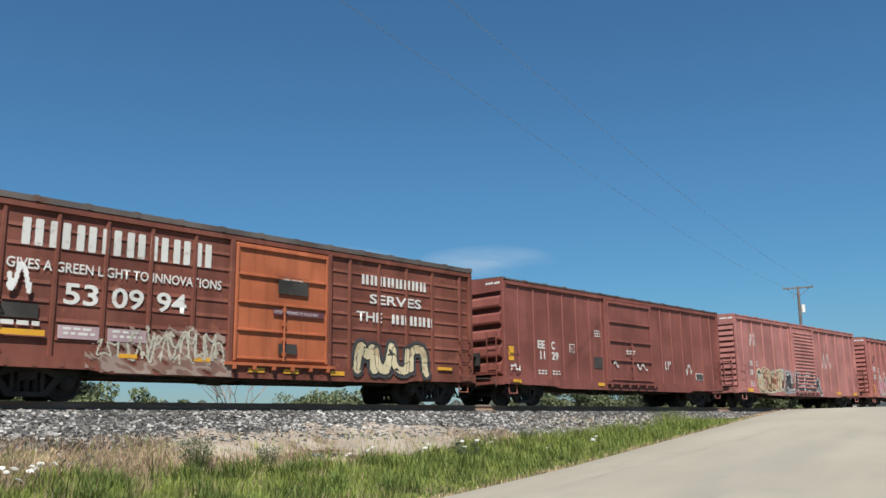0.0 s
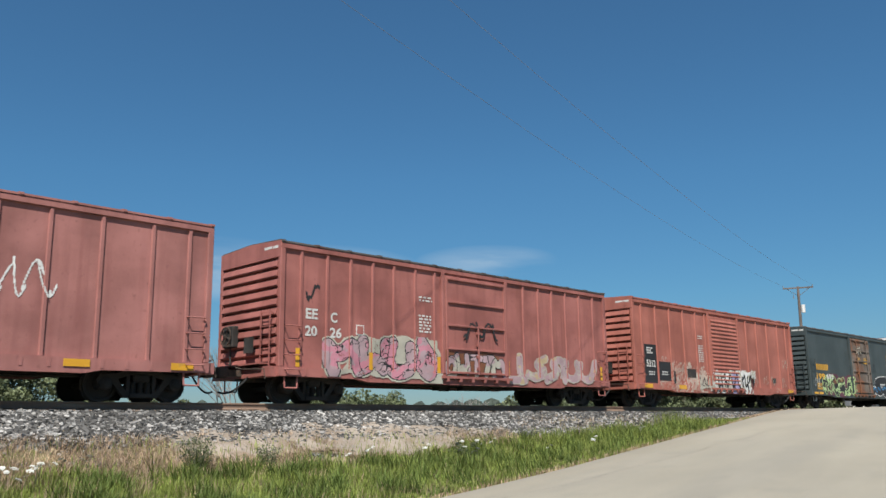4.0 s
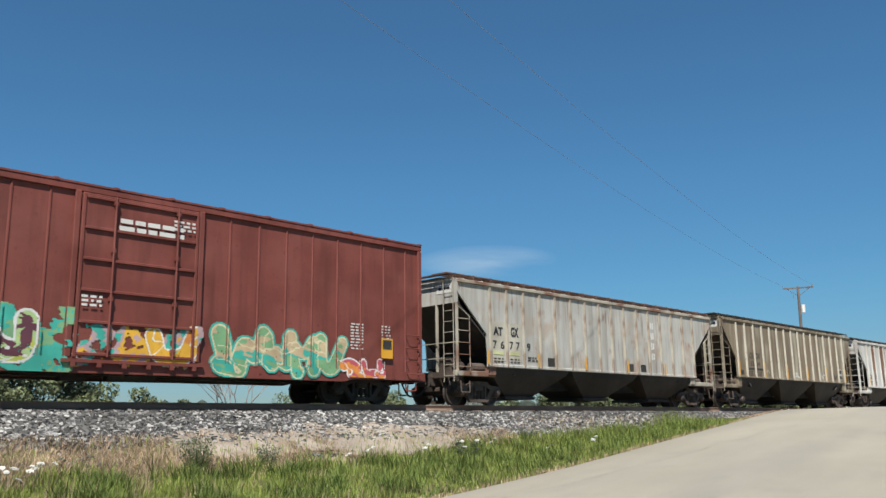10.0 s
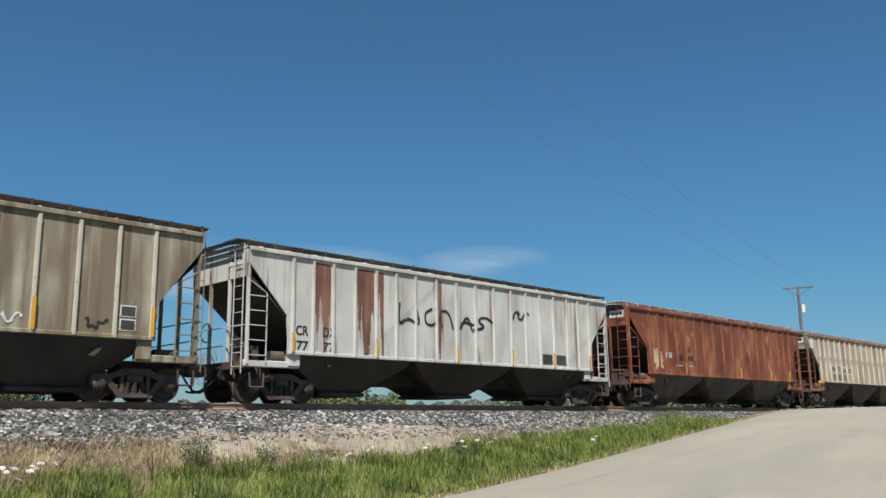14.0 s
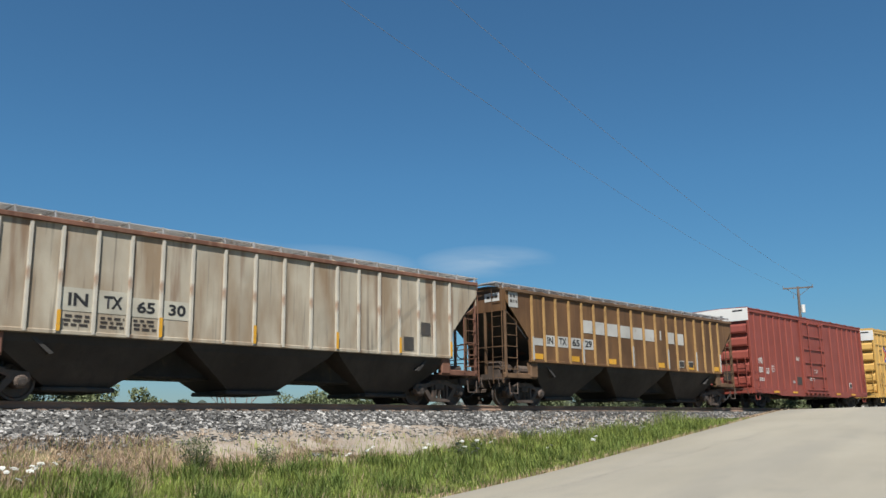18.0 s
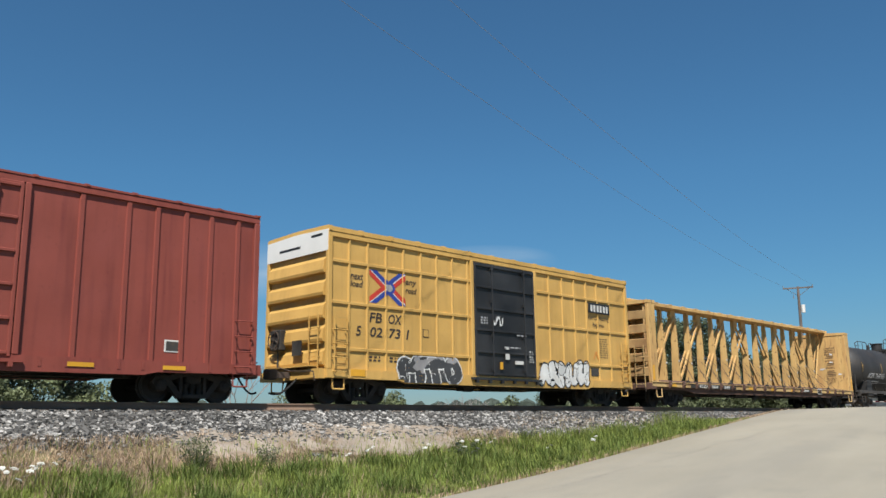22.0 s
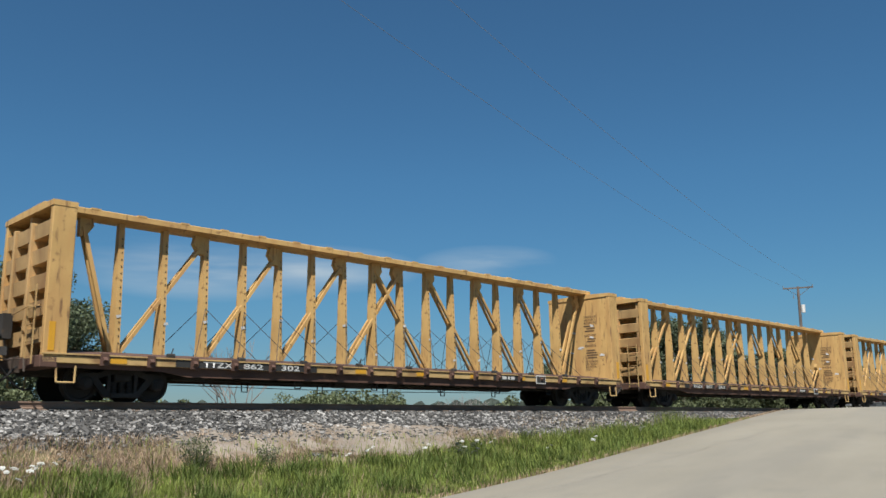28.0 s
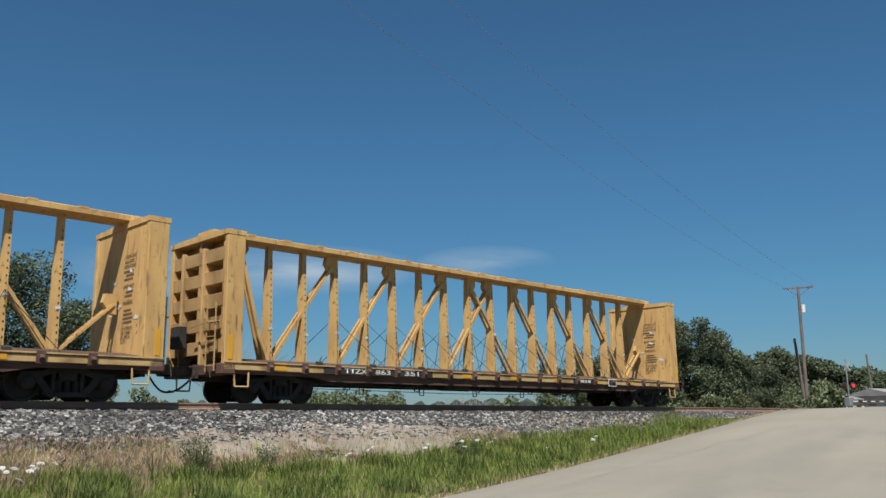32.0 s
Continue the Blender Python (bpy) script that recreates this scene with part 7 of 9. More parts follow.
h12 = hopper(204.64, 16.8, 4.10, 1.52, H12, "tan-grey covered hopper with rust along its top", R12, H12R, H10R, seed=25)
for s, x in (("IN", 2.96), ("TX", 3.79)):
    plate(h12, x - 0.06, x + 0.72, 2.02, 2.56, M_PALE, -1.533, "number_patch", "white number patch")
    lettering(h12, s, x + 0.08, 2.14, 0.30, M_BLACKP, -1.545, 0.46, 0.03)
for s, x in (("65", 4.61), ("30", 5.43)):
    plate(h12, x - 0.06, x + 0.72, 2.0, 2.46, M_PALE, -1.533, "number_patch", "white number patch")
    lettering(h12, s, x + 0.08, 2.10, 0.28, M_BLACKP, -1.545, 0.46, 0.03)
for x in (2.96, 3.79, 4.61):
    stencil(h12, x, 1.88, 0.6, 3, M_INK, -1.54, seed=int(x * 7))
uprights(h12, [1.42, 2.83, 5.29, 7.97, 10.75, 13.20, 15.44], 1.52, -1.612, 0.085, 0.5)
for x, z in ((13.40, 1.65), (14.14, 2.15)):
    plate(h12, x, x + 0.42, z, z + 0.42, M_UNDER, -1.54, "placard_board", "rusted placard board")
plate(h12, 0.75, 1.55, 1.40, 1.52, M_YELLOWR, -1.58, "reflector", "yellow reflective strip")
plate(h12, 0.15, 0.62, 3.35, 3.95, M_WHITE, -1.537, "number_patch", "white number patch")

# -- brown hopper with tan ribs and white patches
H13 = mat("rust_brown_hopper_paint", (0.098, 0.047, 0.018), 0.7, vary=0.2, vary_scale=0.5,
          soft=(((0.169, 0.088, 0.033), (1.0, 1.0, 0.4), 0.48, 0.72, 0.8), ((0.055, 0.029, 0.014), (3.5, 3.5, 0.3), 0.52, 0.72, 0.7), ((0.222, 0.130, 0.059), (8, 8, 0.2), 0.63, 0.76, 0.5)))
H13R = mat("tan_ribs", (0.316, 0.188, 0.070), 0.6, spots=(0.152, 0.079, 0.030), spot_amount=0.4, spot_scale=3)
H13K = mat("dark_brown_fittings", (0.115, 0.063, 0.030), 0.7, vary=0.3)
R13 = RIBS_18
h13 = hopper(222.93, 16.85, 4.10, 1.58, H13, "brown covered hopper with tan ribs and white number patches", R13, H13R, H13K, seed=26)
M_CHALK = mat("chalky_white_patch", (0.370, 0.363, 0.340), 0.7, vary=0.15, spots=(0.266, 0.229, 0.192), spot_amount=0.3, spot_scale=4)
for k, s in enumerate(("", "IN", "TX", "65", "29")):
    x, wide = R13[k] + 0.08, R13[k + 1] - R13[k] - 0.16
    plate(h13, x, x + wide, 2.16, 2.56 if s else 2.42, M_CHALK, -1.534, "number_patch", "white number patch")
    if s:
        lettering(h13, s, x + 0.10, 2.24, 0.27, M_BLACKP, -1.545, wide - 0.2, 0.03)
for k in (4, 5, 6, 7, 8, 9, 11, 12):
    x, wide = R13[k] + 0.09, R13[k + 1] - R13[k] - (0.18 if k < 11 else 0.26)
    plate(h13, x, x + wide, 2.84 - 0.01 * k, 3.34 - 0.01 * k, M_CHALK, -1.534, "white_patch", "white painted-over patch")
plate(h13, 10.22, 10.32, 2.85, 3.25, M_CHALK, -1.534, "white_patch", "narrow white patch")
for x in (1.52, 3.75, 6.25, 9.95, 12.48, 14.83):
    plate(h13, x, x + 0.5, 1.66, 1.86, M_YELLOWR, -1.537, "reflector", "yellow reflective strip")
for x in (1.42, 4.48, 7.97, 10.75, 13.20, 15.44):
    plate(h13, x - 0.045, x + 0.045, 1.62, 2.45, M_CHALK, -1.602, "white_strip")
for x in (11.70, 12.52):
    plate(h13, x, x + 0.44, 1.72, 2.02, M_CHALK, -1.534, "data_box")
    plate(h13, x + 0.03, x + 0.41, 1.75, 1.99, M_UNDER, -1.542, "data_box_inner")
plate(h13, 0.16, 0.66, 3.45, 4.0, M_CHALK, -1.537, "number_patch", "white number patch")
stencil(h13, 0.22, 3.8, 0.4, 2, M_INK, -1.545, 0.11, 0.08, 5)
# ---- centerbeam lumber cars ----
CB = mat("centerbeam_yellow_paint", (0.50, 0.315, 0.115), 0.65, spots=(0.150, 0.075, 0.037), spot_amount=0.26, spot_scale=5, vary=0.12,
         soft=(((0.370, 0.200, 0.074), (2.5, 2.5, 0.5), 0.42, 0.70, 0.75), ((0.118, 0.059, 0.033), (9, 9, 1.2), 0.59, 0.71, 0.8)))
CBD = mat("worn_yellow_deck_edge", (0.444, 0.296, 0.122), 0.7, spots=(0.111, 0.052, 0.030), spot_amount=0.25, spot_scale=2.5, vary=0.2, soft=(((0.185, 0.096, 0.044), (1.2, 1.2, 2.5), 0.5, 0.68, 0.8),))
CBE = mat("grimy_bulkhead_paint", (0.444, 0.281, 0.118), 0.7, vary=0.2, soft=(((0.222, 0.118, 0.052), (1.5, 1.5, 0.6), 0.45, 0.68, 0.8), ((0.089, 0.052, 0.033), (6, 6, 0.7), 0.58, 0.75, 0.7)))
CBU = mat("rusty_brown_sill", (0.085, 0.042, 0.028), 0.8, vary=0.3, spots=(0.16, 0.08, 0.045), spot_amount=0.4, spot_scale=4)
M_CABLE = mat("steel_cable", (0.05, 0.05, 0.05), 0.6, 0.5)
M_TAPE = mat("torn_white_wrap", (0.533, 0.533, 0.518), 0.5)


CBK = mat("black_band_paint", (0.022, 0.021, 0.019), 0.7, vary=0.3)
SIGN = (("LOADING AND", 3.62, 0.10, 0.62), ("UNLOADING", 3.49, 0.10, 0.56), ("INSTRUCTIONS", 3.36, 0.10, 0.62), ("SAFETY FIRST", 2.84, 0.10, 0.6), ("WARNING", 2.42, 0.12, 0.56), ("DO NOT MOVE", 1.78, 0.09, 0.6), ("CAR UNLESS", 1.67, 0.09, 0.52), ("SECURED IN", 1.56, 0.09, 0.52), ("SLOTS", 1.45, 0.09, 0.28))


def centerbeam(label, numbers, low_kick):
    L, top, hw = 22.70, 4.55, 1.56
    car = thing("centerbeam_car", label, "centerbeam car", "centerbeam cars of the train")
    posts = [2.28 + 1.22 * k for k in range(16)]
    # deck
    bm = bmesh.new()
    prism_x(bm, [(-hw, 0.98), (-hw, 1.06), (-0.45, 1.22), (0.45, 1.22), (hw, 1.06), (hw, 0.98), (0.5, 0.80), (-0.5, 0.80)], 0.35, L - 0.35)
    part("deck", bm, CBU, car, "rusty sloping deck")
    for sy in (-1, 1):
        near = lambda a, b: (min(sy * a, sy * b), max(sy * a, sy * b))
        bm = bmesh.new()
        cbx(bm, 0.0, L, *near(hw - 0.06, hw), 0.83, 1.04, 0.012)
        bx(bm, 0.0, L, *near(hw - 0.10, hw + 0.03), 1.02, 1.055)
        part("side_sill", bm, CBD, car, "chipped yellow side sill")
        bm = bmesh.new()
        prism_y(bm, [(0.1, 0.84), (0.1, 0.74), (2.9, 0.72), (3.6, 0.60), (L - 3.6, 0.60), (L - 2.9, 0.72), (L - 0.1, 0.74), (L - 0.1, 0.84)], *near(hw - 0.16, hw - 0.08))
        part("lower_sill", bm, CBU, car)
        for k in range(18):
            bm = bmesh.new()
            x = 1.4 + 1.15 * k
            bx(bm, x - 0.10, x + 0.10, *near(hw, hw + 0.05), 0.80, 1.08)
            prism_x(bm, [(sy * (hw + 0.05), 0.86), (sy * (hw + 0.05), 1.0), (sy * (hw + 0.12), 0.93)], x - 0.05, x + 0.05)
            part("stake_pocket", bm, CBU, car)
        for k in range(9):
            x = 3.1 + 2.0 * k
            bm = bmesh.new()
            rod(bm, (x - 0.09, sy * (hw - 0.08), 1.10), (x + 0.09, sy * (hw - 0.08), 1.10), 0.07, 8)
            pipe(bm, [(x, sy * (hw - 0.08), 1.12), (x + 0.05, sy * (hw - 0.05), 1.30)], 0.02, 4)
            part("winch", bm, M_UNDER, car)
        for x in (0.55, L - 0.55):
            add_stirrup(car, x, CBD, sy)
        # tie-down cables from the beam to the deck edge
        for k in range(2, 15):
            bm = bmesh.new()
            x = posts[k]
            for dx in (-0.95, 0.9):
                rod(bm, (x, sy * 0.20, 2.55), (x + dx, sy * (hw - 0.1), 1.08), 0.011, 4)
            part("tie_down_cable", bm, M_CABLE, car)
        bm = bmesh.new()
        for k in range(6):
            x = 4.2 + 2.8 * k
            pipe(bm, [(x - 0.1, sy * 1.35, 0.72), (x - 0.1, sy * 1.36, 0.40), (x + 0.1, sy * 1.36, 0.40), (x + 0.1, sy * 1.35, 0.72)], 0.018, 4)
        pipe(bm, [(3.4, sy * 1.1, 0.55), (L / 2, sy * 1.1, 0.47), (L - 3.4, sy * 1.1, 0.55)], 0.014, 4)
        part("underside_hanger", bm, M_UNDER, car)
    # posts: broad at the foot, narrow at the head, flanges fore and aft
    bm = bmesh.new()
    prism_x(bm, [(-0.20, 1.18), (-0.085, 4.62), (0.085, 4.62), (0.20, 1.18)], -0.062, 0.062)
    for sy in (-1, 1):
        pts = [(sy * 0.205, 1.18), (sy * 0.09, 4.62), (sy * 0.08, 4.62), (sy * 0.19, 1.18)]
        prism_x(bm, pts if sy < 0 else pts[::-1], 0.060, 0.085)
    post_me = mesh_of("beam_post", bm, CB)
    hole = bmesh.new()
    for sy in (-1, 1):
        for k in range(16):
            z = 1.45 + 0.18 * k
            y = sy * (0.205 - 0.115 * (z - 1.18) / 3.24 + 0.002)
            bx(hole, 0.022, 0.05, min(y, y + sy * 0.004), max(y, y + sy * 0.004), z, z + 0.05)
    hole_me = mesh_of("lacing_strip", hole, M_UNDER)
    for x in posts:
        p = part("beam_post", post_me, None, car, "", Matrix.Translation((x, 0, 0)))
        tagged(part("lacing_strip", hole_me, None, p), kind="stuff")
    # diagonals

    def brace(xa, xb, za=1.25, zb=4.30):
        bm = bmesh.new()
        for sy in (-1, 1):
            ya, yb = sy * 0.16, sy * 0.12
            d = 0.052
            v = [bm.verts.new(p) for p in ((xa - d, ya, za), (xa + d, ya, za), (xb + d, yb, zb), (xb - d, yb, zb), (xa - d, ya - sy * 0.08, za), (xa + d, ya - sy * 0.08, za), (xb + d, yb - sy * 0.08, zb), (xb - d, yb - sy * 0.08, zb))]
            for f in ((0, 1, 2, 3), (7, 6, 5, 4), (0, 4, 5, 1), (1, 5, 6, 2), (2, 6, 7, 3), (3, 7, 4, 0)):
                bm.faces.new([v[i] for i in f])
        part("diagonal_brace", bm, CB, car)
        bm = bmesh.new()
        sx = 1 if xb > xa else -1
        prism_y(bm, [(xb + sx * 0.10, zb + 0.28), (xb - sx * 0.20, zb + 0.28), (xb - sx * 0.26, zb + 0.05), (xb - sx * 0.08, zb - 0.22), (xb + sx * 0.10, zb - 0.25)][::sx], -0.09, 0.09)
        part("gusset", bm, CB, car)

    for k in (0, 2, 4, 6):
        brace(posts[k] + 0.12, posts[k + 2] - 0.12)
        brace(posts[15 - k] - 0.12, posts[13 - k] + 0.12)
    brace(posts[0] - 0.14, 1.30, 1.25, 4.36)
    brace(posts[15] + 0.15, L - 0.70, 1.25, 2.45 if low_kick else 4.30)
    # top chord
    bm = bmesh.new()
    prism_x(bm, [(-0.42, 4.62), (-0.42, 4.755), (-0.39, 4.775), (0.39, 4.775), (0.42, 4.755), (0.42, 4.62), (0.10, 4.58), (-0.10, 4.58)], 0.2, L - 0.2)
    for k in range(17):
        bx(bm, 1.45 + 1.22 * k - 0.12, 1.45 + 1.22 * k + 0.12, -0.425, -0.24, 4.75, 4.80)
    part("top_chord", bm, CB, car)
    # bulkheads
    for out, x in ((-1, 0.0), (1, L)):
        bm = bmesh.new()
        a, b = sorted((x - out * 0.46, x - out * 0.52))
        prism_x(bm, [(-hw, 1.05), (-hw, top - 0.05), (-0.50, top + 0.03), (-0.44, 4.74), (0.44, 4.74), (0.50, top + 0.03), (hw, top - 0.05), (hw, 1.05)], a, b)
        bulk = part("bulkhead", bm, CB, car, "yellow steel end bulkhead")
        bm = bmesh.new()
        bx(bm, *sorted((x - out * 0.455, x - out * 0.44)), -hw + 0.17, hw - 0.17, 1.0, top - 0.12)
        part("outer_sheet", bm, CBE, bulk, "grimy outer face of the bulkhead")
        for sy in (-1, 1):
            bm = bmesh.new()
            y0, y1 = sorted((sy * hw, sy * (hw - 0.16)))
            cbx(bm, min(x, x - out * 0.54), max(x, x - out * 0.54), y0, y1, 0.95, top - 0.02, 0.015)
            part("bulkhead_post", bm, CB, bulk)
        for u in (-0.30, 0.82):
            bm = bmesh.new()
            cbx(bm, min(x + out * 0.03, x - out * 0.44), max(x + out * 0.03, x - out * 0.44), u - 0.05, u + 0.05, 1.0, top - 0.35, 0.015)
            part("bulkhead_stile", bm, CBE, bulk)
        for k in range(5):
            z = 1.40 + 0.62 * k
            bm = bmesh.new()
            prism_y(bm, [(x - out * 0.44, z - 0.12), (x - out * 0.05, z - 0.10), (x - out * 0.02, z + 0.24), (x - out * 0.44, z + 0.34)][::-out], -1.4, 1.4)
            for u in (-1.0, 0.28):
                bx(bm, *sorted((x - out * 0.06, x - out * 0.40)), u - 0.34, u - 0.24, z + 0.2, z + 0.52)
            part("bulkhead_rib", bm, CBE, bulk)
        bm = bmesh.new()
        prism_x(bm, [(-hw - 0.01, top - 0.12), (-hw - 0.01, top + 0.01), (-0.50, top + 0.05), (0.50, top + 0.05), (hw + 0.01, top + 0.01), (hw + 0.01, top - 0.12)], *sorted((x + out * 0.02, x - out * 0.555)))
        part("bulkhead_cap", bm, CB, bulk)
        bm = bmesh.new()
        cbx(bm, min(x + out * 0.05, x - out * 0.35), max(x + out * 0.05, x - out * 0.35), -hw, hw, 0.72, 1.0, 0.02)
        part("end_sill", bm, CBU, car)
        bm = bmesh.new()
        for u in (-1.30, -0.86):
            rod(bm, (x + out * 0.14, u, 0.8), (x + out * 0.14, u, 2.6), 0.02, 4)
        for k in range(5):
            rod(bm, (x + out * 0.14, -1.30, 0.95 + 0.38 * k), (x + out * 0.14, -0.86, 0.95 + 0.38 * k), 0.016, 4)
        part("end_ladder", bm, CBD, car)
        bm = bmesh.new()
        pipe(bm, [(x + out * 0.1, -1.5, 2.1), (x + out * 0.25, -1.2, 2.1), (x + out * 0.25, -0.2, 2.0)], 0.02, 4)
        part("hand_hold", bm, CBE, car)
        bm = bmesh.new()
        bx(bm, min(x + out * 0.03, x + out * 0.25), max(x + out * 0.03, x + out * 0.25), 0.4, 0.9, 1.5, 2.1)
        part("brake_housing", bm, M_UNDER, car)
        # writing and torn wrap on the inner face
        rg = random.Random(7)
        bm = bmesh.new()
        xi = x - out * 0.526
        for k in range(9):
            z = (1.95, 2.05, 2.15, 2.25, 2.62, 2.72, 3.05, 3.15, 3.25)[k]
            for u in (-0.55,):
                w = rg.uniform(0.4, 0.6)
                c = u + rg.uniform(-0.06, 0.06)
                bm.faces.new([bm.verts.new(p) for p in ((xi, c - w / 2, z), (xi, c + w / 2, z), (xi, c + w / 2, z + 0.06), (xi, c - w / 2, z + 0.06))])
        part("loading_note", bm, mat("faded_notes", (0.118, 0.074, 0.037), 0.7) if "faded_notes" not in bpy.data.materials else bpy.data.materials["faded_notes"], bulk)
        for k in range(7):
            bm = bmesh.new()
            u, z = rg.uniform(-1.3, 0.6), rg.uniform(1.6, 3.6)
            bm.faces.new([bm.verts.new(p) for p in ((xi - out * 0.006, u, z), (xi - out * 0.006, u + rg.uniform(0.1, 0.3), z + 0.02), (xi - out * 0.006, u + 0.16, z + rg.uniform(0.06, 0.2)), (xi - out * 0.006, u - 0.03, z + 0.05))])
            part("torn_wrap", bm, M_TAPE, bulk)
        plate(car, x + 0.10 if out < 0 else x - 0.24, x + 0.24 if out < 0 else x - 0.10, 1.1, 1.75, M_YELLOWR, -hw - 0.004, "reflector", "upright yellow reflective strip")
    bm = bmesh.new()
    rg = random.Random(11)
    for k in range(16):
        x = posts[k] + rg.uniform(-0.1, 0.05)
        z = rg.uniform(1.5, 2.6)
        y = -(0.205 - 0.115 * (z - 1.18) / 3.24 + 0.012)
        bm.faces.new([bm.verts.new(p) for p in ((x, y, z), (x + 0.12, y, z + 0.03), (x + 0.10, y, z + 0.10), (x - 0.02, y, z + 0.07))])
    part("wrap_scraps", bm, M_TAPE, car)
    bx_ = bmesh.new()
    rod(bx_, (8.6, -0.85, 0.62), (9.9, -0.85, 0.62), 0.16, 10)
    bx(bx_, 10.6, 11.1, -1.0, -0.6, 0.50, 0.78)
    part("air_reservoir", bx_, M_UNDER, car)
    plate(car, 3.2, 7.5, 0.835, 1.018, CBK, -hw - 0.004, "number_band", "black band behind the number")
    for text, x, w in zip(numbers, (3.95, 5.12, 6.30), (0.85, 0.60, 0.60)):
        lettering(car, text, x, 0.855, 0.145, M_WHITE, -hw - 0.014, w, 0.02)
    plate(car, 14.95, 16.3, 0.835, 1.018, CBK, -hw - 0.004, "number_band", "black band behind the number")
    stencil(car, 15.4, 0.875, 0.7, 1, M_WHITE, -hw - 0.014, 0.10, seed=8, words=3)
    for text, z, h, w in SIGN:
        ob = lettering(car, text, 0, z, h, bpy.data.materials["faded_notes"], 0, w, 0.015, "loading_notice")
        co = np.empty(len(ob.data.vertices) * 3)
        ob.data.vertices.foreach_get("co", co)
        co = co.reshape(-1, 3)
        ob.data.vertices.foreach_set("co", np.stack([np.full(len(co), L - 0.527), -0.25 - co[:, 0], co[:, 2]], -1).ravel())
        ob.data.update()
    plate(car, 17.2, 17.75, 0.76, 1.06, M_WHITE, -hw - 0.05, "data_box", "white-framed data plate")
    plate(car, 17.24, 17.71, 0.80, 1.02, M_UNDER, -hw - 0.058, "data_box_inner")
    for k in range(8):
        plate(car, 1.55 + 2.45 * k, 1.95 + 2.45 * k, 0.86, 0.99, M_YELLOWR, -hw - 0.003, "reflector", "yellow reflective strip")
    add_underframe(car, L, 0.60, False)
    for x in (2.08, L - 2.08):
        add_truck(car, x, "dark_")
    add_coupler(car, 0.0, -1)
    add_coupler(car, L, 1)
    return car


for a, low, numbers in ((276.73, False, ("TTZX", "864", "349")), (318.36, False, ("TTZX", "862", "302")), (342.91, True, ("TTZX", "857", "353")), (367.28, True, ("TTZX", "863", "351"))):
    place(centerbeam("empty yellow centerbeam lumber car with worn paint", numbers, low), a)

# ---- black tank car ----
TK = mat("black_tank_paint", (0.019, 0.018, 0.018), 0.62, vary=0.2, bump=0.04, soft=(((0.056, 0.041, 0.030), (0.6, 0.6, 1.2), 0.48, 0.72, 0.3), ((0.030, 0.028, 0.027), (5, 5, 0.4), 0.5, 0.75, 0.6)))
M_TANKTXT = mat("white_tank_lettering", (0.459, 0.459, 0.459), 0.5)


def lathe_x(bm, profile, n, cz):
    rings = [[bm.verts.new((x, r * math.cos(2 * math.pi * i / n), cz + r * math.sin(2 * math.pi * i / n))) for i in range(n)] for x, r in profile]
    for a, b in zip(rings, rings[1:]):
        for i in range(n):
            bm.faces.new((a[i], a[(i + 1) % n], b[(i + 1) % n], b[i]))
    bm.faces.new(rings[0][::-1])
    bm.faces.new(rings[-1])


M_PALESTRIP = mat("faded_reflective_strip", (0.459, 0.274, 0.059), 0.5)


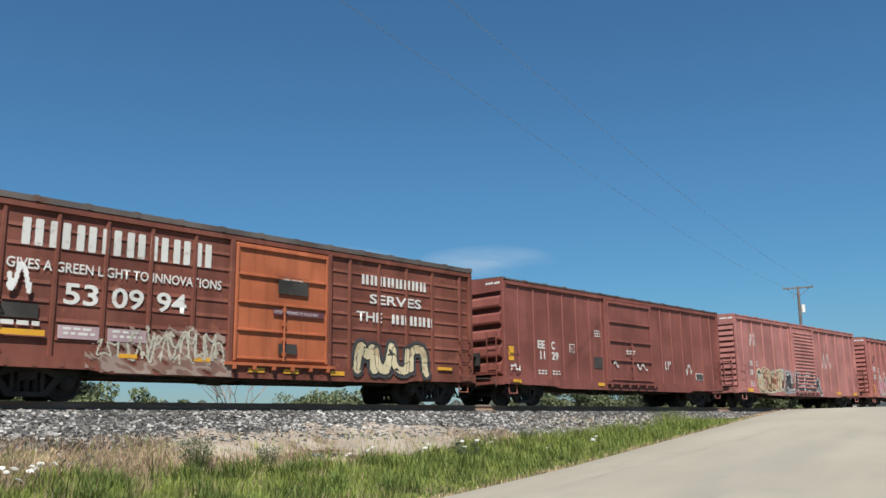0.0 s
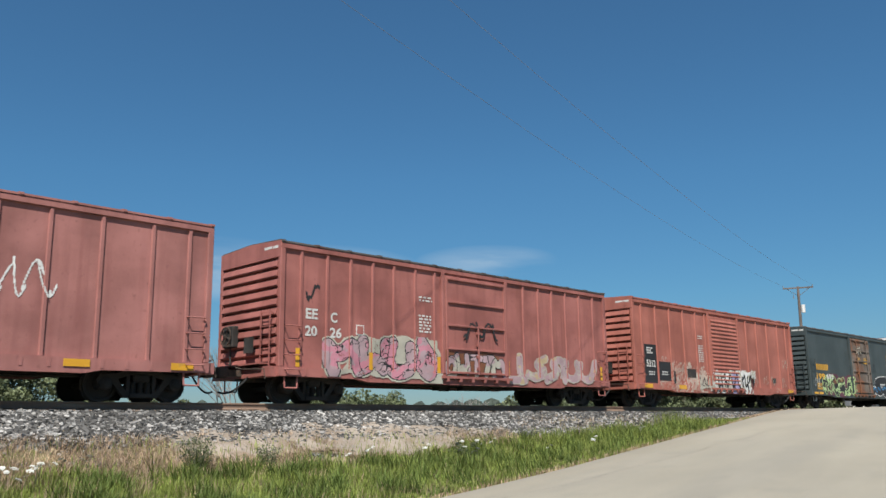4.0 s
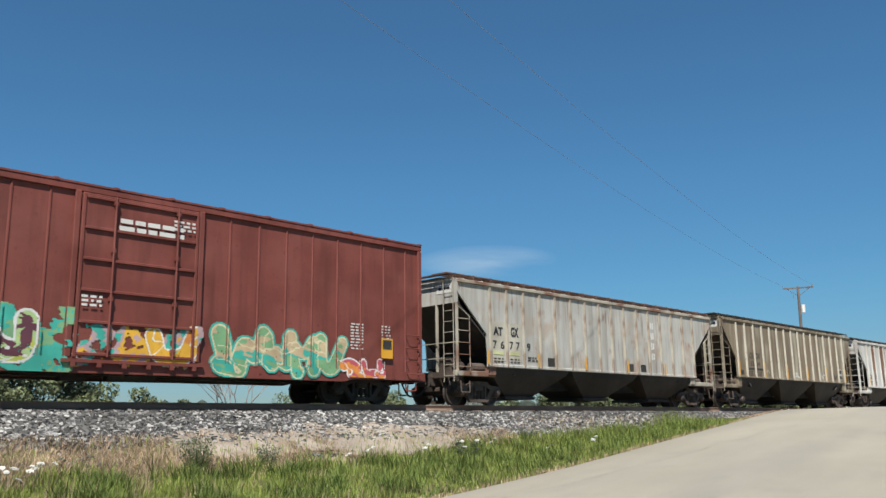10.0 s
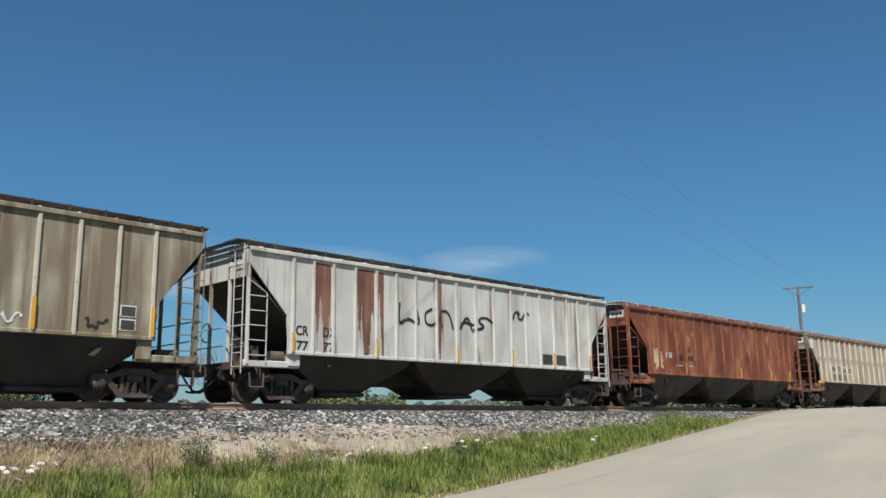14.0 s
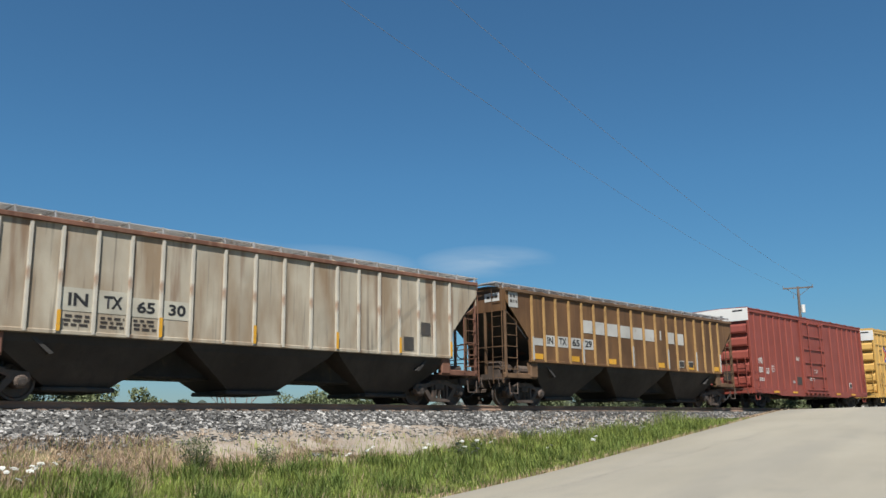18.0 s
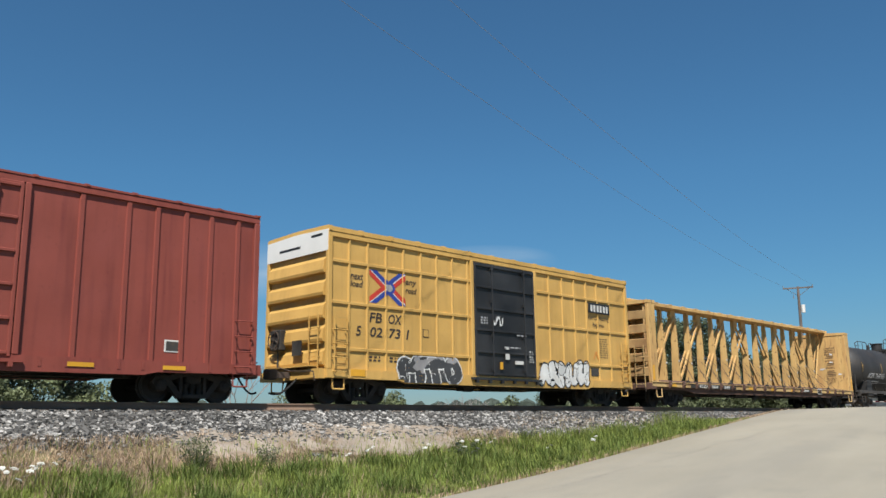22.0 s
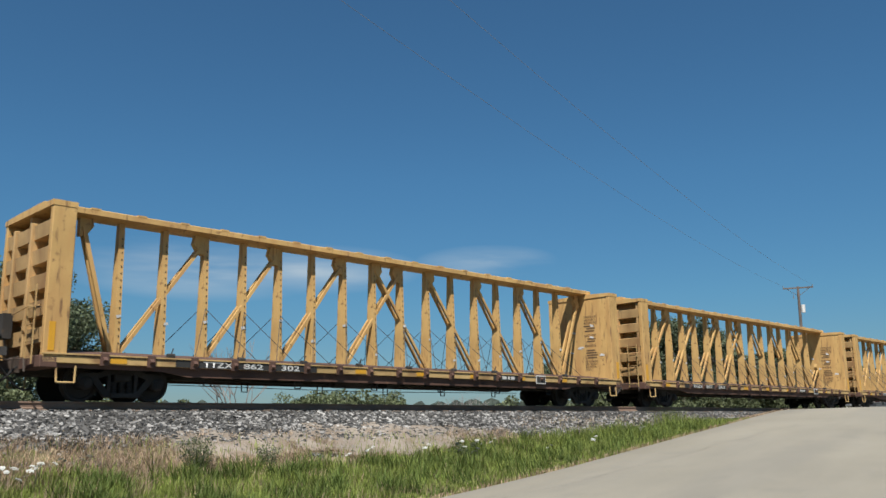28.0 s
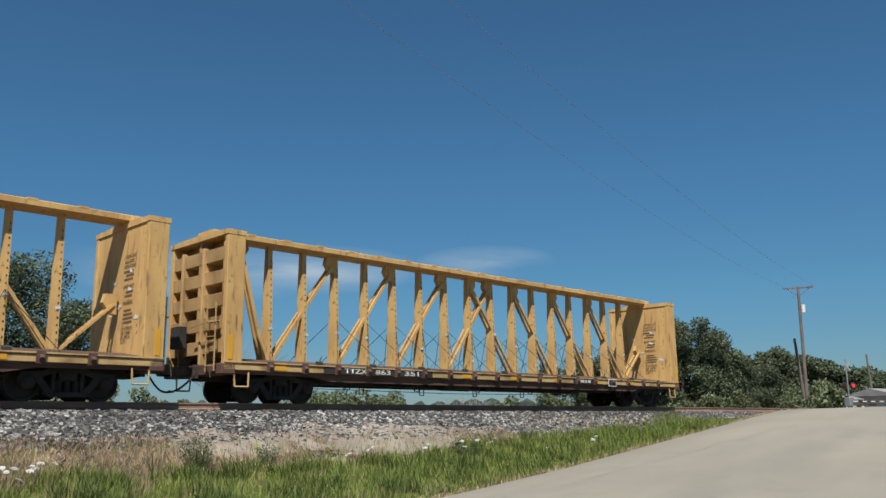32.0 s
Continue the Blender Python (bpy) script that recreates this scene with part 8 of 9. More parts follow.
def tank_car(left):
    L, R, CZ = 17.1, 1.47, 2.54
    car = thing("tank_car", "glossy black tank car with white lettering and a top platform", "tank car")
    bm = bmesh.new()
    a, b = 0.35, 16.78
    head = [(0.0, 0.12), (0.06, 0.45), (0.16, 0.78), (0.32, 1.08), (0.52, 1.30), (0.78, 1.43), (1.0, R)]
    prof = [(a + u, r) for u, r in head] + [(b - u, r) for u, r in head[::-1]]
    lathe_x(bm, prof, 64, CZ)
    shell = part("tank_shell", bm, TK, car)
    shell.data.shade_smooth()
    bm = bmesh.new()
    for x in (1.4, 3.9, 6.4, 8.65, 10.9, 13.4, 15.9):
        lathe_x(bm, [(x - 0.02, R + 0.002), (x - 0.015, R + 0.008), (x + 0.015, R + 0.008), (x + 0.02, R + 0.002)], 64, CZ)
    part("weld_seams", bm, TK, car)
    cx = 8.75
    # top platform, dome and rails
    bm = bmesh.new()
    for k in range(9):
        bx(bm, cx - 1.3, cx + 1.3, -0.95 + 0.21 * k, -0.80 + 0.21 * k, 4.06, 4.09)
    for x in (cx - 1.28, cx, cx + 1.28):
        bx(bm, x - 0.04, x + 0.04, -0.97, 1.03, 3.98, 4.06)
        for y in (-0.9, 0.9):
            bx(bm, x - 0.04, x + 0.04, y - 0.04, y + 0.04, 3.60, 4.0)
    part("top_platform", bm, M_UNDER, car)
    bm = bmesh.new()
    rod(bm, (cx - 0.3, 0, 3.95), (cx - 0.3, 0, 4.52), 0.36, 20)
    rod(bm, (cx - 0.3, 0, 4.50), (cx - 0.3, 0, 4.56), 0.40, 20)
    part("manway_housing", bm, TK, car)
    bm = bmesh.new()
    rod(bm, (cx - 2.05, 0, 3.95), (cx - 2.05, 0, 4.18), 0.12, 10)
    rod(bm, (cx - 2.05, 0, 4.18), (cx - 2.05, 0, 4.36), 0.06, 8)
    part("safety_valve", bm, TK, car)
    for sy in (-1, 1):
        bm = bmesh.new()
        y = sy * 0.95
        pipe(bm, [(cx - 1.75, y * 0.9, 3.75), (cx - 1.75, y, 4.62), (cx - 1.2, y, 4.78), (cx + 0.35, y, 4.76), (cx + 0.5, y, 4.68), (cx + 0.5, y, 4.05)], 0.024, 6)
        pipe(bm, [(cx - 1.75, y, 4.45), (cx - 0.9, y, 4.45)], 0.02, 6)
        for x in (cx - 1.15, cx - 0.3):
            rod(bm, (x, y, 4.05), (x, y, 4.77), 0.022, 5)
        pipe(bm, [(cx + 1.0, y, 4.05), (cx + 1.0, y, 4.68), (cx + 1.15, y, 4.76), (cx + 1.7, y * 0.95, 4.70), (cx + 1.75, y * 0.9, 3.85)], 0.024, 6)
        pipe(bm, [(cx + 1.0, y, 4.45), (cx + 1.74, y * 0.92, 4.45)], 0.02, 6)
        part("hand_rail", bm, M_UNDER, car, "bent pipe hand rail")
        # ladder that follows the shell
        bm = bmesh.new()
        arc = [(sy * (R + 0.10) * math.cos(w), CZ + (R + 0.10) * math.sin(w)) for w in np.linspace(radians(62), radians(-8), 9)]
        arc += [(sy * 1.58, 1.9), (sy * 1.58, 0.55)]
        for x in (cx + 0.18, cx + 0.62):
            pipe(bm, [(x, y, z) for y, z in arc], 0.024, 5)
        for y, z in arc[1:-2] + [(sy * 1.58, z) for z in (2.2, 1.85, 1.5, 1.15, 0.85, 0.6)]:
            rod(bm, (cx + 0.18, y, z), (cx + 0.62, y, z), 0.018, 4)
        part("side_ladder", bm, M_UNDER, car)
        bm = bmesh.new()
        pipe(bm, [(0.5, sy * 1.52, 1.75), (1.6, sy * 1.52, 1.62), (L - 1.6, sy * 1.52, 1.62), (L - 0.5, sy * 1.52, 1.75)], 0.022, 5)
        part("grab_rail", bm, M_UNDER, car)
        bm = bmesh.new()
        y0, y1 = sorted((sy * 1.15, sy * 1.50))
        bx(bm, 0.1, L - 0.1, y0, y1, 1.02, 1.12)
        bx(bm, 0.1, L - 0.1, *sorted((sy * 1.46, sy * 1.50)), 0.95, 1.14)
        for k in range(7):
            x = 3.4 + 1.75 * k
            prism_y(bm, [(x, 1.1), (x + 0.05, 1.1), (x - 0.10, 1.42), (x - 0.15, 1.42)], *sorted((sy * 1.28, sy * 1.33)))
        part("running_board", bm, M_UNDER, car)
        for x in (0.5, L - 0.5):
            add_stirrup(car, x, M_UNDER, sy)
    for x in (2.05, L - 2.05):
        bm = bmesh.new()
        prism_x(bm, [(-1.42, 1.0), (-1.42, 1.75), (-1.30, 1.80), (-1.0, 1.45), (1.0, 1.45), (1.30, 1.80), (1.42, 1.75), (1.42, 1.0)], x - 0.42, x + 0.42)
        part("saddle", bm, TK, car)
        bm = bmesh.new()
        x0, x1 = sorted((x - 2.0 if x < 5 else x + 2.0, x + 1.2 if x < 5 else x - 1.2))
        cbx(bm, x0, x1, -0.4, 0.4, 0.66, 1.1, 0.02)
        bx(bm, x - 0.5, x + 0.5, -1.45, 1.45, 0.80, 1.02)
        part("stub_sill", bm, M_UNDER, car)
    bm = bmesh.new()
    rod(bm, (cx - 0.6, 0, 0.55), (cx - 0.6, 0, 1.15), 0.22, 12)
    rod(bm, (cx - 0.6, -0.35, 0.72), (cx - 0.6, 0.0, 0.72), 0.12, 8)
    rod(bm, (cx + 2.4, -0.5, 0.78), (cx + 3.7, -0.5, 0.78), 0.17, 10)
    bx(bm, cx + 1.3, cx + 1.8, -0.7, -0.2, 0.62, 1.0)
    pipe(bm, [(3.4, -0.7, 0.78), (cx - 1.2, -0.75, 0.70), (cx + 1.4, -0.7, 0.70)], 0.02, 5)
    pipe(bm, [(3.4, -1.3, 0.85), (13.8, -1.3, 0.80)], 0.016, 5)
    part("outlet_and_brake_gear", bm, M_UNDER, car)
    bm = bmesh.new()
    for k in range(4):
        bx(bm, -0.18, -0.12, -1.4 + 0.9 * k, -1.32 + 0.9 * k, 1.0, 2.05)
    pipe(bm, [(-0.15, -1.4, 2.05), (-0.15, 1.4, 2.05)], 0.022, 5)
    part("end_rail", bm, M_UNDER, car)
    # lettering bent round the shell

    def wrap(ob):
        co = np.empty(len(ob.data.vertices) * 3)
        ob.data.vertices.foreach_get("co", co)
        co = co.reshape(-1, 3)
        ang = (co[:, 2] - CZ) / R
        ob.data.vertices.foreach_set("co", np.stack([co[:, 0], -(R + 0.008) * np.cos(ang), CZ + (R + 0.008) * np.sin(ang)], -1).ravel())
        ob.data.update()

    for text, x, w in (("ACFX", 2.08, 1.10), ("72473", 3.35, 1.22)):
        wrap(lettering(car, text, x, 1.93, 0.32, M_TANKTXT, -1.5, w, 0.02))
    wrap(stencil(car, 1.8, 1.68, 2.4, 2, M_TANKTXT, -1.5, 0.07, 0.07, 3, words=5))
    wrap(stencil(car, 11.5, 1.72, 0.75, 4, M_TANKTXT, -1.5, 0.03, 0.05, 4, words=2))
    wrap(stencil(car, 15.4, 1.8, 1.0, 7, M_TANKTXT, -1.5, 0.05, 0.03, 5, words=2))
    for x, z, w in ((4.6, 1.9, 0.36), (13.95, 1.52, 0.42)):
        bm = bmesh.new()
        for x0, x1, z0, z1 in ((x, x + w, z, z + 0.03), (x, x + w, z + 0.33, z + 0.36), (x, x + 0.03, z + 0.03, z + 0.33), (x + w - 0.03, x + w, z + 0.03, z + 0.33), (x + 0.12, x + 0.24, z + 0.1, z + 0.25)):
            bm.faces.new([bm.verts.new(p) for p in ((x0, -1.5, z0), (x1, -1.5, z0), (x1, -1.5, z1), (x0, -1.5, z1))])
        wrap(part("data_box", bm, M_TANKTXT, car))
    for x in (1.05, 4.45, 7.33, 10.36, 13.06):
        bm = bmesh.new()
        for k in range(6):
            z0 = CZ - 0.26 + 0.1 * k
            bm.faces.new([bm.verts.new(p) for p in ((x, -1.5, z0), (x + 0.065, -1.5, z0), (x + 0.065, -1.5, z0 + 0.1), (x, -1.5, z0 + 0.1))])
        wrap(part("reflector", bm, M_PALESTRIP, car, "upright amber reflective strip"))
    for x in (1.95, L - 1.95):
        add_truck(car, x)
    add_coupler(car, 0.0, -1)
    add_coupler(car, L, 1)
    return place(car, left)


tank_car(300.64)
# ---- trees, poles, crossing signal, far buildings ----
M_BARK = mat("bark", (0.081, 0.063, 0.048), 0.9, vary=0.3, grain=15, bump=0.6)
M_LEAF = mat("tree_leaves", (0.077, 0.099, 0.049), 0.6, vary=0.3, vary_scale=0.35, grain=2, bump=0, per_piece=0.5, sheer=0.25, spec=0.3)
M_LEAF2 = mat("shrub_leaves", (0.124, 0.148, 0.069), 0.6, vary=0.3, vary_scale=0.5, grain=2, bump=0, per_piece=0.5, sheer=0.25, spec=0.3)
M_POLE = mat("weathered_pole", (0.124, 0.099, 0.085), 0.85, vary=0.25, streaks=(0.082, 0.060, 0.046), streak_amount=0.4)
M_STEEL = mat("grey_steel", (0.311, 0.318, 0.326), 0.45, 0.6)
M_SIGRED = mat("red_lamp_glass", (0.067, 0.006, 0.006), 0.25)
M_WALLP = mat("pale_wall", (0.459, 0.444, 0.407), 0.7, vary=0.12)
M_ROOFP = mat("grey_roof", (0.222, 0.215, 0.207), 0.8, vary=0.15)


def foliage(n, blobs, leaf, seed):
    r2 = np.random.RandomState(seed)
    vol = np.array([b[3] ** 2 for b in blobs])
    pick = r2.choice(len(blobs), n, p=vol / vol.sum())
    B = np.array(blobs)[pick]
    d = r2.normal(0, 1, (n, 3))
    d /= np.linalg.norm(d, axis=1)[:, None]
    rad = B[:, 3] * (0.55 + 0.5 * r2.rand(n))
    c = B[:, :3] + d * rad[:, None] * np.array([1, 1, 0.8])
    u = r2.normal(0, 1, (n, 3))
    u /= np.linalg.norm(u, axis=1)[:, None]
    v = np.cross(u, d + 0.5 * r2.normal(0, 1, (n, 3)))
    v /= np.linalg.norm(v, axis=1)[:, None] + 1e-6
    s = leaf * (0.6 + 0.8 * r2.rand(n))[:, None]
    verts = np.stack([c - u * s, c + v * s * 0.55, c + u * s, c - v * s * 0.55], 1).reshape(-1, 3)
    faces = np.arange(4 * n).reshape(n, 4)
    return verts.tolist(), faces.tolist()


def tree(x, y, top, r, seed, n=4200, leaf=0.105, label="leafy green tree behind the railway", base=None, material=None, name="tree", category="tree", group="trees by the railway", trunk=True):
    z0 = ground_z(x, y) if base is None else base
    h = top - z0
    r2 = random.Random(seed)
    ob = thing(name, label, category, group, Matrix.Translation((x, y, z0 - 0.1)))
    bm = bmesh.new()
    lean = Vector((r2.uniform(-0.06, 0.06) * h, r2.uniform(-0.06, 0.06) * h, 0))
    blobs = []
    limbs = 9 if trunk else 6
    if trunk:
        rod(bm, (0, 0, 0), (lean.x * 0.4, lean.y * 0.4, h * 0.4), 0.035 * h ** 0.8, 7, 0.025 * h ** 0.8)
        rod(bm, (lean.x * 0.4, lean.y * 0.4, h * 0.4), (lean.x, lean.y, h * 0.85), 0.025 * h ** 0.8, 6, 0.01 * h ** 0.8)
    for k in range(limbs):
        t = (0.22 + 0.68 * k / (limbs - 1)) if trunk else 0.15 + 0.6 * r2.random()
        a = k * 2.4 + r2.uniform(-0.4, 0.4)
        reach = r * (1.0 - 0.75 * max(0, t - 0.35)) * r2.uniform(0.6, 1.0)
        p = Vector((lean.x * t, lean.y * t, h * t * 0.85))
        q = Vector((lean.x * t + math.cos(a) * reach * 0.75, lean.y * t + math.sin(a) * reach * 0.75, min(h * 0.93, h * t + reach * 0.25)))
        rod(bm, p, q, 0.012 * h ** 0.8, 5, 0.004 * h ** 0.8)
        blobs.append((q.x, q.y, q.z, r * r2.uniform(0.30, 0.46)))
        m = p.lerp(q, 0.55)
        blobs.append((m.x + r2.uniform(-0.3, 0.3), m.y + r2.uniform(-0.3, 0.3), m.z + 0.2, r * r2.uniform(0.26, 0.40)))
        for e in range(2):
            w = q + Vector((r2.uniform(-1, 1), r2.uniform(-1, 1), r2.uniform(-0.3, 0.6))) * r * 0.36
            w.z = min(w.z, h * 0.97)
            rod(bm, q, w, 0.005 * h ** 0.8, 4, 0.002 * h ** 0.8)
            blobs.append((w.x, w.y, w.z, r * r2.uniform(0.14, 0.24)))
    blobs.append((lean.x, lean.y, h * 0.90, r * 0.32))
    part("trunk" if trunk else "stems", bm, M_BARK, ob)
    verts, faces = foliage(n, blobs, leaf, seed)
    part("crown", poly_mesh("crown", verts, faces, material or M_LEAF), None, ob)
    return ob


for x, y, top, r, s, n in ((13.2, 18.5, 6.9, 3.7, 1, 8000), (16.9, 21.5, 5.7, 2.7, 2, 4500), (9.8, 17.1, 6.3, 3.2, 3, 6000), (54.9, 22.1, 4.2, 1.9, 4, 2600), (55.0, 18.8, 4.9, 2.2, 5, 3000), (53.8, 13.4, 5.8, 2.9, 6, 4500),
                           (53.2, 10.6, 6.4, 2.9, 7, 5000), (52.6, 8.3, 6.4, 3.3, 8, 6500), (53.6, 7.0, 5.5, 2.8, 9, 5000), (56.0, 6.6, 4.0, 2.7, 10, 4500), (60.0, 6.6, 2.9, 2.4, 11, 3500), (48.8, 12.5, 3.9, 2.4, 12, 3000)):
    tree(x, y, top, r, s, int(n * 3.4), 0.078)
for k, (x, y, top, r) in enumerate(((16.1, 15.4, 1.5, 1.7), (18.3, 16.5, 1.4, 1.5), (13.5, 14.3, 1.6, 1.7), (11.2, 14.8, 1.8, 1.9), (38.0, 11.2, 1.1, 1.4), (39.4, 9.5, 1.1, 1.6), (41.3, 7.2, 1.1, 1.7), (65.7, 66.9, 3.6, 4.6), (67.9, 77.7, 3.6, 5.2),
                                    (57.4, 48.0, 3.0, 3.9), (61.5, 47.2, 2.9, 3.3), (61.8, 57.4, 3.3, 4.2), (46.2, 5.6, 1.2, 1.9), (49.5, 5.0, 1.0, 1.7), (52.5, 4.8, 1.3, 1.9), (57.0, 4.9, 1.2, 1.8), (62.0, 5.2, 1.2, 1.8), (54.6, 52.0, 2.6, 3.0), (20.6, 17.2, 0.9, 1.2))):
    tree(x, y, top, r, 30 + k, 4200, 0.085 if y < 20 else 0.17, "low green shrub behind the railway", None, M_LEAF2, "shrub", "shrub", "shrubs by the railway", False)
for k in range(13):
    x, y = 134.5 + 0.62 * k, 45.0 - 1.62 * k
    tree(x, y, 7.0 + 2.8 * abs(math.sin(k * 1.9)) + (1.6 if 2 <= k <= 5 else -2.4 if k >= 9 else 0.0), 4.2, 60 + k, 4500, 0.27, "distant dark green tree in a wood", None, M_LEAF, "tree", "tree", "distant wood")
for k, (x, y, top, r) in enumerate(((132.7, 23.3, 5.0, 3.6), (128.6, 19.7, 5.6, 3.8), (98.1, 17.1, 3.0, 3.6), (101.9, 21.2, 2.8, 3.8), (106, 25.5, 3.0, 4.0), (95.0, 20.0, 2.2, 3.0), (136, 13, 7.5, 4.6), (140, 8, 8.0, 5.0))):
    tree(x, y, top, r, 80 + k, 4200, 0.22, "distant green tree by the road", None, M_LEAF2 if top < 4 else M_LEAF, "tree", "tree", "distant wood")
# far wooded ridge
verts, faces = [], []
for k in range(900):
    t = k / 900
    a = radians(4 + 62 * t)
    d = 520 + 60 * math.sin(k * 0.37)
    blob = (d * math.sin(a), -21 + d * math.cos(a), 6.5 + 6.0 * (0.5 + 0.5 * noise.noise((t * 9, 1, 1))) + 2 * rs.rand())
    b = len(verts)
    for j in range(9):
        w = 2 * math.pi * j / 9
        verts.append((blob[0] + 7 * math.cos(w) * (0.7 + 0.5 * rs.rand()), blob[1] + 7 * math.sin(w) * (0.7 + 0.5 * rs.rand()), -4))
    for j in range(9):
        w = 2 * math.pi * j / 9 + 0.3
        verts.append((blob[0] + 4.6 * math.cos(w) * (0.6 + 0.6 * rs.rand()), blob[1] + 4.6 * math.sin(w) * (0.6 + 0.6 * rs.rand()), blob[2] * (0.7 + 0.3 * rs.rand())))
    verts.append((blob[0], blob[1], blob[2] + 1.5))
    for j in range(9):
        faces.append((b + j, b + (j + 1) % 9, b + 9 + (j + 1) % 9, b + 9 + j))
        faces.append((b + 9 + j, b + 9 + (j + 1) % 9, b + 18))
tagged(new("far_woods", poly_mesh("far_woods", verts, faces, mat("hazy_far_woods", (0.026, 0.036, 0.026), 0.9, vary=0.3, per_piece=0.3))), "low wooded ridge on the horizon", "woods", kind="stuff")


def bare_tree(x, y, top, seed):
    z0 = ground_z(x, y)
    r2 = random.Random(seed)
    ob = thing("bare_tree", "leafless grey dead tree behind the railway", "tree", m=Matrix.Translation((x, y, z0 - 0.1)))
    bm = bmesh.new()

    def grow(p, d, l, r, depth):
        q = p + d * l
        rod(bm, p, q, r, 5 if depth > 1 else 4, r * 0.62)
        if depth:
            for k in range(3):
                e = (d + Vector((r2.uniform(-0.7, 0.7), r2.uniform(-0.7, 0.7), r2.uniform(-0.05, 0.5)))).normalized()
                grow(q, e, l * r2.uniform(0.62, 0.85), r * 0.58, depth - 1)

    h = top - z0
    for k in range(3):
        grow(Vector((r2.uniform(-0.2, 0.2), r2.uniform(-0.2, 0.2), 0)), Vector((r2.uniform(-0.3, 0.3), r2.uniform(-0.3, 0.3), 1)).normalized(), h * 0.30, 0.085, 4)
    part("branch_crown", bm, mat("dead_wood", (0.222, 0.200, 0.185), 0.9, vary=0.2), ob)


bare_tree(31.6, 29.7, 5.9, 4)
bare_tree(54.4, 30.4, 2.4, 9)


def utility_pole(x, y, z0, top, lean=(0.0, 0.0), arm=True, label="weathered wooden utility pole with a crossarm"):
    ob = thing("utility_pole", label, "utility pole", "poles by the road", Matrix.Translation((x, y, z0)))
    h = top - z0
    bm = bmesh.new()
    rod(bm, (0, 0, -0.3), (lean[0], lean[1], h), 0.17, 10, 0.11)
    part("shaft", bm, M_POLE, ob)
    if arm:
        bm = bmesh.new()
        t = Vector((lean[0], lean[1], h - 0.12))
        d = Vector((-0.42, 0.92, 0)) * 1.25
        for k, w in ((1, 0.06),):
            v = Vector((0.92, 0.42, 0)) * w
            for sz in (0,):
                pts = [t - d - v, t + d - v, t + d + v, t - d + v]
                lo, hi = [bm.verts.new(p + Vector((0, 0, -0.06))) for p in pts], [bm.verts.new(p + Vector((0, 0, 0.06))) for p in pts]
                bm.faces.new(lo[::-1]), bm.faces.new(hi)
                for i in range(4):
                    bm.faces.new((lo[i], lo[(i + 1) % 4], hi[(i + 1) % 4], hi[i]))
        part("crossarm", bm, M_POLE, ob, "weathered crossarm")
        for sg in (-1, 1):
            bm = bmesh.new()
            rod(bm, t + d * sg * 0.75 - Vector((0, 0, 0.05)), t - Vector((0, 0, 0.75)), 0.025, 5)
            part("brace", bm, M_POLE, ob)
            bm = bmesh.new()
            rod(bm, t + d * sg * 0.96 + Vector((0, 0, 0.05)), t + d * sg * 0.96 + Vector((0, 0, 0.22)), 0.05, 8)
            part("insulator", bm, M_STEEL, ob)
        bm = bmesh.new()
        rod(bm, Vector((lean[0] + 0.10, lean[1] - 0.26, h - 2.35)), Vector((lean[0] + 0.10, lean[1] - 0.26, h - 1.65)), 0.17, 12)
        part("transformer", bm, M_CAP, ob, "pale grey transformer can")
        bm = bmesh.new()
        rod(bm, Vector((lean[0] - 0.25, lean[1] + 0.35, h - 1.1)), Vector((lean[0] - 0.25, lean[1] + 0.35, h - 0.75)), 0.04, 6)
        part("fuse_cutout", bm, M_STEEL, ob)
    return ob


utility_pole(75.9, 9.9, -1.0, 11.05, (0.08, -0.12))
utility_pole(-4.9, -10.9, -2.2, 10.65, (0.05, 0.0))
utility_pole(77.7, 10.7, -1.0, 6.6, (-0.25, 0.45), False, "leaning weathered stub pole beside the utility pole")
utility_pole(113.7, 17.1, -1.5, 7.3, (-0.1, 0.35), False, "bare wooden pole farther along the road")
for sg in (-1, 1):
    a = Vector((75.98, 9.78, 11.15)) + Vector((-0.42, 0.92, 0)) * 1.2 * sg
    b = Vector((-4.85, -10.9, 10.75)) + Vector((-0.42, 0.92, 0)) * 1.2 * sg
    bm = bmesh.new()
    pts = [a.lerp(b, k / 40) - Vector((0, 0, 1.15 * 4 * (k / 40) * (1 - k / 40))) for k in range(41)]
    pipe(bm, pts, 0.0072, 5)
    tagged(new("power_line", mesh_of("power_line", bm, mat("weathered_wire", (0.16, 0.19, 0.23), 0.6))), "thin overhead power line hung between poles", "power line", "power lines")


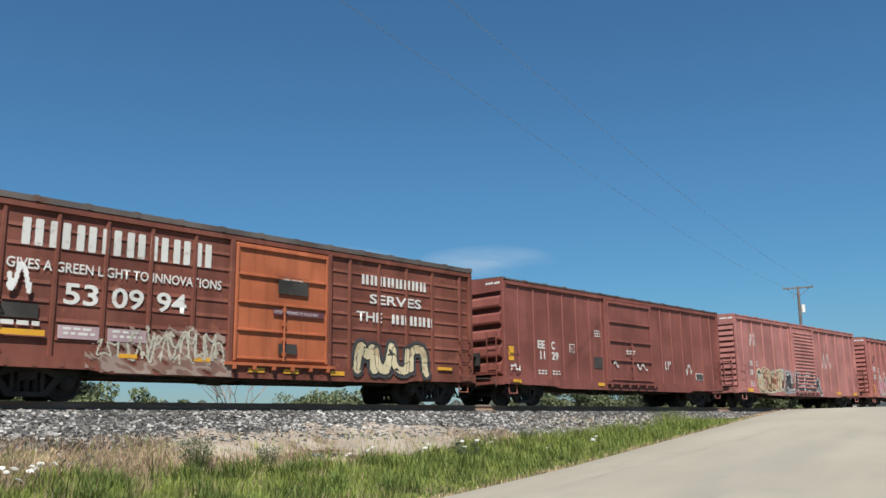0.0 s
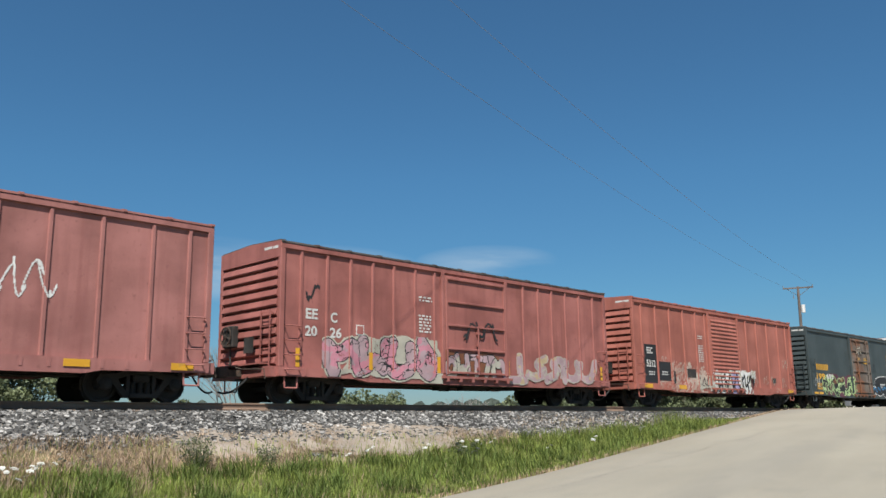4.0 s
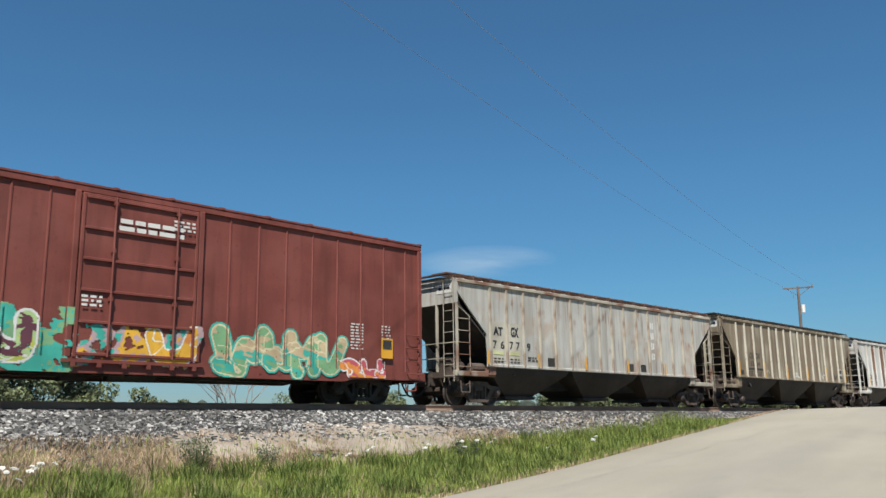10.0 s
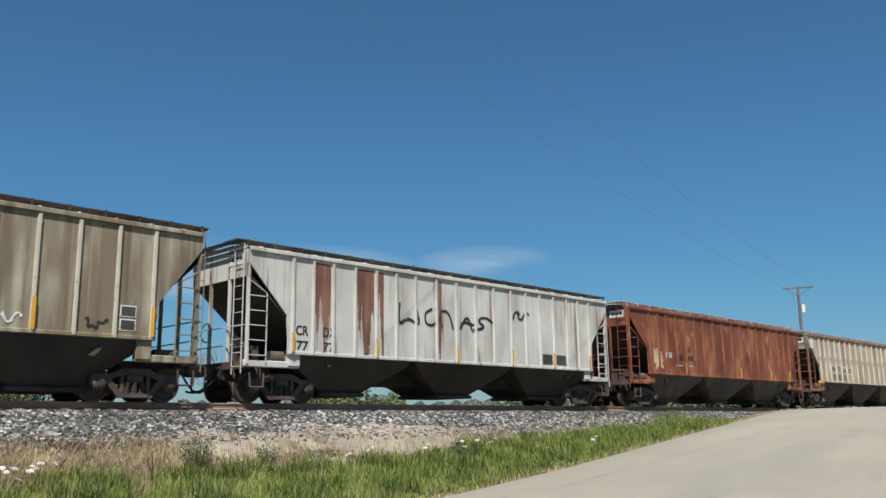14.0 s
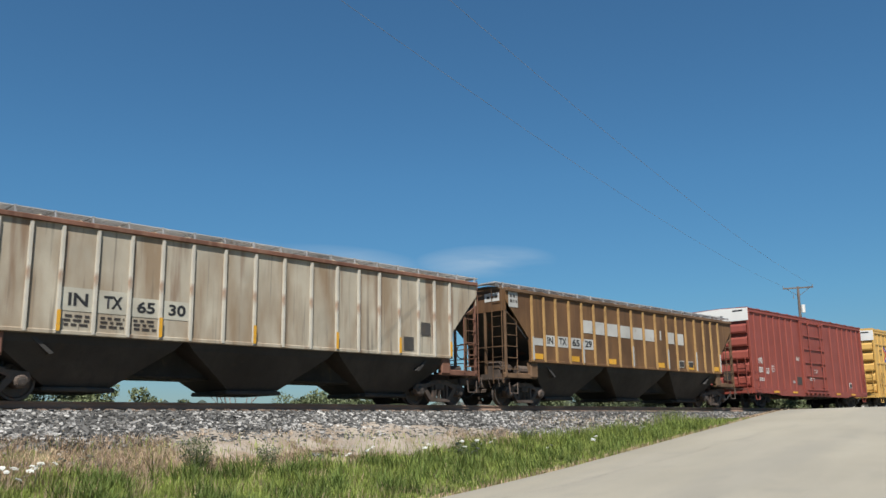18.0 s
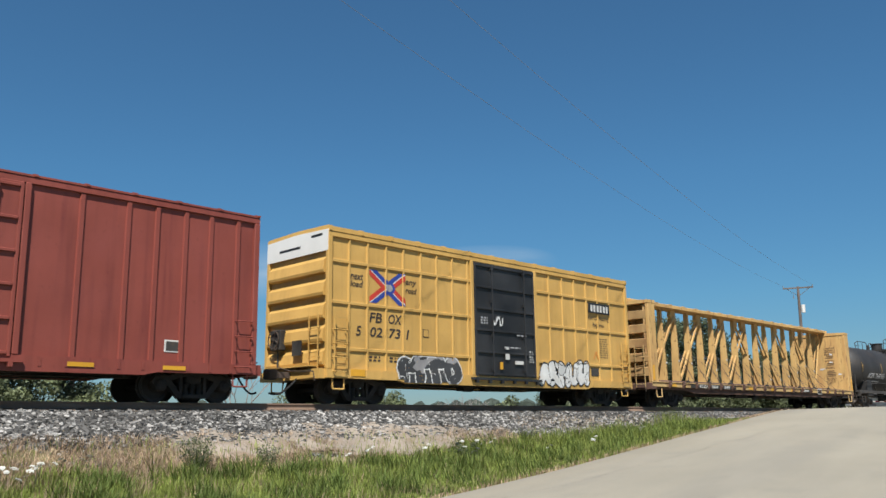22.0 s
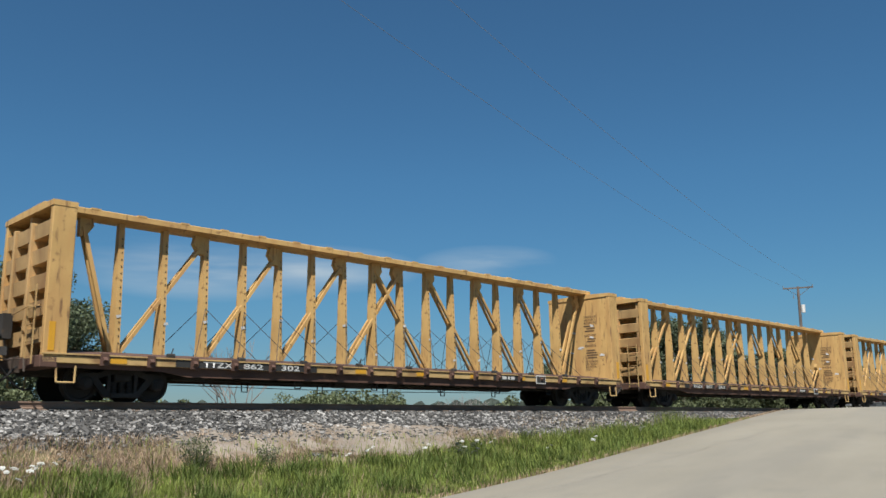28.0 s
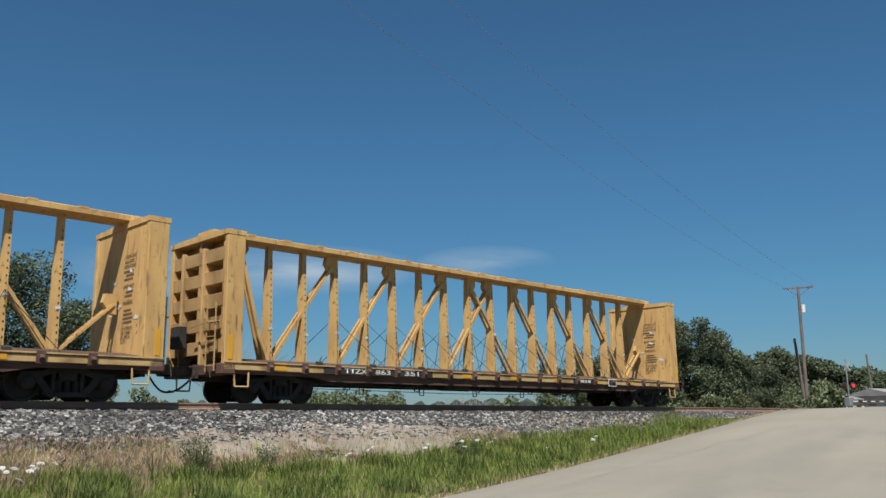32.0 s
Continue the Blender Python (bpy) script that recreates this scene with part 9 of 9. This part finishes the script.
def crossing_signal(x, y, z):
    ob = thing("crossing_signal", "level-crossing signal with red lamps and a white crossbuck", "crossing signal", m=pose(x, y, z, 0, 0, 74))
    bm = bmesh.new()
    rod(bm, (0, 0, -0.2), (0, 0, 4.35), 0.06, 10)
    rod(bm, (0, 0, -0.2), (0, 0, 0.35), 0.16, 10)
    part("mast", bm, M_STEEL, ob, "grey steel mast")
    for a in (40, -40):
        bm = bmesh.new()
        d = Vector((0, math.cos(radians(a)), math.sin(radians(a)))) * 0.50
        n = Vector((0, -math.sin(radians(a)), math.cos(radians(a)))) * 0.08
        c = Vector((-0.09 - (0.02 if a > 0 else 0), 0, 3.75))
        for dx in (0.0,):
            f = [c - d - n, c + d - n, c + d + n, c - d + n]
            lo, hi = [bm.verts.new(p) for p in f], [bm.verts.new(p + Vector((0.015, 0, 0))) for p in f]
            bm.faces.new(lo), bm.faces.new(hi[::-1])
            for i in range(4):
                bm.faces.new((lo[i], hi[i], hi[(i + 1) % 4], lo[(i + 1) % 4]))
        part("crossbuck_board", bm, M_OLDW, ob, "white crossbuck board")
    bm = bmesh.new()
    rod(bm, (0, -0.75, 2.2), (0, 0.75, 2.2), 0.04, 6)
    part("lamp_bar", bm, M_UNDER, ob)
    for sg in (-1, 1):
        bm = bmesh.new()
        rod(bm, (-0.05, sg * 0.55, 2.2), (-0.08, sg * 0.55, 2.2), 0.30, 18)
        hood = part("lamp_backing", bm, M_UNDER, ob, "round black lamp backing")
        bm = bmesh.new()
        rod(bm, (-0.08, sg * 0.55, 2.2), (-0.14, sg * 0.55, 2.2), 0.16, 14)
        part("lens", bm, M_LAMP if sg < 0 else M_SIGRED, hood, "red lamp lens")
    bm = bmesh.new()
    cbx(bm, -0.25, 0.25, -0.3, 0.3, 0.55, 1.25, 0.04)
    part("gate_mechanism", bm, M_STEEL, ob)
    for k in range(12):
        bm = bmesh.new()
        cbx(bm, -0.36, -0.30, -0.6 - 0.55 * k, -0.05 - 0.55 * k, 0.86, 0.98, 0.01)
        part("gate_arm_stripe", bm, M_SIGRED if k % 2 else M_WALLP, ob)
    return ob


M_OLDW = mat("dull_white_board", (0.266, 0.274, 0.281), 0.7)
M_LAMP = mat("lit_red_lamp", (0.370, 0.015, 0.015), 0.3)
M_LAMP.node_tree.nodes["Principled BSDF"].inputs["Emission Color"].default_value = (1.0, 0.05, 0.04, 1)
M_LAMP.node_tree.nodes["Principled BSDF"].inputs["Emission Strength"].default_value = 0.45
crossing_signal(73.3, 5.4, -0.15)


def far_house(x, y, z, w, d, h, rz, label):
    ob = thing("roadside_building", label, "building", "buildings by the road", pose(x, y, z, 0, 0, rz))
    bm = bmesh.new()
    bx(bm, -w / 2, w / 2, -d / 2, d / 2, -0.5, h)
    part("wall", bm, M_WALLP, ob)
    bm = bmesh.new()
    prism_x(bm, [(-d / 2 - 0.4, h), (0, h + d * 0.13), (d / 2 + 0.4, h), (d / 2 + 0.4, h - 0.12), (-d / 2 - 0.4, h - 0.12)], -w / 2 - 0.4, w / 2 + 0.4)
    part("roof", bm, M_ROOFP, ob, "low grey roof")
    for k in range(3):
        bm = bmesh.new()
        bx(bm, -w / 2 + w * (k + 0.6) / 3.4 - 0.4, -w / 2 + w * (k + 0.6) / 3.4 + 0.4, -d / 2 - 0.03, -d / 2 + 0.02, 0.9, 1.9)
        part("window", bm, M_UNDER, ob, "dark window pane")
    bm = bmesh.new()
    bx(bm, -w / 2 - 0.03, -w / 2 + 0.02, -0.5, 0.5, 0.0, 2.0)
    part("door", bm, M_ROOFP, ob)


far_house(110.5, 14.0, -0.9, 7.0, 6.0, 3.0, -20, "low pale building with a grey roof by the road")
far_house(106.2, 18.9, -0.9, 5.0, 4.0, 2.6, -20, "small white shed by the road")


# ---- the train's run: seconds and metres gone ----
RUN = [(0, 0), (2, 22.28), (4, 44.57), (6, 66.88), (8, 89.18), (10, 111.48), (11, 122.61), (11.2, 124.84), (11.3, 125.95), (11.4, 126.7), (11.5, 127.81), (12, 133.38), (14, 155.62), (16, 177.83), (18, 200.03), (20, 222.24), (22, 244.48), (24, 266.73), (26, 288.98), (28, 311.19), (30, 333.39), (32, 355.57)]


def motions():
    for car, left in CARS:
        walk(car, [(t, pose(left - gone, 0, 0)) for t, gone in RUN])
    # wheels roll with the run
    turn = []
    for i in range(961):
        t = i / 30
        gone = float(np.interp(t, [r[0] for r in RUN], [r[1] for r in RUN]))
        turn.append((t, -math.degrees(gone / 0.42)))
    rolls = {sx: [(t, pose(sx, 0, 0.42, 0, a, 0)) for t, a in turn] for sx in (-0.89, 0.89)}
    for car, left in CARS:
        for ob in car.children_recursive:
            if ob.name.startswith("wheelset"):
                walk(ob, rolls[-0.89 if ob.matrix_basis.translation.x < 0 else 0.89])


motions()
